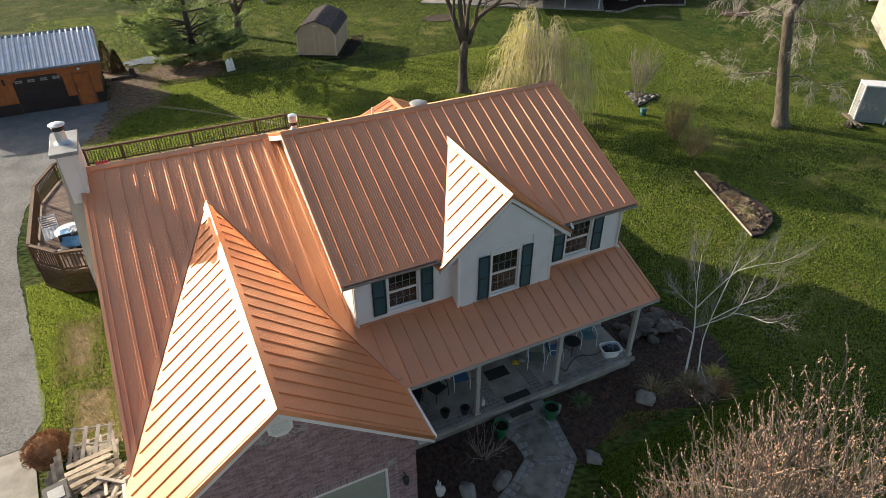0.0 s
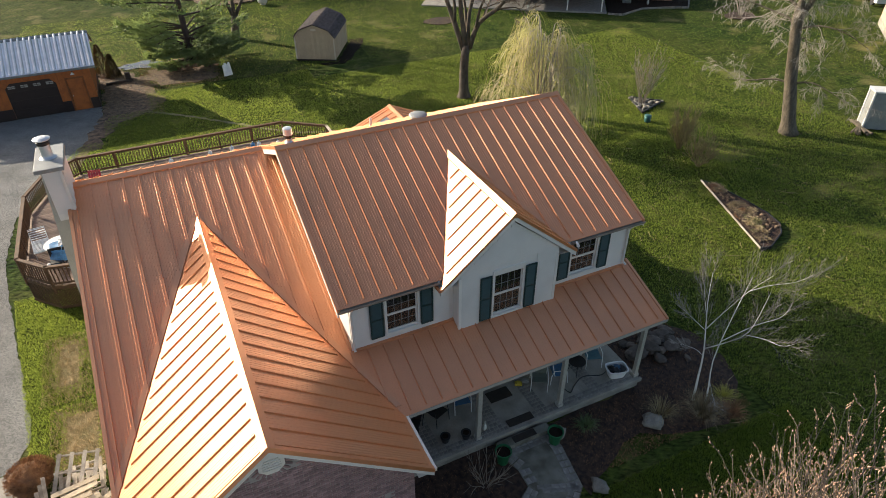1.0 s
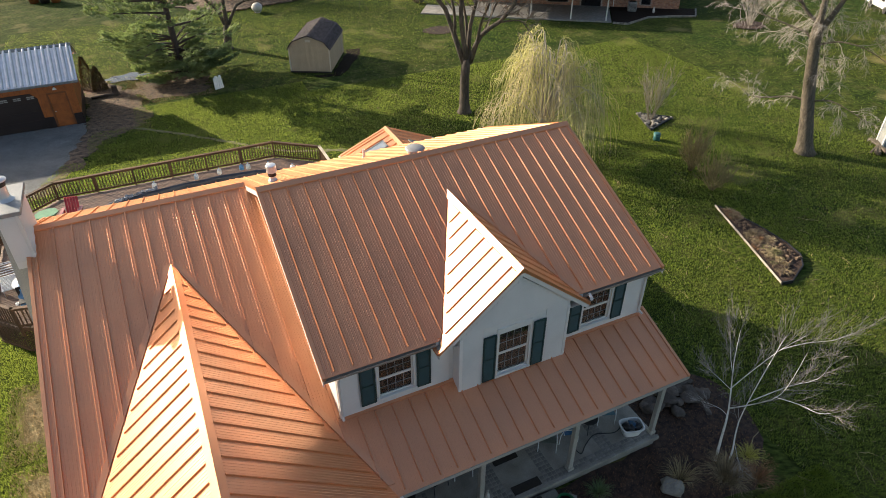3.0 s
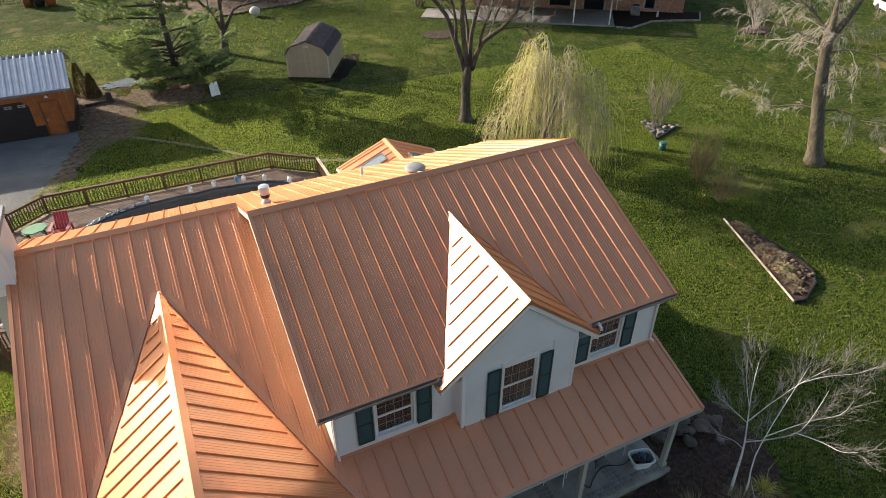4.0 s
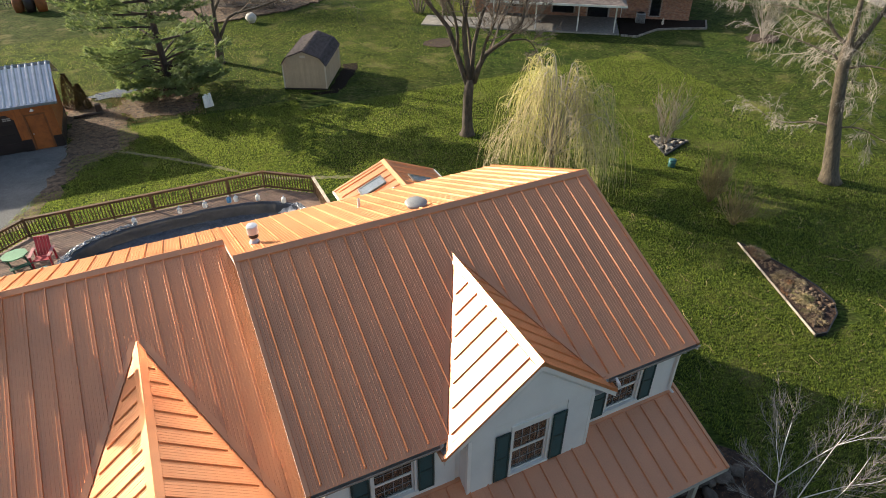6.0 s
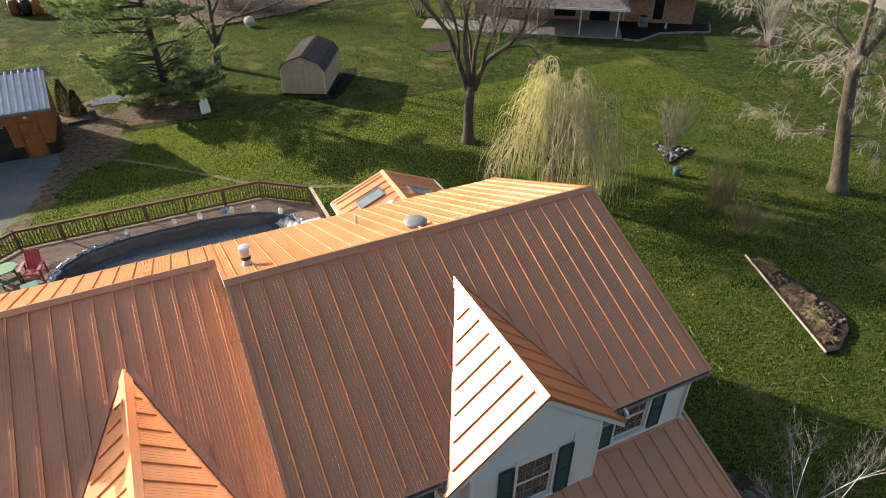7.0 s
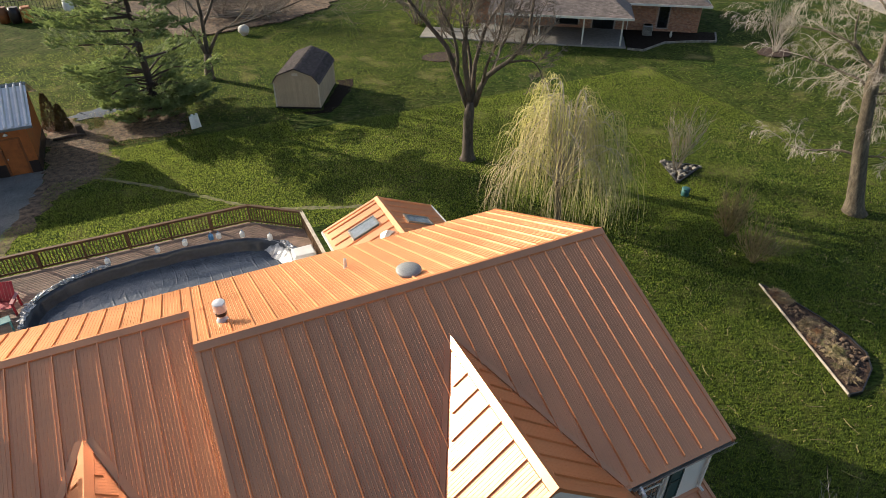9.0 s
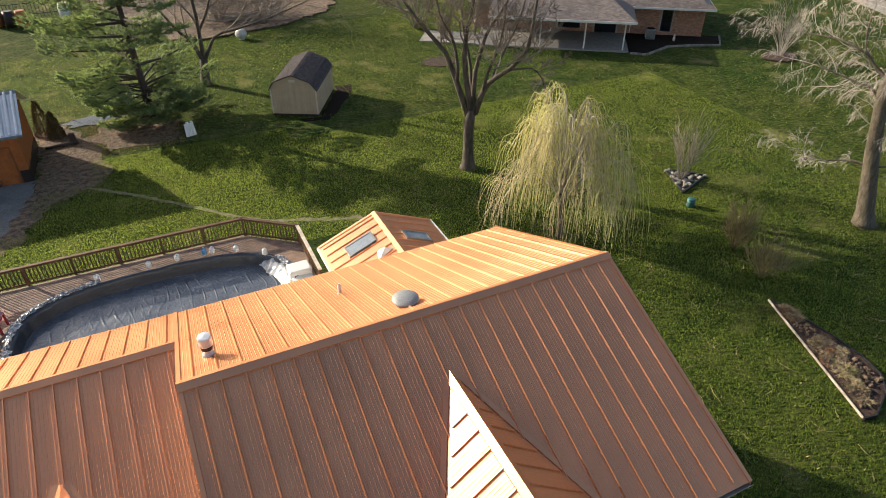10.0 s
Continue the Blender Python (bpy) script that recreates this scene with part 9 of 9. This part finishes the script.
beds = [(-6.6, -17, 10.2, 11), (-9.4, 10.9, 5.3, 20.8), (9, -4.4, 12.9, 1), (19.6, 2.1, 22.35, 8.1, 21.85, 8.1, 19.68, 2.25), (-40, 3, -10.4, 33), (-20, 27, -6.1, 40), (-10.3, 16, -9.0, 24), (-6.2, 30.9, -3.3, 39.5), (-2.3, 35.8, 1.1, 39.3), (-12, 20, -4.6, 31, -9.4, 22.8, -5.8, 30.5), (11.0, 34.6, 13.2, 38.6), (-12, 4.9, -8.9, 13, -9.2, 5.0, -10.3, 12.5), (-12, 1, -9.2, 5.0), (-12, 0, -8.9, 3.7), (-8.5, 2.9, -7.0, 5.4), (-8.4, 6.4, -7.6, 9.0)]
tufts("grass", [(8, -12, 26, 20, 330000), (26, -4, 36, 32, 110000), (8, 20, 26, 32, 90000), (-9.8, 20.7, 8, 34, 120000), (-12, 34, 34, 56, 60000), (36, 0, 60, 36, 25000)], BLADE, "short green lawn grass blades", 0.062, 4, beds)
tufts("strip_grass", [(-10.2, 1.9, -6.3, 12.6, 62000)], BLADE, "short green grass strip beside the gravel", 0.055, 42, [(-12, 1, -8.8, 13, -9.05, 4.0, -9.95, 12.5), (-12, 0, -8.7, 4.0), (-8.25, 6.7, -7.65, 8.9), (-8.0, 3.4, -7.1, 5.2), (-9.2, 0, -6.3, 3.0)])
tufts("front_grass", [(5.7, -8.5, 13.5, -4.45, 70000)], BLADE, "short green grass blades before the mulch bed", 0.062, 41)
tufts("dry_grass", [(8, -10, 34, 30, 16000), (-9, 20.5, 34, 50, 12000)], STRAW, "scattered dry straw blades in the lawn", 0.07, 9, beds)
tufts("mulch_litter", [(0.7, -5.2, 3.5, -2.0, 2600), (6.0, -4.0, 12.4, -1.9, 9500), (9.8, -2, 12.6, 0.8, 2400)], RUSSET, "dry leaf scraps lying on the mulch", 0.06, 21)
tufts("dirt_litter", [(-6.1, 30.0, -2.4, 40, 5000), (-3.4, 34.4, 2.0, 40.5, 5000)], STRAW, "straw and twigs lying on the bare dirt", 0.06, 22)
tufts("leaf_scraps", [(-6.1, 30.0, -2.4, 40, 4000), (-3.4, 34.4, 2.2, 40.5, 7000)], RUSSET, "russet leaf scraps on the bare dirt", 0.06, 23)
rngt = random.Random(61)
fallen = Build()
for k in range(190):
    x, y, a, l = rngt.uniform(11, 27), rngt.uniform(-8, 13), rngt.uniform(0, 6.28), rngt.uniform(0.12, 0.42)
    if 19.5 < x < 22.4 and 2 < y < 8.2:
        continue
    c, s = math.cos(a) * l, math.sin(a) * l
    fallen.tube([(x - c, y - s, 0.06), (x + 0.2 * s, y - 0.2 * c, 0.09), (x + c, y + s, 0.06)], [0.006, 0.008, 0.004], 3)
tagged(single("fallen_twigs", fallen, STRAW, "pale fallen twigs scattered on the lawn", "twig"), "pale fallen twigs scattered on the lawn", "twig", kind="stuff")
tufts("straw_patch_grass", [(-8.8, 5.9, -7.2, 9.5, 3600), (-8.5, 2.5, -6.5, 5.7, 3600)], STRAW, "dry straw blades in a dead patch", 0.08, 12)
